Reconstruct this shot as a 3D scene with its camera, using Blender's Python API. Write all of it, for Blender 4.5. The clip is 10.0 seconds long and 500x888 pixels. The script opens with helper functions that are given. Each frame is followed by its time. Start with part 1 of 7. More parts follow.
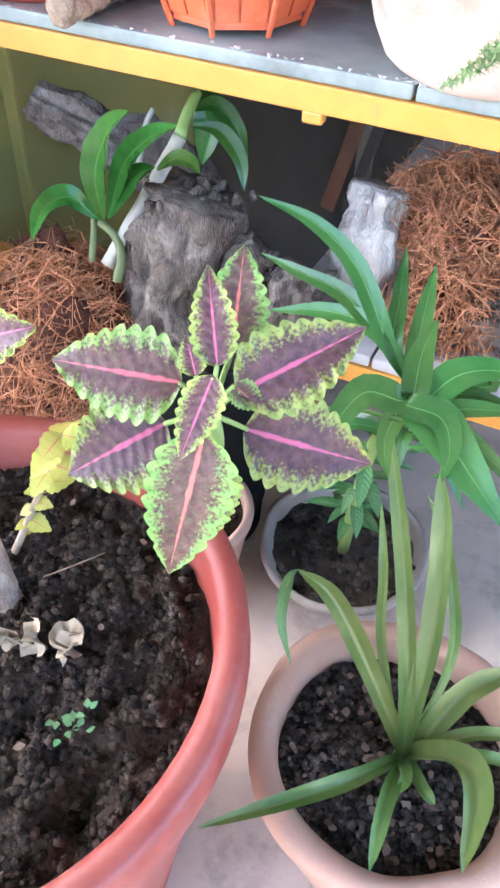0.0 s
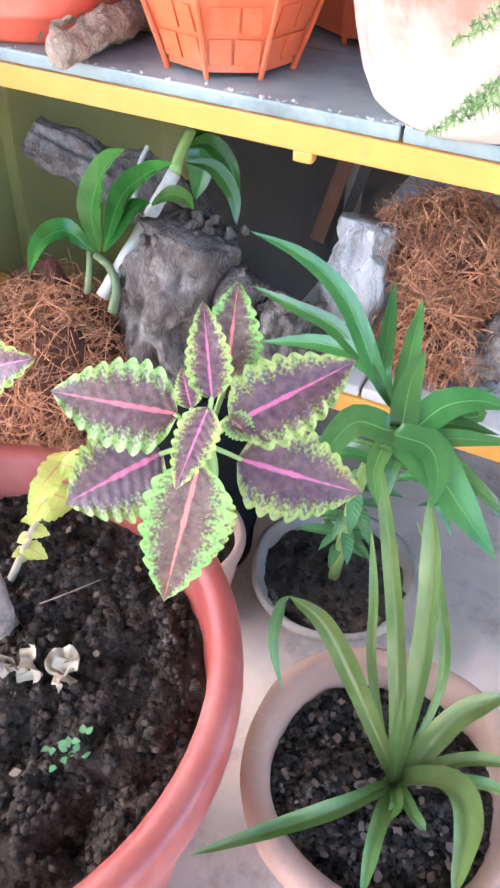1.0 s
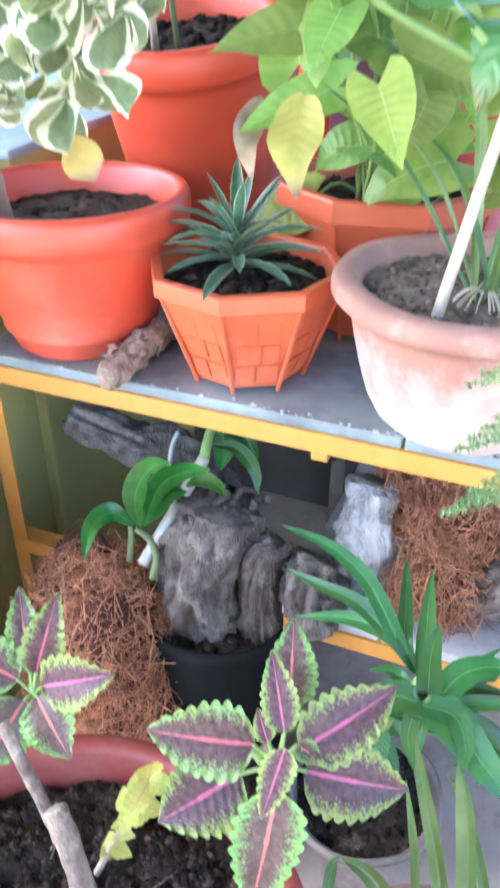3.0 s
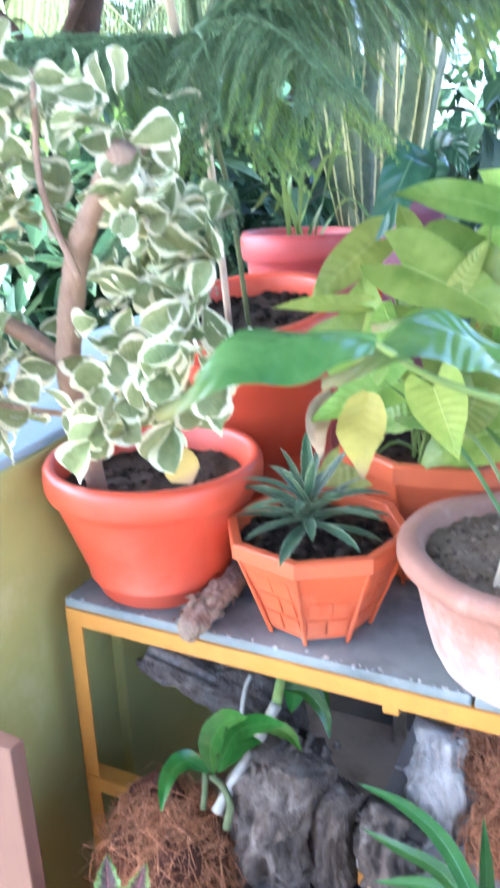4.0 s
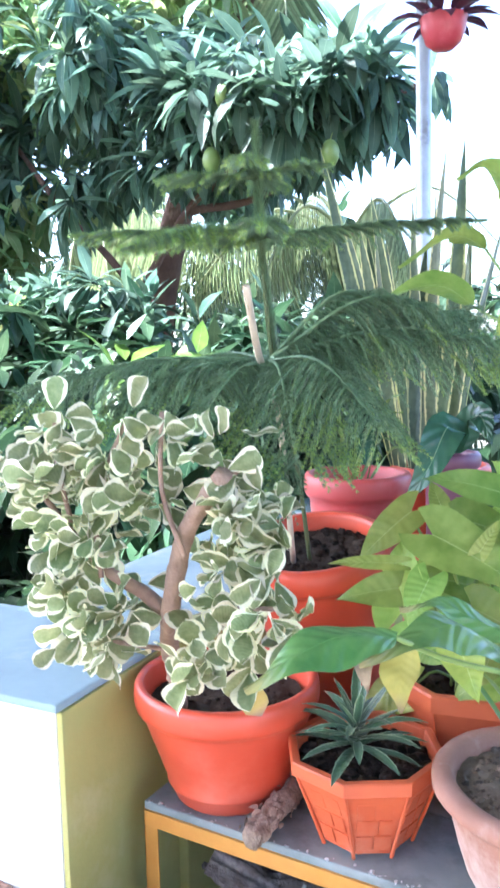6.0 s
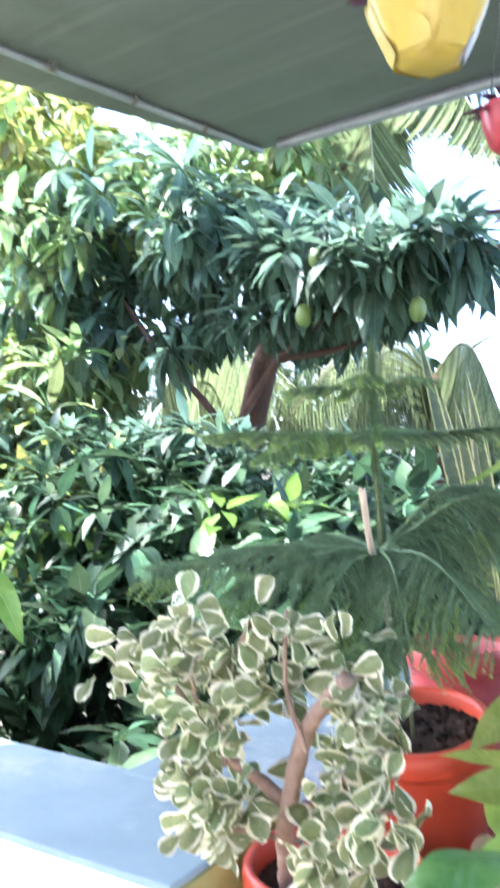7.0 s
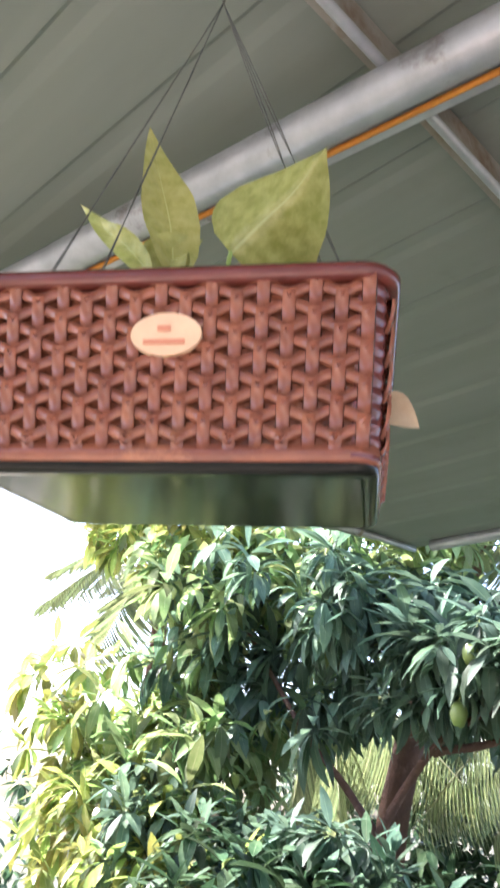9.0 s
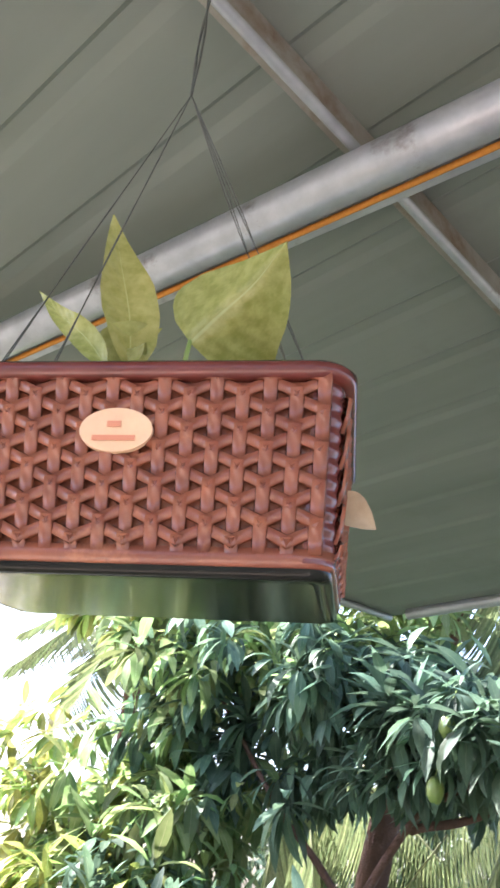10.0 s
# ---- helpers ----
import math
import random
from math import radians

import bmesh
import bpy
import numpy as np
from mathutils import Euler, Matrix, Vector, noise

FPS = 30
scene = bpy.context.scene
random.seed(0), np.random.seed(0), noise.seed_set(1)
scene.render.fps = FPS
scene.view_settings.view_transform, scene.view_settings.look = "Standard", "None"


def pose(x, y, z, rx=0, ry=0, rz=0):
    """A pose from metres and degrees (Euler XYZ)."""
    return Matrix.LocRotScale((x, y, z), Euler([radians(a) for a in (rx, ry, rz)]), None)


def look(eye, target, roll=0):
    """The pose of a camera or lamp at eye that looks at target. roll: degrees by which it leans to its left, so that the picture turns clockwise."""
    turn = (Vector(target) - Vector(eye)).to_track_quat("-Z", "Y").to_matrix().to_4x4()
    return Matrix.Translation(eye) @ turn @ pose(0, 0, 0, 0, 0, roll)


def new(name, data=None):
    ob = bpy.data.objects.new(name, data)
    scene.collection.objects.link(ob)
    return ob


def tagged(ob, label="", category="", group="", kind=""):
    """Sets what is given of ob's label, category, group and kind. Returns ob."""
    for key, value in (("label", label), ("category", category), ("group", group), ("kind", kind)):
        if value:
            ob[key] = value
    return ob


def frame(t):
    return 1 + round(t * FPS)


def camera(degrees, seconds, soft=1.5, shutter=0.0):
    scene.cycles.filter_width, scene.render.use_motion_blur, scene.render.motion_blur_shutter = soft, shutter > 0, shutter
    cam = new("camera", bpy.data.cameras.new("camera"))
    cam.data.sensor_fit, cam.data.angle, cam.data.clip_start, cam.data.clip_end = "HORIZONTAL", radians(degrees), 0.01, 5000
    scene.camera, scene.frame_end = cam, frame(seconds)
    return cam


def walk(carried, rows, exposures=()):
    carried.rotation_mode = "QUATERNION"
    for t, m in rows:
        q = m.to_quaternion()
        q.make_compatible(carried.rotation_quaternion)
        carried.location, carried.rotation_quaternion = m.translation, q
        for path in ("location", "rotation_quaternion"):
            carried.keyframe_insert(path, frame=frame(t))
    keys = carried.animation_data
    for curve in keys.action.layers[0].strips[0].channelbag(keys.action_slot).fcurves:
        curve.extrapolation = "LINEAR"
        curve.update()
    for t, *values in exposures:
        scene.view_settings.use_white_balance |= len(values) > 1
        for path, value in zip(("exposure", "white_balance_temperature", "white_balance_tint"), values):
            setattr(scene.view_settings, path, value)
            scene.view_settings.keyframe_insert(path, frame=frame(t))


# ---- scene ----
cam = camera(35.2, 10.0, soft=2.6, shutter=0.4)
PATH = [
    (0, (0.121, 0.067, 0.922), (-0.498, 1.381, -0.453), 2.0),
    (0.5, (0.126, 0.063, 0.929), (-0.497, 1.406, -0.416), 1.7),
    (1, (0.123, 0.058, 0.934), (-0.495, 1.421, -0.392), 2.6),
    (1.5, (0.127, 0.054, 0.954), (-0.497, 1.455, -0.33), 1.8),
    (2, (0.119, 0.048, 0.981), (-0.548, 1.51, -0.209), 1.1),
    (2.2, (0.115, 0.049, 0.988), (-0.575, 1.534, -0.159), 0.9),
    (3.3, (0.056, 0.03, 1.172), (-0.589, 1.647, 0.189), 0.2),
    (3.5, (0.066, 0.032, 1.186), (-0.641, 1.685, 0.308), -0.9),
    (4, (0.05, -0.001, 1.244), (-0.785, 1.693, 0.584), -2.0),
    (4.5, (0.061, -0.053, 1.316), (-0.843, 1.678, 0.886), -1.7),
    (5, (0.089, -0.104, 1.336), (-0.808, 1.647, 0.971), -1.0),
    (5.2, (0.107, -0.117, 1.345), (-0.837, 1.612, 1.001), -1.2),
    (6.5, (0.146, -0.238, 1.434), (-0.902, 1.462, 1.338), -0.8),
    (7, (0.145, -0.290, 1.496), (-1.027, 1.327, 1.592), -0.3),
    (7.5, (0.158, -0.332, 1.578), (-1.078, 1.201, 1.924), 0.5),
    (8, (0.168, -0.352, 1.653), (-1.098, 1.089, 2.218), 1.1),
    (8.5, (0.142, -0.411, 1.789), (-1.117, 0.966, 2.509), 4.1),
    (9, (0.16, -0.453, 1.876), (-1.162, 0.787, 2.721), 5.1),
    (9.5, (0.171, -0.436, 1.926), (-1.148, 0.757, 2.842), 6.2),
    (10, (0.172, -0.438, 1.915), (-1.076, 0.78, 2.895), 5.6),
]
walk(cam, [(t, look(eye, target, roll)) for t, eye, target, roll in PATH], exposures=[(0.0, 3.70, 5600, 13), (1.0, 3.76, 5580, 13), (1.5, 3.77, 5560, 12), (2.2, 3.70, 5500, 12), (3.5, 3.54, 5080, 13), (4.0, 3.51, 5120, 14), (5.0, 3.33, 5260, 16), (6.5, 3.03, 5400, 18), (8.0, 3.0, 5850, 23), (8.5, 2.82, 6050, 24), (9.0, 2.60, 6150, 22), (10.0, 2.56, 6100, 21)])

# ---- daylight ----
SUN_TO = Vector((-0.80, -0.28, 1.0)).normalized()
world = bpy.data.worlds.new("sky")
scene.world = world
world.use_nodes = True
sky = world.node_tree.nodes.new("ShaderNodeTexSky")
sky.sky_type, sky.sun_disc = "NISHITA", False
sky.sun_elevation = math.asin(SUN_TO.z)
sky.sun_rotation = math.atan2(SUN_TO.x, SUN_TO.y)
sky.dust_density, sky.air_density = 3.0, 1.0
world.node_tree.nodes["Background"].inputs["Strength"].default_value = 0.15
world.node_tree.links.new(sky.outputs[0], world.node_tree.nodes["Background"].inputs["Color"])
sun = new("sun", bpy.data.lights.new("sun", "SUN"))
sun.data.energy, sun.data.angle, sun.data.color = 5.0, radians(0.6), (1.0, 0.95, 0.85)
sun.matrix_world = look((0, 0, 0), -SUN_TO)

# ---- materials ----


def surface(name, rough=0.6, metal=0.0, spec=0.5):
    """An empty node material: the material, its tree, its shader."""
    m = bpy.data.materials.new(name)
    m.use_nodes = True
    b = m.node_tree.nodes["Principled BSDF"]
    b.inputs["Roughness"].default_value, b.inputs["Metallic"].default_value = rough, metal
    b.inputs["Specular IOR Level"].default_value = spec
    return m, m.node_tree, b


def node(nt, kind, **values):
    n = nt.nodes.new("ShaderNode" + kind)
    for k, v in values.items():
        if k == "op":
            n.operation = v
        elif k == "blend":
            n.blend_type = v
        else:
            n.inputs[int(k[1:])].default_value = v
    return n


def mixed(nt, fac, a, b):
    """A colour mix; a and b are colours or sockets."""
    n = nt.nodes.new("ShaderNodeMix")
    n.data_type = "RGBA"
    for sock, v in ((n.inputs[0], fac), (n.inputs[6], a), (n.inputs[7], b)):
        if isinstance(v, (int, float)):
            sock.default_value = v
        elif isinstance(v, tuple):
            sock.default_value = (*v, 1.0)
        else:
            nt.links.new(v, sock)
    return n.outputs[2]


def coords(nt):
    return nt.nodes.new("ShaderNodeTexCoord").outputs["Object"]


def noise_of(nt, scale, detail=4.0, rough=0.6, stretch=None):
    n = node(nt, "TexNoise", i2=scale, i3=detail, i4=rough)
    c = coords(nt)
    if stretch:
        mp = nt.nodes.new("ShaderNodeMapping")
        mp.inputs["Scale"].default_value = stretch
        nt.links.new(c, mp.inputs[0])
        c = mp.outputs[0]
    nt.links.new(c, n.inputs["Vector"])
    return n.outputs[0]


def ramp(nt, fac, lo, hi):
    n = nt.nodes.new("ShaderNodeMapRange")
    n.inputs[1].default_value, n.inputs[2].default_value = lo, hi
    nt.links.new(fac, n.inputs[0])
    return n.outputs[0]


def bumped(nt, shader, height, strength=0.4, dist=0.003):
    b = nt.nodes.new("ShaderNodeBump")
    b.inputs["Strength"].default_value, b.inputs["Distance"].default_value = strength, dist
    nt.links.new(height, b.inputs["Height"])
    nt.links.new(b.outputs[0], shader.inputs["Normal"])


def stuff_mat(name, c1, c2, c3=None, scale=20.0, fine=150.0, rough=0.7, metal=0.0, bump=0.3, dist=0.002, spot=(0.55, 0.7), stretch=None, spec=0.5, vary=0.0):
    """Two tones at one scale, stains of a third at another, fine relief."""
    m, nt, b = surface(name, rough, metal, spec)
    col = mixed(nt, ramp(nt, noise_of(nt, scale, stretch=stretch), 0.3, 0.7), c1, c2)
    if c3:
        col = mixed(nt, ramp(nt, noise_of(nt, scale * 0.37, 6.0, 0.7), *spot), col, c3)
    if vary:
        rnd = nt.nodes.new("ShaderNodeNewGeometry").outputs["Random Per Island"]
        hsv = nt.nodes.new("ShaderNodeHueSaturation")
        nt.links.new(col, hsv.inputs["Color"])
        r = nt.nodes.new("ShaderNodeMapRange")
        r.inputs[3].default_value, r.inputs[4].default_value = 1 - vary, 1 + vary
        nt.links.new(rnd, r.inputs[0])
        nt.links.new(r.outputs[0], hsv.inputs["Value"])
        col = hsv.outputs[0]
    nt.links.new(col, b.inputs["Base Color"])
    f = noise_of(nt, fine, 3.0, 0.6, stretch)
    bumped(nt, b, f, bump, dist)
    return m


def leaf_mat(name, c1, c2, margin=None, width=0.25, rib=None, rib_w=0.05, rough=0.35, light=0.25, vary=0.35, hue=0.02, island=False, veins=0.35, tip=None, scale=30.0, spec=0.5, streak=0.0, rag=0.55, soft=0.06, mottle=0.0):
    """A leaf blade: two greens, margin, midrib and side veins by the blade's own u and v."""
    m, nt, b = surface(name, rough, spec=spec)
    uv = nt.nodes.new("ShaderNodeUVMap").outputs[0]
    sep = nt.nodes.new("ShaderNodeSeparateXYZ")
    nt.links.new(uv, sep.inputs[0])

    def calc(op, a, c=None):
        n = nt.nodes.new("ShaderNodeMath")
        n.operation = op
        for sock, v in zip(n.inputs, (a, c)):
            if v is None:
                continue
            if isinstance(v, (int, float)):
                sock.default_value = v
            else:
                nt.links.new(v, sock)
        return n.outputs[0]

    across = calc("ABSOLUTE", calc("SUBTRACT", calc("MULTIPLY", sep.outputs[0], 2.0), 1.0))
    n1 = noise_of(nt, scale)
    col = mixed(nt, ramp(nt, n1, 0.35, 0.65), c1, c2)
    edge = calc("ADD", across, calc("MULTIPLY", calc("SUBTRACT", noise_of(nt, scale * 3, 3.0), 0.5), rag))
    if streak:
        fan = calc("SUBTRACT", calc("MULTIPLY", sep.outputs[1], 82.0), calc("MULTIPLY", across, 14.0))
        edge = calc("ADD", edge, calc("MULTIPLY", calc("SINE", fan), streak))
    if margin:
        col = mixed(nt, ramp(nt, edge, 1 - width - soft, 1 - width + soft), col, margin)
    if mottle:
        net = calc("ADD", calc("MULTIPLY", noise_of(nt, scale * 1.7, 5.0, 0.7), 0.75), calc("MULTIPLY", calc("SINE", calc("SUBTRACT", calc("MULTIPLY", sep.outputs[1], 62.0), calc("MULTIPLY", across, 16.0))), 0.02))
        col = mixed(nt, calc("MULTIPLY", ramp(nt, net, 0.36, 0.55), mottle), col, margin)
    if tip:
        col = mixed(nt, ramp(nt, sep.outputs[1], 0.72, 1.0), col, tip)
    if rib:
        half = calc("ADD", calc("ADD", across, calc("MULTIPLY", sep.outputs[1], rib_w * 0.8)), calc("MULTIPLY", calc("SUBTRACT", n1, 0.5), rib_w * (2.2 if mottle else 0.0)))
        col = mixed(nt, ramp(nt, half, rib_w * 1.3, rib_w * 0.7), col, rib)
    rnd = nt.nodes.new("ShaderNodeNewGeometry").outputs["Random Per Island"] if island else nt.nodes.new("ShaderNodeObjectInfo").outputs["Random"]
    hsv = nt.nodes.new("ShaderNodeHueSaturation")
    nt.links.new(col, hsv.inputs["Color"])
    for sock, lo, hi in (("Hue", 0.5 - hue, 0.5 + hue), ("Value", 1 - vary, 1 + vary)):
        r = nt.nodes.new("ShaderNodeMapRange")
        r.inputs[3].default_value, r.inputs[4].default_value = lo, hi
        src = rnd if sock == "Value" else calc("FRACT", calc("MULTIPLY", rnd, 7.31))
        nt.links.new(src, r.inputs[0])
        nt.links.new(r.outputs[0], hsv.inputs[sock])
    col = hsv.outputs[0]
    nt.links.new(col, b.inputs["Base Color"])
    # side veins as relief
    ang = calc("SUBTRACT", calc("MULTIPLY", sep.outputs[1], 60.0), calc("MULTIPLY", across, 9.0))
    relief = calc("ADD", calc("MULTIPLY", calc("SINE", ang), 0.5), calc("MULTIPLY", n1, 1.2))
    bumped(nt, b, relief, veins, 0.0012)
    tr = nt.nodes.new("ShaderNodeBsdfTranslucent")
    nt.links.new(col, tr.inputs[0])
    mx = nt.nodes.new("ShaderNodeMixShader")
    mx.inputs[0].default_value = light
    nt.links.new(b.outputs[0], mx.inputs[1])
    nt.links.new(tr.outputs[0], mx.inputs[2])
    nt.links.new(mx.outputs[0], nt.nodes["Material Output"].inputs[0])
    return m


RED = stuff_mat("red_plastic", (0.62, 0.085, 0.035), (0.55, 0.07, 0.03), (0.62, 0.16, 0.10), scale=9, fine=260, rough=0.38, bump=0.12, dist=0.001, spot=(0.52, 0.8))
BIGRED = stuff_mat("dull_red_plastic", (0.29, 0.055, 0.038), (0.235, 0.042, 0.030), (0.37, 0.125, 0.095), scale=14, fine=220, rough=0.42, bump=0.2, dist=0.001, spot=(0.5, 0.75))
ORANGE = stuff_mat("orange_plastic", (0.60, 0.125, 0.04), (0.52, 0.10, 0.035), (0.58, 0.24, 0.14), scale=14, fine=260, rough=0.45, bump=0.15, dist=0.001, spot=(0.55, 0.8))
PINKRED = stuff_mat("faded_red_plastic", (0.58, 0.10, 0.09), (0.50, 0.075, 0.065), (0.62, 0.24, 0.22), scale=8, fine=260, rough=0.42, bump=0.12, dist=0.001, spot=(0.45, 0.75))
CLAY = stuff_mat("fired_clay", (0.40, 0.205, 0.14), (0.31, 0.145, 0.095), (0.54, 0.40, 0.32), scale=13, fine=190, rough=0.85, bump=0.4, dist=0.002, spot=(0.5, 0.7))
bl = CLAY.node_tree
bloom = bl.nodes.new("ShaderNodeSeparateXYZ")
bl.links.new(coords(bl), bloom.inputs[0])
wave_n = node(bl, "Math", op="ADD")
bl.links.new(bloom.outputs[2], wave_n.inputs[0])
wob_n = node(bl, "Math", op="MULTIPLY")
bl.links.new(noise_of(bl, 13.0, 6.0, 0.72), wob_n.inputs[0])
wob_n.inputs[1].default_value = 0.30
bl.links.new(wob_n.outputs[0], wave_n.inputs[1])
pb = bl.nodes["Principled BSDF"]
old_col = pb.inputs["Base Color"].links[0].from_socket
bl.links.new(mixed(bl, ramp(bl, wave_n.outputs[0], 0.28, 0.13), old_col, (0.60, 0.48, 0.41)), pb.inputs["Base Color"])
CLAYPALE = stuff_mat("pale_clay", (0.52, 0.33, 0.24), (0.47, 0.28, 0.20), (0.60, 0.46, 0.38), scale=10, fine=160, rough=0.85, bump=0.35, dist=0.002)
GREYPOT = stuff_mat("weathered_cement_pot", (0.25, 0.215, 0.19), (0.33, 0.285, 0.25), (0.16, 0.145, 0.13), scale=16, fine=170, rough=0.9, bump=0.4)
SOIL = stuff_mat("dark_soil", (0.022, 0.0145, 0.0095), (0.052, 0.036, 0.025), (0.14, 0.10, 0.075), scale=60, fine=300, rough=0.95, bump=0.8, dist=0.004, spot=(0.58, 0.74), vary=0.8, spec=0.2)
SOILPALE = stuff_mat("dry_soil", (0.145, 0.10, 0.068), (0.21, 0.15, 0.104), (0.085, 0.06, 0.042), scale=45, fine=260, rough=0.95, bump=0.8, dist=0.003, vary=0.5, spec=0.2)
STONE = stuff_mat("grey_stone_slab", (0.185, 0.215, 0.205), (0.255, 0.285, 0.27), (0.095, 0.105, 0.10), scale=16, fine=130, rough=0.5, bump=0.25, dist=0.001, spot=(0.48, 0.7))
FLOOR = stuff_mat("worn_cement_floor", (0.54, 0.435, 0.355), (0.63, 0.52, 0.43), (0.29, 0.22, 0.17), scale=14, fine=90, rough=0.6, bump=0.35, dist=0.0015, spot=(0.5, 0.66))
SLABPALE = stuff_mat("pale_cement_slab", (0.40, 0.375, 0.35), (0.48, 0.45, 0.42), (0.24, 0.215, 0.195), scale=12, fine=110, rough=0.7, bump=0.3, dist=0.001)
YELLOW = stuff_mat("yellow_painted_steel", (0.58, 0.27, 0.05), (0.52, 0.23, 0.04), (0.33, 0.17, 0.07), scale=30, fine=240, rough=0.4, bump=0.2, dist=0.001, spot=(0.64, 0.8))
OLIVE = stuff_mat("olive_wall_paint", (0.45, 0.42, 0.135), (0.38, 0.36, 0.11), (0.52, 0.49, 0.24), scale=5, fine=85, rough=0.7, bump=0.35, dist=0.002)
PALEBLUE = stuff_mat("pale_blue_wall_paint", (0.30, 0.39, 0.40), (0.24, 0.325, 0.34), (0.40, 0.46, 0.46), scale=7, fine=60, rough=0.75, bump=0.3, dist=0.002)
CREAM = stuff_mat("cream_wall_paint", (0.80, 0.78, 0.68), (0.74, 0.72, 0.62), (0.68, 0.64, 0.52), scale=4, fine=80, rough=0.7, bump=0.25, dist=0.002)
# Darker than the wall's own mid-grey: shade under the stand is put in.
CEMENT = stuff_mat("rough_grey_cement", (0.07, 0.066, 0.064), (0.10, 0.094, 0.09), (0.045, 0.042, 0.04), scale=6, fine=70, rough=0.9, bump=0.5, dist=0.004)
SHEET = stuff_mat("grey_green_roof_sheet", (0.142, 0.168, 0.152), (0.176, 0.202, 0.185), (0.095, 0.102, 0.09), scale=2.2, fine=35, rough=0.5, bump=0.1, dist=0.002, spot=(0.55, 0.8), stretch=(0.25, 2.0, 1.0))
PIPE = stuff_mat("galvanised_pipe", (0.46, 0.485, 0.54), (0.34, 0.36, 0.41), (0.15, 0.13, 0.12), scale=16, fine=120, rough=0.36, metal=0.5, bump=0.2, dist=0.001, spot=(0.6, 0.74))
RUSTY = stuff_mat("stained_steel_angle", (0.34, 0.33, 0.30), (0.27, 0.25, 0.22), (0.17, 0.10, 0.06), scale=14, fine=110, rough=0.55, metal=0.4, bump=0.2, spot=(0.5, 0.7))
ROPE = stuff_mat("orange_rope", (0.55, 0.24, 0.03), (0.42, 0.16, 0.02), scale=120, fine=500, rough=0.8)
WIRE = stuff_mat("dark_wire", (0.05, 0.055, 0.05), (0.08, 0.085, 0.075), scale=80, fine=300, rough=0.6)
HUSK = stuff_mat("coconut_fibre", (0.42, 0.17, 0.075), (0.50, 0.24, 0.125), (0.20, 0.07, 0.034), scale=40, fine=300, rough=0.8, bump=0.3, vary=0.5, spec=0.3)
HUSKCORE = stuff_mat("coconut_husk", (0.11, 0.042, 0.024), (0.06, 0.024, 0.014), (0.17, 0.07, 0.04), scale=40, fine=220, rough=0.95, bump=0.9, dist=0.005, spec=0.2)
DRIFT = stuff_mat("weathered_driftwood", (0.19, 0.15, 0.122), (0.062, 0.047, 0.037), (0.34, 0.285, 0.24), scale=55, fine=320, rough=0.9, bump=1.0, dist=0.005, spot=(0.50, 0.72), stretch=(1.0, 1.0, 0.35), spec=0.2)
DRIFTPALE = stuff_mat("bleached_driftwood", (0.46, 0.425, 0.38), (0.24, 0.21, 0.185), (0.08, 0.066, 0.055), scale=26, fine=170, rough=0.7, bump=0.9, dist=0.006, spot=(0.5, 0.66), stretch=(1.0, 1.0, 0.35))
BARK = stuff_mat("flaky_bark", (0.40, 0.30, 0.215), (0.17, 0.11, 0.075), (0.60, 0.50, 0.39), scale=75, fine=210, rough=0.9, bump=0.9, dist=0.005)
TWIG = stuff_mat("smooth_brown_bark", (0.34, 0.225, 0.15), (0.22, 0.135, 0.09), (0.46, 0.35, 0.27), scale=45, fine=200, rough=0.75, bump=0.7, dist=0.003)
TRUNK = stuff_mat("tree_bark", (0.135, 0.07, 0.045), (0.085, 0.045, 0.032), (0.22, 0.14, 0.10), scale=9, fine=50, rough=0.9, bump=0.8, dist=0.02)
CANE = stuff_mat("pale_cane", (0.62, 0.50, 0.36), (0.52, 0.41, 0.28), (0.70, 0.62, 0.50), scale=40, fine=240, rough=0.6)
ORCHIDCANE = stuff_mat("papery_orchid_cane", (0.40, 0.375, 0.32), (0.30, 0.28, 0.225), (0.18, 0.15, 0.115), scale=50, fine=260, rough=0.6)
GREENSTEM = stuff_mat("green_stem", (0.20, 0.30, 0.07), (0.26, 0.34, 0.10), scale=40, fine=200, rough=0.5, bump=0.1)
BROWNPLASTIC = stuff_mat("brown_basket_plastic", (0.25, 0.085, 0.046), (0.17, 0.054, 0.034), (0.36, 0.15, 0.075), scale=26, fine=240, rough=0.24, bump=0.1, dist=0.0008)
DARKPLASTIC = stuff_mat("dark_green_plastic", (0.010, 0.011, 0.010), (0.014, 0.016, 0.013), scale=18, fine=200, rough=0.13, bump=0.03, spec=0.14)
LABEL = stuff_mat("pale_sticker", (0.68, 0.47, 0.30), (0.62, 0.40, 0.25), scale=60, fine=300, rough=0.4, bump=0.05)
LABELINK = stuff_mat("faded_red_ink", (0.55, 0.22, 0.12), (0.50, 0.2, 0.12), scale=60, rough=0.5, bump=0.05)
YELLOWPLASTIC = stuff_mat("yellow_plastic", (0.80, 0.58, 0.04), (0.74, 0.52, 0.035), (0.70, 0.55, 0.15), scale=12, fine=200, rough=0.35, bump=0.08)
BROWNWOOD = stuff_mat("brown_board", (0.25, 0.13, 0.085), (0.20, 0.10, 0.065), (0.30, 0.17, 0.12), scale=10, fine=120, rough=0.6, bump=0.3, stretch=(1, 1, 0.15))
GRASSY = stuff_mat("garden_earth", (0.075, 0.065, 0.044), (0.058, 0.07, 0.036), (0.11, 0.09, 0.065), scale=1.5, fine=20, rough=0.95, bump=0.7, dist=0.02)
MOSS = stuff_mat("moss_frond", (0.26, 0.36, 0.13), (0.19, 0.29, 0.10), scale=60, rough=0.8, vary=0.3)
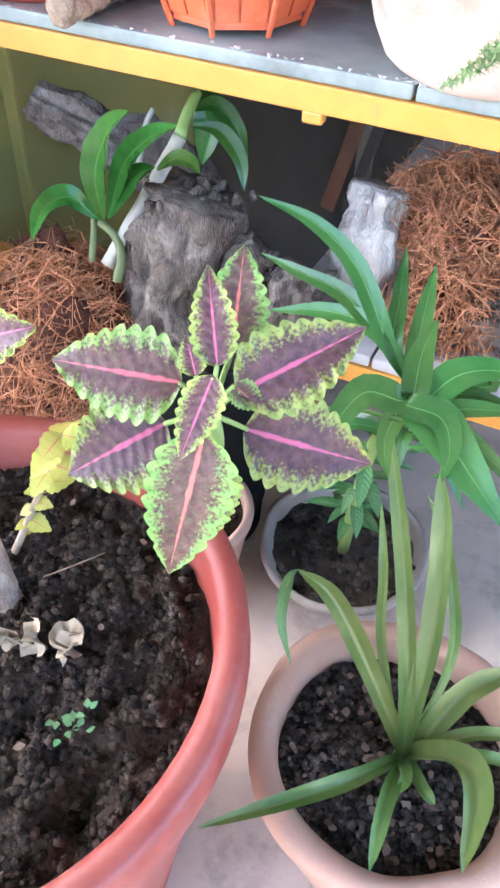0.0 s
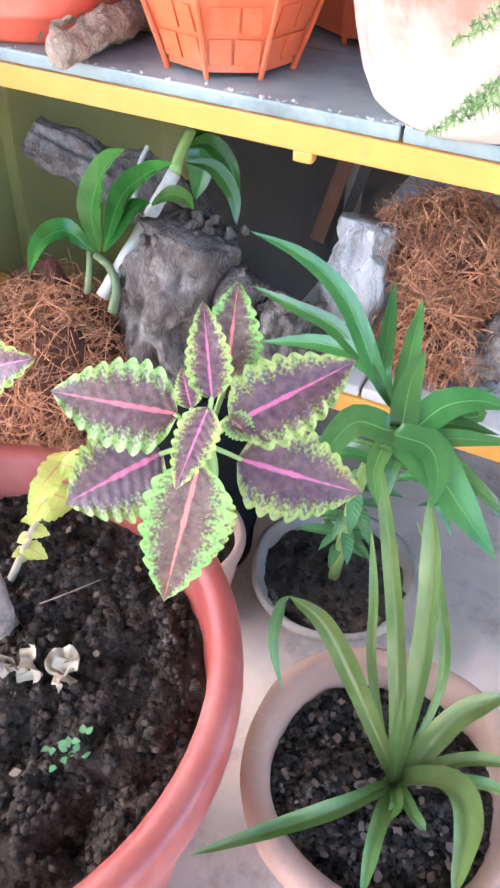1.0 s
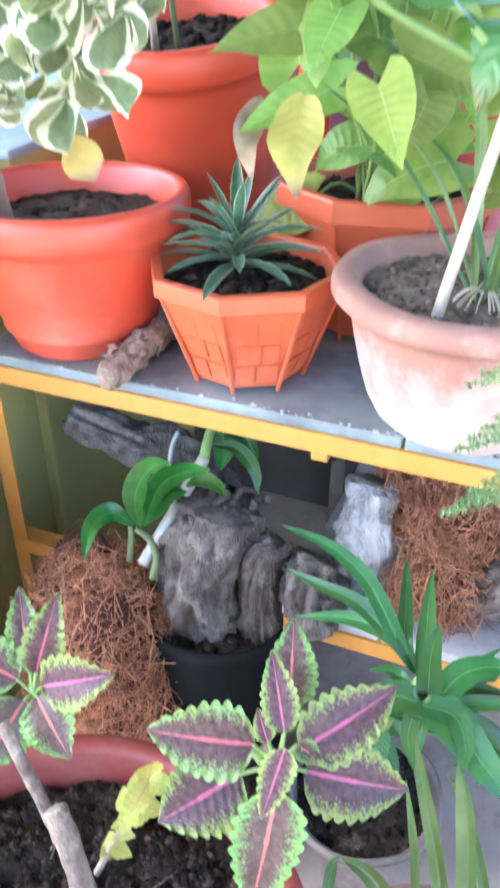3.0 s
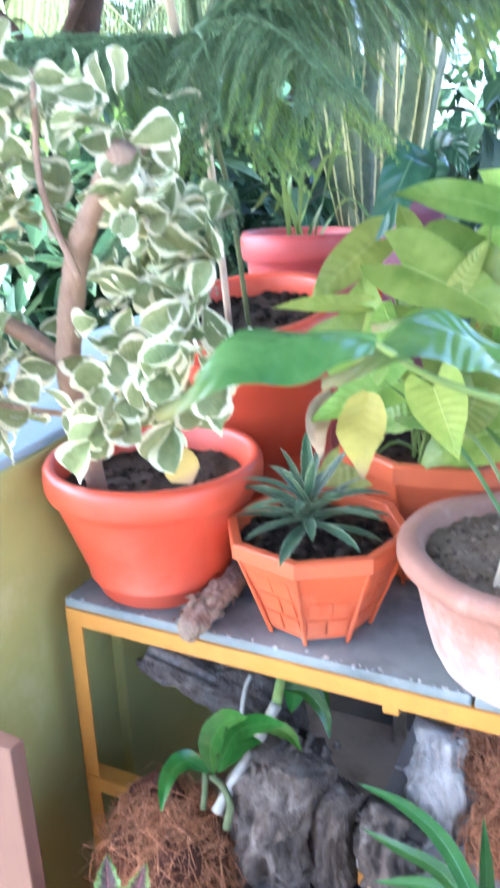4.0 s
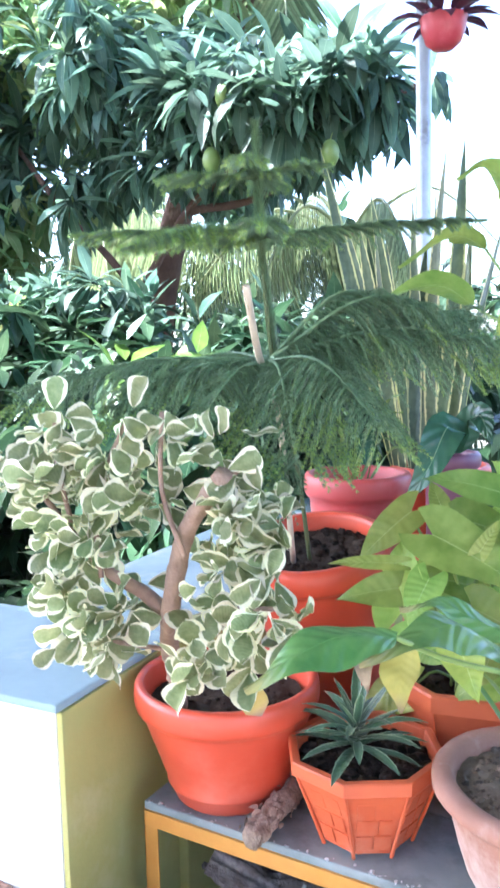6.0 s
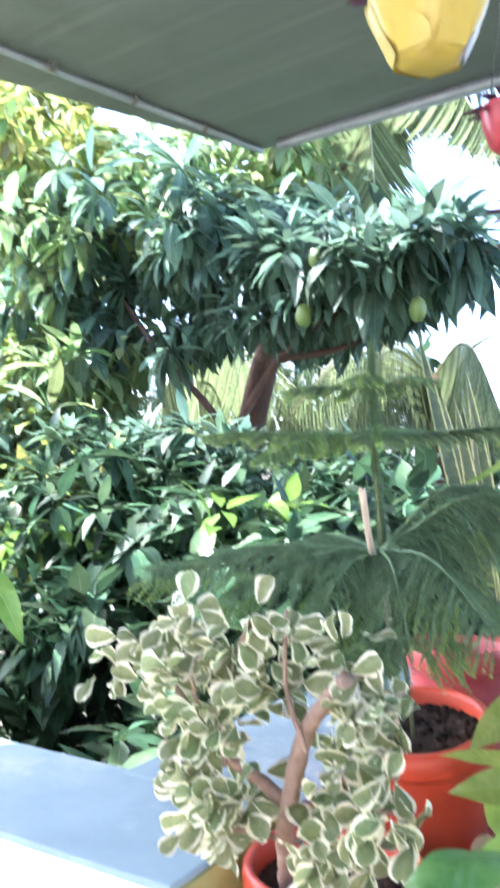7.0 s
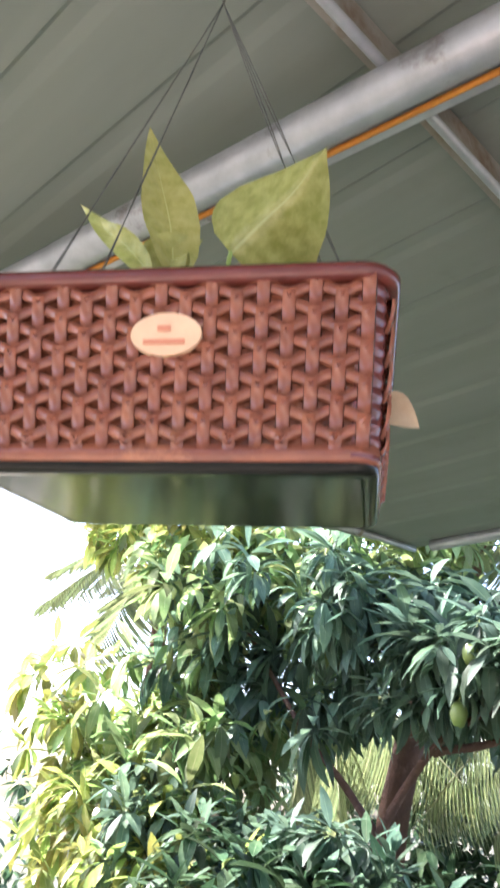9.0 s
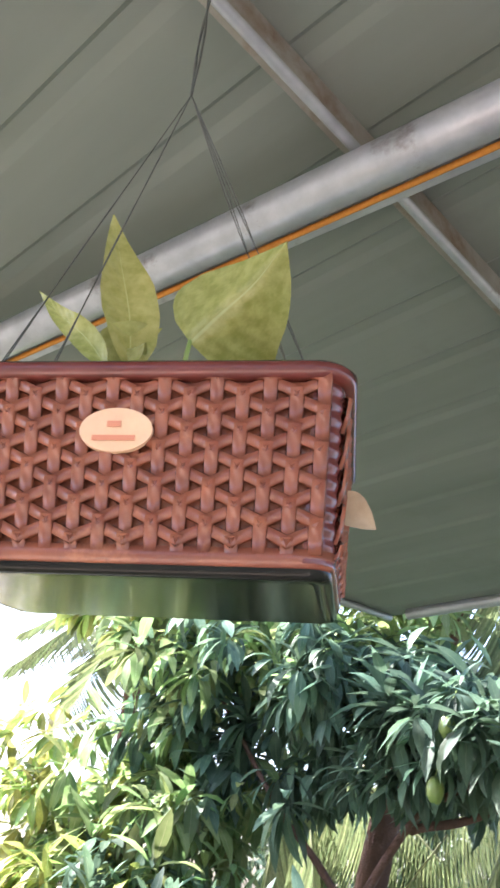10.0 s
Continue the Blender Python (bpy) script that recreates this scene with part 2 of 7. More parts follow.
DRYLEAF = stuff_mat("dry_leaf", (0.42, 0.33, 0.22), (0.32, 0.23, 0.14), (0.52, 0.45, 0.33), scale=50, fine=200, rough=0.8)
FRUIT = stuff_mat("green_mango_skin", (0.16, 0.24, 0.06), (0.22, 0.28, 0.08), scale=12, fine=80, rough=0.4, bump=0.1)

L_FICUS = leaf_mat("ficus_leaf", (0.19, 0.245, 0.095), (0.40, 0.43, 0.21), margin=(0.96, 0.92, 0.66), width=0.31, rough=0.42, light=0.5, vary=0.28, hue=0.025, scale=38, rag=0.45, veins=0.35, soft=0.05, spec=0.4)
L_COLEUS = leaf_mat("coleus_leaf", (0.065, 0.026, 0.028), (0.14, 0.062, 0.064), margin=(0.26, 0.385, 0.085), width=0.27, mottle=0.16, rib=(0.55, 0.12, 0.16), rib_w=0.065, rough=0.40, light=0.2, vary=0.25, hue=0.03, veins=0.3, scale=120, streak=0.02, rag=1.5, soft=0.20, spec=0.4)
L_ARAU = leaf_mat("pine_needle", (0.145, 0.235, 0.115), (0.205, 0.305, 0.15), rough=0.45, light=0.3, vary=0.35, island=True, veins=0.0)
L_ARAUTIP = leaf_mat("young_pine_needle", (0.24, 0.37, 0.09), (0.30, 0.43, 0.12), rough=0.5, light=0.3, vary=0.25, island=True, veins=0.0)
L_SYNG = leaf_mat("arrowhead_leaf", (0.21, 0.325, 0.05), (0.40, 0.49, 0.11), rib=(0.44, 0.54, 0.18), rib_w=0.03, rough=0.38, light=0.35, vary=0.38, hue=0.03, veins=0.55, scale=16)
L_YELLOW = leaf_mat("withered_leaf", (0.62, 0.50, 0.12), (0.50, 0.42, 0.10), tip=(0.34, 0.22, 0.13), rough=0.55, light=0.3, vary=0.1)
L_BIG = leaf_mat("broad_glossy_leaf", (0.075, 0.185, 0.045), (0.16, 0.30, 0.085), rib=(0.16, 0.31, 0.09), rib_w=0.014, rough=0.26, light=0.25, vary=0.15, veins=0.75, scale=18, tip=(0.30, 0.27, 0.10))
L_DARK = leaf_mat("dark_veined_leaf", (0.035, 0.105, 0.055), (0.055, 0.14, 0.07), rib=(0.2, 0.3, 0.16), rib_w=0.04, rough=0.25, light=0.15, vary=0.2, veins=1.0)
L_AGAVE = leaf_mat("agave_leaf", (0.07, 0.125, 0.065), (0.11, 0.175, 0.09), margin=(0.36, 0.42, 0.26), width=0.16, rough=0.35, light=0.1, vary=0.25)
L_STRAP = leaf_mat("strap_leaf", (0.12, 0.22, 0.045), (0.23, 0.33, 0.10), rib=(0.21, 0.30, 0.09), rib_w=0.26, rough=0.30, light=0.3, vary=0.28, hue=0.03, veins=0.1, scale=14)
L_PALM = leaf_mat("corn_plant_leaf", (0.04125, 0.12, 0.02625), (0.075, 0.1688, 0.04125), rib=(0.16, 0.31, 0.10), rib_w=0.05, rough=0.22, light=0.28, vary=0.3, veins=0.1, scale=14)
L_SOFT = leaf_mat("soft_green_leaf", (0.10, 0.23, 0.075), (0.14, 0.28, 0.10), rib=(0.22, 0.34, 0.16), rib_w=0.06, rough=0.45, light=0.25, vary=0.25)
L_ORCHID = leaf_mat("orchid_leaf", (0.03, 0.105, 0.015), (0.055, 0.155, 0.027), rib=(0.10, 0.21, 0.055), rib_w=0.05, rough=0.25, light=0.25, vary=0.2, veins=0.0)
L_SNAKE = leaf_mat("snake_plant_leaf", (0.05, 0.085, 0.04), (0.12, 0.16, 0.075), margin=(0.56, 0.54, 0.22), width=0.24, rough=0.35, light=0.12, vary=0.2, veins=0.2, scale=26)
L_POTHOS = leaf_mat("pothos_leaf", (0.24, 0.27, 0.06), (0.39, 0.40, 0.14), rib=(0.42, 0.46, 0.2), rib_w=0.03, rough=0.35, light=0.16, vary=0.12, scale=70, veins=0.3)
# The crown's right side: its shade is put into the leaf colour.
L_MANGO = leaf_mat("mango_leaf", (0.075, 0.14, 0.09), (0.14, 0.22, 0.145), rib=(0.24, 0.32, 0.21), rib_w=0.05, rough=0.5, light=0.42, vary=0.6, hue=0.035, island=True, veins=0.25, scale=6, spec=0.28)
# The same mango leaf with sunlight put into its colour, for the left.
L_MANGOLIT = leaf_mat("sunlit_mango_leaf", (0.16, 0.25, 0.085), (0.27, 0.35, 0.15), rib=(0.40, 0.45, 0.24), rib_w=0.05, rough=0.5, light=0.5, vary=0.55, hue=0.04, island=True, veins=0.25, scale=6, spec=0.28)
# Yellowing leaf that also has the sun's yellow put into its colour.
L_YOUNGLIT = leaf_mat("yellowing_sunlit_leaf", (0.20, 0.27, 0.06), (0.34, 0.37, 0.10), rib=(0.44, 0.46, 0.2), rib_w=0.05, rough=0.33, light=0.42, vary=0.6, hue=0.05, island=True, veins=0.3, scale=8)
L_NEAR = leaf_mat("large_yellow_green_leaf", (0.12, 0.20, 0.035), (0.23, 0.295, 0.06), rib=(0.30, 0.36, 0.14), rib_w=0.04, rough=0.32, light=0.4, vary=0.35, hue=0.035, veins=0.4, scale=12)
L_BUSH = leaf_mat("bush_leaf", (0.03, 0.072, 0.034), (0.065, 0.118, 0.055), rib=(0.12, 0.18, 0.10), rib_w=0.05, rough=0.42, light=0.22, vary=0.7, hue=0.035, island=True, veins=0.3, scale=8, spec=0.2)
L_COCO = leaf_mat("coconut_leaflet", (0.13, 0.18, 0.075), (0.22, 0.26, 0.125), rib=(0.30, 0.33, 0.18), rib_w=0.1, rough=0.3, light=0.5, vary=0.5, island=True, veins=0.0)
SOILCHIP = stuff_mat("chippy_soil", (0.024, 0.018, 0.014), (0.068, 0.052, 0.041), (0.24, 0.19, 0.15), scale=60, fine=300, rough=0.95, bump=0.7, dist=0.003, spot=(0.56, 0.72), vary=0.85, spec=0.2)
CHIP = stuff_mat("husk_chip", (0.115, 0.076, 0.056), (0.18, 0.125, 0.095), (0.065, 0.044, 0.033), scale=70, fine=320, rough=0.9, bump=0.4, vary=0.5, spec=0.2)
HANGRED = stuff_mat("crimson_plastic", (0.46, 0.045, 0.065), (0.40, 0.035, 0.05), (0.52, 0.10, 0.12), scale=12, fine=220, rough=0.35, bump=0.08)
# Near-black colour standing in for the shade of the gap under the stand.
DARKGAP = stuff_mat("dark_gap_black", (0.009, 0.009, 0.009), (0.013, 0.013, 0.013), (0.02, 0.019, 0.018), scale=14, fine=160, rough=0.85, bump=0.4, dist=0.002, spec=0.08)
# The basket's brown plastic again, darkened for the shade on rim and corners.
RIMPLASTIC = stuff_mat("shaded_brown_plastic", (0.14, 0.034, 0.027), (0.10, 0.024, 0.02), scale=20, fine=240, rough=0.2, bump=0.05)
# Lining added behind the weave, paled for the light seen through its holes.
LINER = stuff_mat("light_paled_liner", (0.44, 0.26, 0.17), (0.34, 0.19, 0.12), (0.52, 0.34, 0.24), scale=30, fine=240, rough=0.6, bump=0.4)
PINESTEM = stuff_mat("dull_green_stem", (0.10, 0.135, 0.045), (0.13, 0.14, 0.06), scale=60, fine=200, rough=0.7, bump=0.3)
YELLOWPALE = stuff_mat("pale_yellow_plastic", (0.58, 0.45, 0.08), (0.52, 0.39, 0.06), (0.62, 0.50, 0.16), scale=12, fine=200, rough=0.35, bump=0.08)
WHITEFLECK = stuff_mat("white_paint_fleck", (0.60, 0.60, 0.57), (0.42, 0.42, 0.40), scale=60, rough=0.7)
PLUM = stuff_mat("plum_plastic", (0.22, 0.085, 0.13), (0.18, 0.065, 0.10), (0.28, 0.14, 0.19), scale=10, fine=240, rough=0.4, bump=0.1)
L_PURPLE = leaf_mat("purple_leaf", (0.07, 0.025, 0.05), (0.11, 0.035, 0.07), rough=0.4, light=0.2, vary=0.3, veins=0.2)
L_SEEDLING = leaf_mat("yellow_seedling_leaf", (0.42, 0.42, 0.07), (0.50, 0.46, 0.12), rib=(0.5, 0.16, 0.1), rib_w=0.06, rough=0.5, light=0.3, vary=0.15, veins=0.1)

# ---- building blocks ----


class Geo:
    """Vertices, faces and leaf coordinates on the way to a mesh."""

    def __init__(self):
        self.v, self.f, self.u = [], [], []

    def add(self, verts, faces, uv=None, m=None):
        base = len(self.v)
        if m is not None:
            a = np.array(m)
            verts = np.asarray(verts, float) @ a[:3, :3].T + a[:3, 3]
        self.v.extend(map(tuple, verts))
        self.f.extend(tuple(i + base for i in f) for f in faces)
        self.u.extend(uv if uv is not None else [(0.5, 0.5)] * len(verts))
        return self

    def mesh(self, name, material, origin=(0, 0, 0), smooth=True):
        me = bpy.data.meshes.new(name)
        v = np.asarray(self.v, float) - np.asarray(origin, float)
        me.from_pydata(v.tolist(), [], self.f)
        layer = me.uv_layers.new(name="uv")
        idx = np.empty(len(me.loops), int)
        me.loops.foreach_get("vertex_index", idx)
        layer.data.foreach_set("uv", np.asarray(self.u, float)[idx].ravel())
        if smooth:
            me.polygons.foreach_set("use_smooth", [True] * len(me.polygons))
        me.materials.append(material)
        me.update()
        return me


def thing(name, loc, label, category, group=""):
    ob = new(name)
    ob.location = loc
    ob.empty_display_size = 0.05
    return tagged(ob, label, category, group)


def top_of(ob):
    while ob.parent:
        ob = ob.parent
    return ob


def part(name, geo, material, parent, label="", smooth=True):
    """One mesh under a thing or a part; geo is in world metres."""
    ob = new(name, geo.mesh(name, material, top_of(parent).location, smooth))
    ob.parent = parent
    return tagged(ob, label)


def piece(name, me, parent, m):
    """A piece that shares the mesh me, at the world pose m."""
    ob = new(name, me)
    ob.parent = parent
    ob.matrix_basis = Matrix.Translation(-Vector(top_of(parent).location)) @ m
    return ob


def solid(name, geo, material, label, category, kind="", smooth=False):
    ob = new(name, geo.mesh(name, material, smooth=smooth))
    return tagged(ob, label, category, kind=kind)


def facing(at, way, up=(0, 0, 1), scale=1.0):
    """The pose whose y runs along way and whose z is nearest to up."""
    y = Vector(way).normalized()
    x = y.cross(Vector(up))
    if x.length < 1e-4:
        x = y.cross(Vector((1, 0.1, 0)))
    x.normalize()
    z = x.cross(y)
    m = Matrix((x, y, z)).transposed().to_4x4()
    return Matrix.Translation(at) @ m @ Matrix.Scale(scale, 4)


def box(geo, lo, hi, bevel=0.004, m=None):
    """A box with its edges cut back."""
    bm = bmesh.new()
    bmesh.ops.create_cube(bm, size=1.0)
    for v in bm.verts:
        v.co = [lo[i] + (hi[i] - lo[i]) * (v.co[i] + 0.5) for i in range(3)]
    if bevel:
        bmesh.ops.bevel(bm, geom=bm.edges[:], offset=bevel, segments=2, affect="EDGES", profile=0.6)
    bm.verts.index_update()
    geo.add([v.co[:] for v in bm.verts], [[v.index for v in f.verts] for f in bm.faces], m=m)
    bm.free()
    return geo


def lathe(geo, profile, loc, seg=48, wob=0.0, turn=0.0, seed=0.0):
    """Turns (radius, height) pairs round the upright through loc."""
    vs, fs = [], []
    n = len(profile)
    for i in range(seg):
        a = 2 * math.pi * i / seg + turn
        for r, h in profile:
            k = 1 + wob * noise.noise((math.cos(a) * 1.7 + seed, math.sin(a) * 1.7, h * 9)) if wob else 1
            vs.append((loc[0] + r * k * math.cos(a), loc[1] + r * k * math.sin(a), loc[2] + h + (wob * 0.04 * noise.noise((a * 2, seed, r * 5)) if wob else 0)))
    for i in range(seg):
        j = (i + 1) % seg
        for k in range(n - 1):
            fs.append((i * n + k, j * n + k, j * n + k + 1, i * n + k + 1))
    return geo.add(vs, fs)


def curve_points(ctrl, n):
    """A smooth line of n + 1 points through the control points."""
    c = [Vector(p) for p in ctrl]
    c = [c[0] * 2 - c[1], *c, c[-1] * 2 - c[-2]]
    out = []
    for i in range(n + 1):
        t = i / n * (len(c) - 3)
        k = min(int(t), len(c) - 4)
        u = t - k
        p0, p1, p2, p3 = c[k : k + 4]
        out.append(0.5 * (2 * p1 + (p2 - p0) * u + (2 * p0 - 5 * p1 + 4 * p2 - p3) * u * u + (3 * p1 - p0 - 3 * p2 + p3) * u**3))
    return out


def tube(geo, ctrl, r0, r1=None, n=None, sides=8, rough=0.0, freq=20.0, close=True, seed=0.0, groove=0.0):
    """A tapering, uneven tube along control points."""
    r1 = r0 if r1 is None else r1
    n = n or max(2, (len(ctrl) - 1) * 4)
    pts = curve_points(ctrl, n) if len(ctrl) > 2 or n > 1 else [Vector(p) for p in ctrl]
    vs, fs = [], []
    side = None
    for i, p in enumerate(pts):
        d = (pts[min(i + 1, n)] - pts[max(i - 1, 0)]).normalized()
        if side is None:
            side = d.orthogonal().normalized()
        side = (side - d * side.dot(d)).normalized()
        other = d.cross(side)
        r = r0 + (r1 - r0) * i / n
        for k in range(sides):
            a = 2 * math.pi * k / sides
            q = side * math.cos(a) + other * math.sin(a)
            rr = r
            if rough:
                rr *= 1 + rough * noise.noise((p + q * r * 1.5) * freq + Vector((seed, 0, 0))) + 0.5 * rough * noise.noise((p + q * r) * freq * 3)
            if groove:
                n1 = noise.noise((math.cos(a) * 3.2 + seed, math.sin(a) * 3.2, i * 0.05))
                n2 = noise.noise((math.cos(a) * 9 + seed, math.sin(a) * 9, i * 0.09))
                rr *= 1 + groove * (0.8 - 2.2 * abs(n1)) + 0.4 * groove * n2
            vs.append(p + q * rr)
    for i in range(n):
        for k in range(sides):
            j = (k + 1) % sides
            fs.append((i * sides + k, i * sides + j, (i + 1) * sides + j, (i + 1) * sides + k))
    if close:
        fs.append(tuple(range(sides))[::-1])
        fs.append(tuple(n * sides + k for k in range(sides)))
    return geo.add([v[:] for v in vs], fs)


def shape_of(*pairs):
    xs, ys = pairs[::2], pairs[1::2]
    return lambda v: float(np.interp(v, xs, ys))


LANCE = shape_of(0, 0.08, 0.12, 0.45, 0.35, 0.95, 0.5, 1, 0.75, 0.7, 0.92, 0.28, 1, 0.01)
STRAP = shape_of(0, 0.5, 0.1, 0.75, 0.4, 1, 0.7, 0.85, 0.9, 0.45, 1, 0.02)
OVATE = shape_of(0, 0.08, 0.05, 0.45, 0.15, 0.82, 0.32, 1, 0.5, 0.92, 0.75, 0.55, 0.92, 0.2, 1, 0.01)
DELTA = shape_of(0, 0.05, 0.1, 0.25, 0.25, 0.55, 0.45, 0.88, 0.62, 1, 0.78, 0.97, 0.88, 0.82, 0.94, 0.62, 0.975, 0.4, 1, 0.1)
SWORD = shape_of(0, 0.6, 0.3, 0.95, 0.6, 1, 0.85, 0.6, 1, 0.02)


def blade(L, W, shape, n=8, cols=2, bend=0.5, fold=0.15, wave=0.0, teeth=0, tooth=0.08, twist=0.0, back=0.0):
    """A leaf along y that lifts its sides by fold and droops by bend; returns verts, faces, uv."""
    vs, uv, fs = [], [], []
    y = z = 0.0
    step = L / n
    ph = 1.7 * wave * 100
    for i in range(n + 1):
        v = i / n
        if i:
            a = -bend * (v - 0.5 / n)
            y, z = y + step * math.cos(a), z + step * math.sin(a)
        w = W / 2 * shape(v)
        if teeth:
            w *= 1 - tooth + 2 * tooth * abs(math.sin(math.pi * teeth * v)) ** 0.7 * min(1, 6 * v)
        tw = twist * v
        for c in range(-cols, cols + 1):
            u = c / cols
            dz = fold * abs(u) * w + wave * math.sin(v * 9 + ph + (1.6 if u > 0 else 0)) * abs(u) ** 2
            if teeth:
                dz += 0.03 * W * math.sin(2 * math.pi * teeth * v + 1) * abs(u) ** 3
            x = u * w
            vs.append((x * math.cos(tw) - dz * math.sin(tw), y - back * abs(u) * (1 - v) ** 3 * L, z + dz * math.cos(tw) + x * math.sin(tw)))
            uv.append((0.5 + u / 2, v))
    k = 2 * cols + 1
    for i in range(n):
        for c in range(k - 1):
            a = i * k + c
            fs.append((a, a + 1, a + k + 1, a + k))
    return vs, fs, uv


def leaf_mesh(name, material, *args, **kw):
    return Geo().add(*blade(*args, **kw)).mesh(name, material)


def ribbon(geo, ctrl, W, shape, up=(0, 0, 1), n=16, cols=2, fold=0.2, wave=0.0, roll=0.0):
    """A long leaf laid along control points."""
    pts = curve_points(ctrl, n)
    vs, uv, fs = [], [], []
    for i, p in enumerate(pts):
        v = i / n
        d = (pts[min(i + 1, n)] - pts[max(i - 1, 0)]).normalized()
        x = d.cross(Vector(up))
        if x.length < 0.05:
            x = d.cross(Vector((0.3, -1, 0)))
        x.normalize()
        x = Matrix.Rotation(roll * v, 3, d) @ x
        z = x.cross(d)
        w = W / 2 * shape(v)
        for c in range(-cols, cols + 1):
            u = c / cols
            vs.append((p + x * (u * w) + z * (fold * abs(u) * w + wave * math.sin(v * 11 + (2 if u > 0 else 0)) * abs(u)))[:])
            uv.append((0.5 + u / 2, v))
    k = 2 * cols + 1
    for i in range(n):
        for c in range(k - 1):
            a = i * k + c
            fs.append((a, a + 1, a + k + 1, a + k))
    return geo.add(vs, fs, uv)


def strap(parent, ctrl, W, material, shape=STRAP, label="", name="leaf", **kw):
    return part(name, ribbon(Geo(), ctrl, W, shape, **kw), material, parent, label)


def lump(geo, at, size, rng, squash=0.7):
    """A small uneven clod."""
    vs = [(1, 0, 0), (-1, 0, 0), (0, 1, 0), (0, -1, 0), (0, 0, 1), (0, 0, -1), (0.6, 0.6, 0.55), (-0.6, -0.6, 0.55), (0.6, -0.6, 0.5), (-0.6, 0.6, 0.5)]
    fs = [(0, 6, 4), (6, 2, 4), (2, 9, 4), (9, 1, 4), (1, 7, 4), (7, 3, 4), (3, 8, 4), (8, 0, 4), (0, 2, 6), (2, 1, 9), (1, 3, 7), (3, 0, 8), (0, 5, 2), (2, 5, 1), (1, 5, 3), (3, 5, 0)]
    m = Matrix.Translation(at) @ Euler([rng.uniform(-0.6, 0.6), rng.uniform(-0.6, 0.6), rng.uniform(0, 6.3)]).to_matrix().to_4x4()
    k = [(x * size * rng.uniform(0.7, 1.3), y * size * rng.uniform(0.7, 1.2), z * size * squash * rng.uniform(0.8, 1.2)) for x, y, z in vs]
    geo.add(k, fs, m=m)


def soil_bed(parent, centre, r, material, clods=160, size=0.006, seed=1, mound=0.0, rough=0.006, name="soil"):
    """Uneven earth that fills a pot, with loose clods."""
    rng = random.Random(seed)
    g = Geo()
    rings, seg = 24, 72
    vs, fs = [(centre[0], centre[1], centre[2] + mound)], []

    def height(x, y, k):
        return centre[2] + mound * (1 - k * k) + rough * (noise.noise((x * 30, y * 30, seed)) + 0.7 * noise.noise((x * 90, y * 90, seed)))

    for i in range(1, rings + 1):
        for j in range(seg):
            a = 2 * math.pi * j / seg
            x, y = centre[0] + r * i / rings * math.cos(a), centre[1] + r * i / rings * math.sin(a)
            vs.append((x, y, height(x, y, i / rings)))
    for j in range(seg):
        fs.append((0, 1 + j, 1 + (j + 1) % seg))
    for i in range(rings - 1):
        for j in range(seg):
            a, b = 1 + i * seg + j, 1 + i * seg + (j + 1) % seg
            fs.append((a, a + seg, b + seg, b))
    g.add(vs, fs)
    for _ in range(clods):
        k, a = math.sqrt(rng.random()) * 0.96, rng.uniform(0, 6.3)
        x, y = centre[0] + r * k * math.cos(a), centre[1] + r * k * math.sin(a)
        lump(g, (x, y, height(x, y, k) + 0.0005), size * rng.uniform(0.3, 1.3) ** 1.8, rng, rng.uniform(0.45, 0.85))
    return tagged(part(name, g, material, parent), kind="stuff")


def round_pot(parent, loc, r_top, r_base, h, material, rim=0.03, lip=0.008, wall=0.008, soil=0.03, wob=0.0, name="pot", grooves=True):
    """A turned pot with a rolled rim, open above."""
    rb = r_base
    p = [(0.001, 0.0), (rb - 0.006, 0.0), (rb, 0.005)]
    body_top = h - rim
    for k in (0.18, 0.2, 0.22, 0.5, 0.75, 0.95):
        r = rb + (r_top - lip - rb) * k
        p.append((r + (0.0025 if grooves and k == 0.2 else 0), k * body_top))
    r1 = r_top - lip
    p += [(r1, body_top - 0.002), (r1 + lip * 0.6, body_top + 0.001), (r_top - 0.001, body_top + rim * 0.2), (r_top, body_top + rim * 0.5), (r_top - 0.001, h - rim * 0.18), (r_top - 0.005, h)]
    p += [(r_top - lip - wall * 0.5, h), (r_top - lip - wall, h - 0.006), (r_top - lip - wall * 1.2, h - rim), (rb + (r_top - rb) * 0.5 - wall, h * 0.5)]
    ob = part(name, lathe(Geo(), p, loc, 64, wob, seed=loc[0] * 13), material, parent)
    return ob

# ---- the setting ----
g = Geo()
box(g, (-0.69, -3.8, -0.12), (3.6, 1.5, 0.0), 0.0)
solid("floor", g, FLOOR, "worn grey cement veranda floor, dusty and stained", "floor", "structure")

# parapet of the veranda: an olive inner side, pale blue coping and a cream end
WX, WY, WZ = -0.66, 0.615, 0.9
along = Vector((-0.06, 1.0, 0)).normalized()
out = Vector((-1, -0.06, 0)).normalized()


def wall_run(name, start, way, side, length, width, height, material, label, cap):
    g = Geo()
    m = Matrix((side, way, Vector((0, 0, 1)))).transposed().to_4x4()
    m = Matrix.Translation(start) @ m
    box(g, (0, 0, 0), (width, length, height), 0.006, m)
    ob = solid(name, g, material, label, "wall", "structure")
    if cap:
        g = Geo()
        box(g, (-0.004, -0.004, height - 0.002), (width + 0.004, length + 0.004, height + 0.012), 0.005, m)
        c = new("coping", g.mesh("coping", PALEBLUE, smooth=False))
        c.parent = ob
        tagged(c, "pale blue painted coping")
    return ob


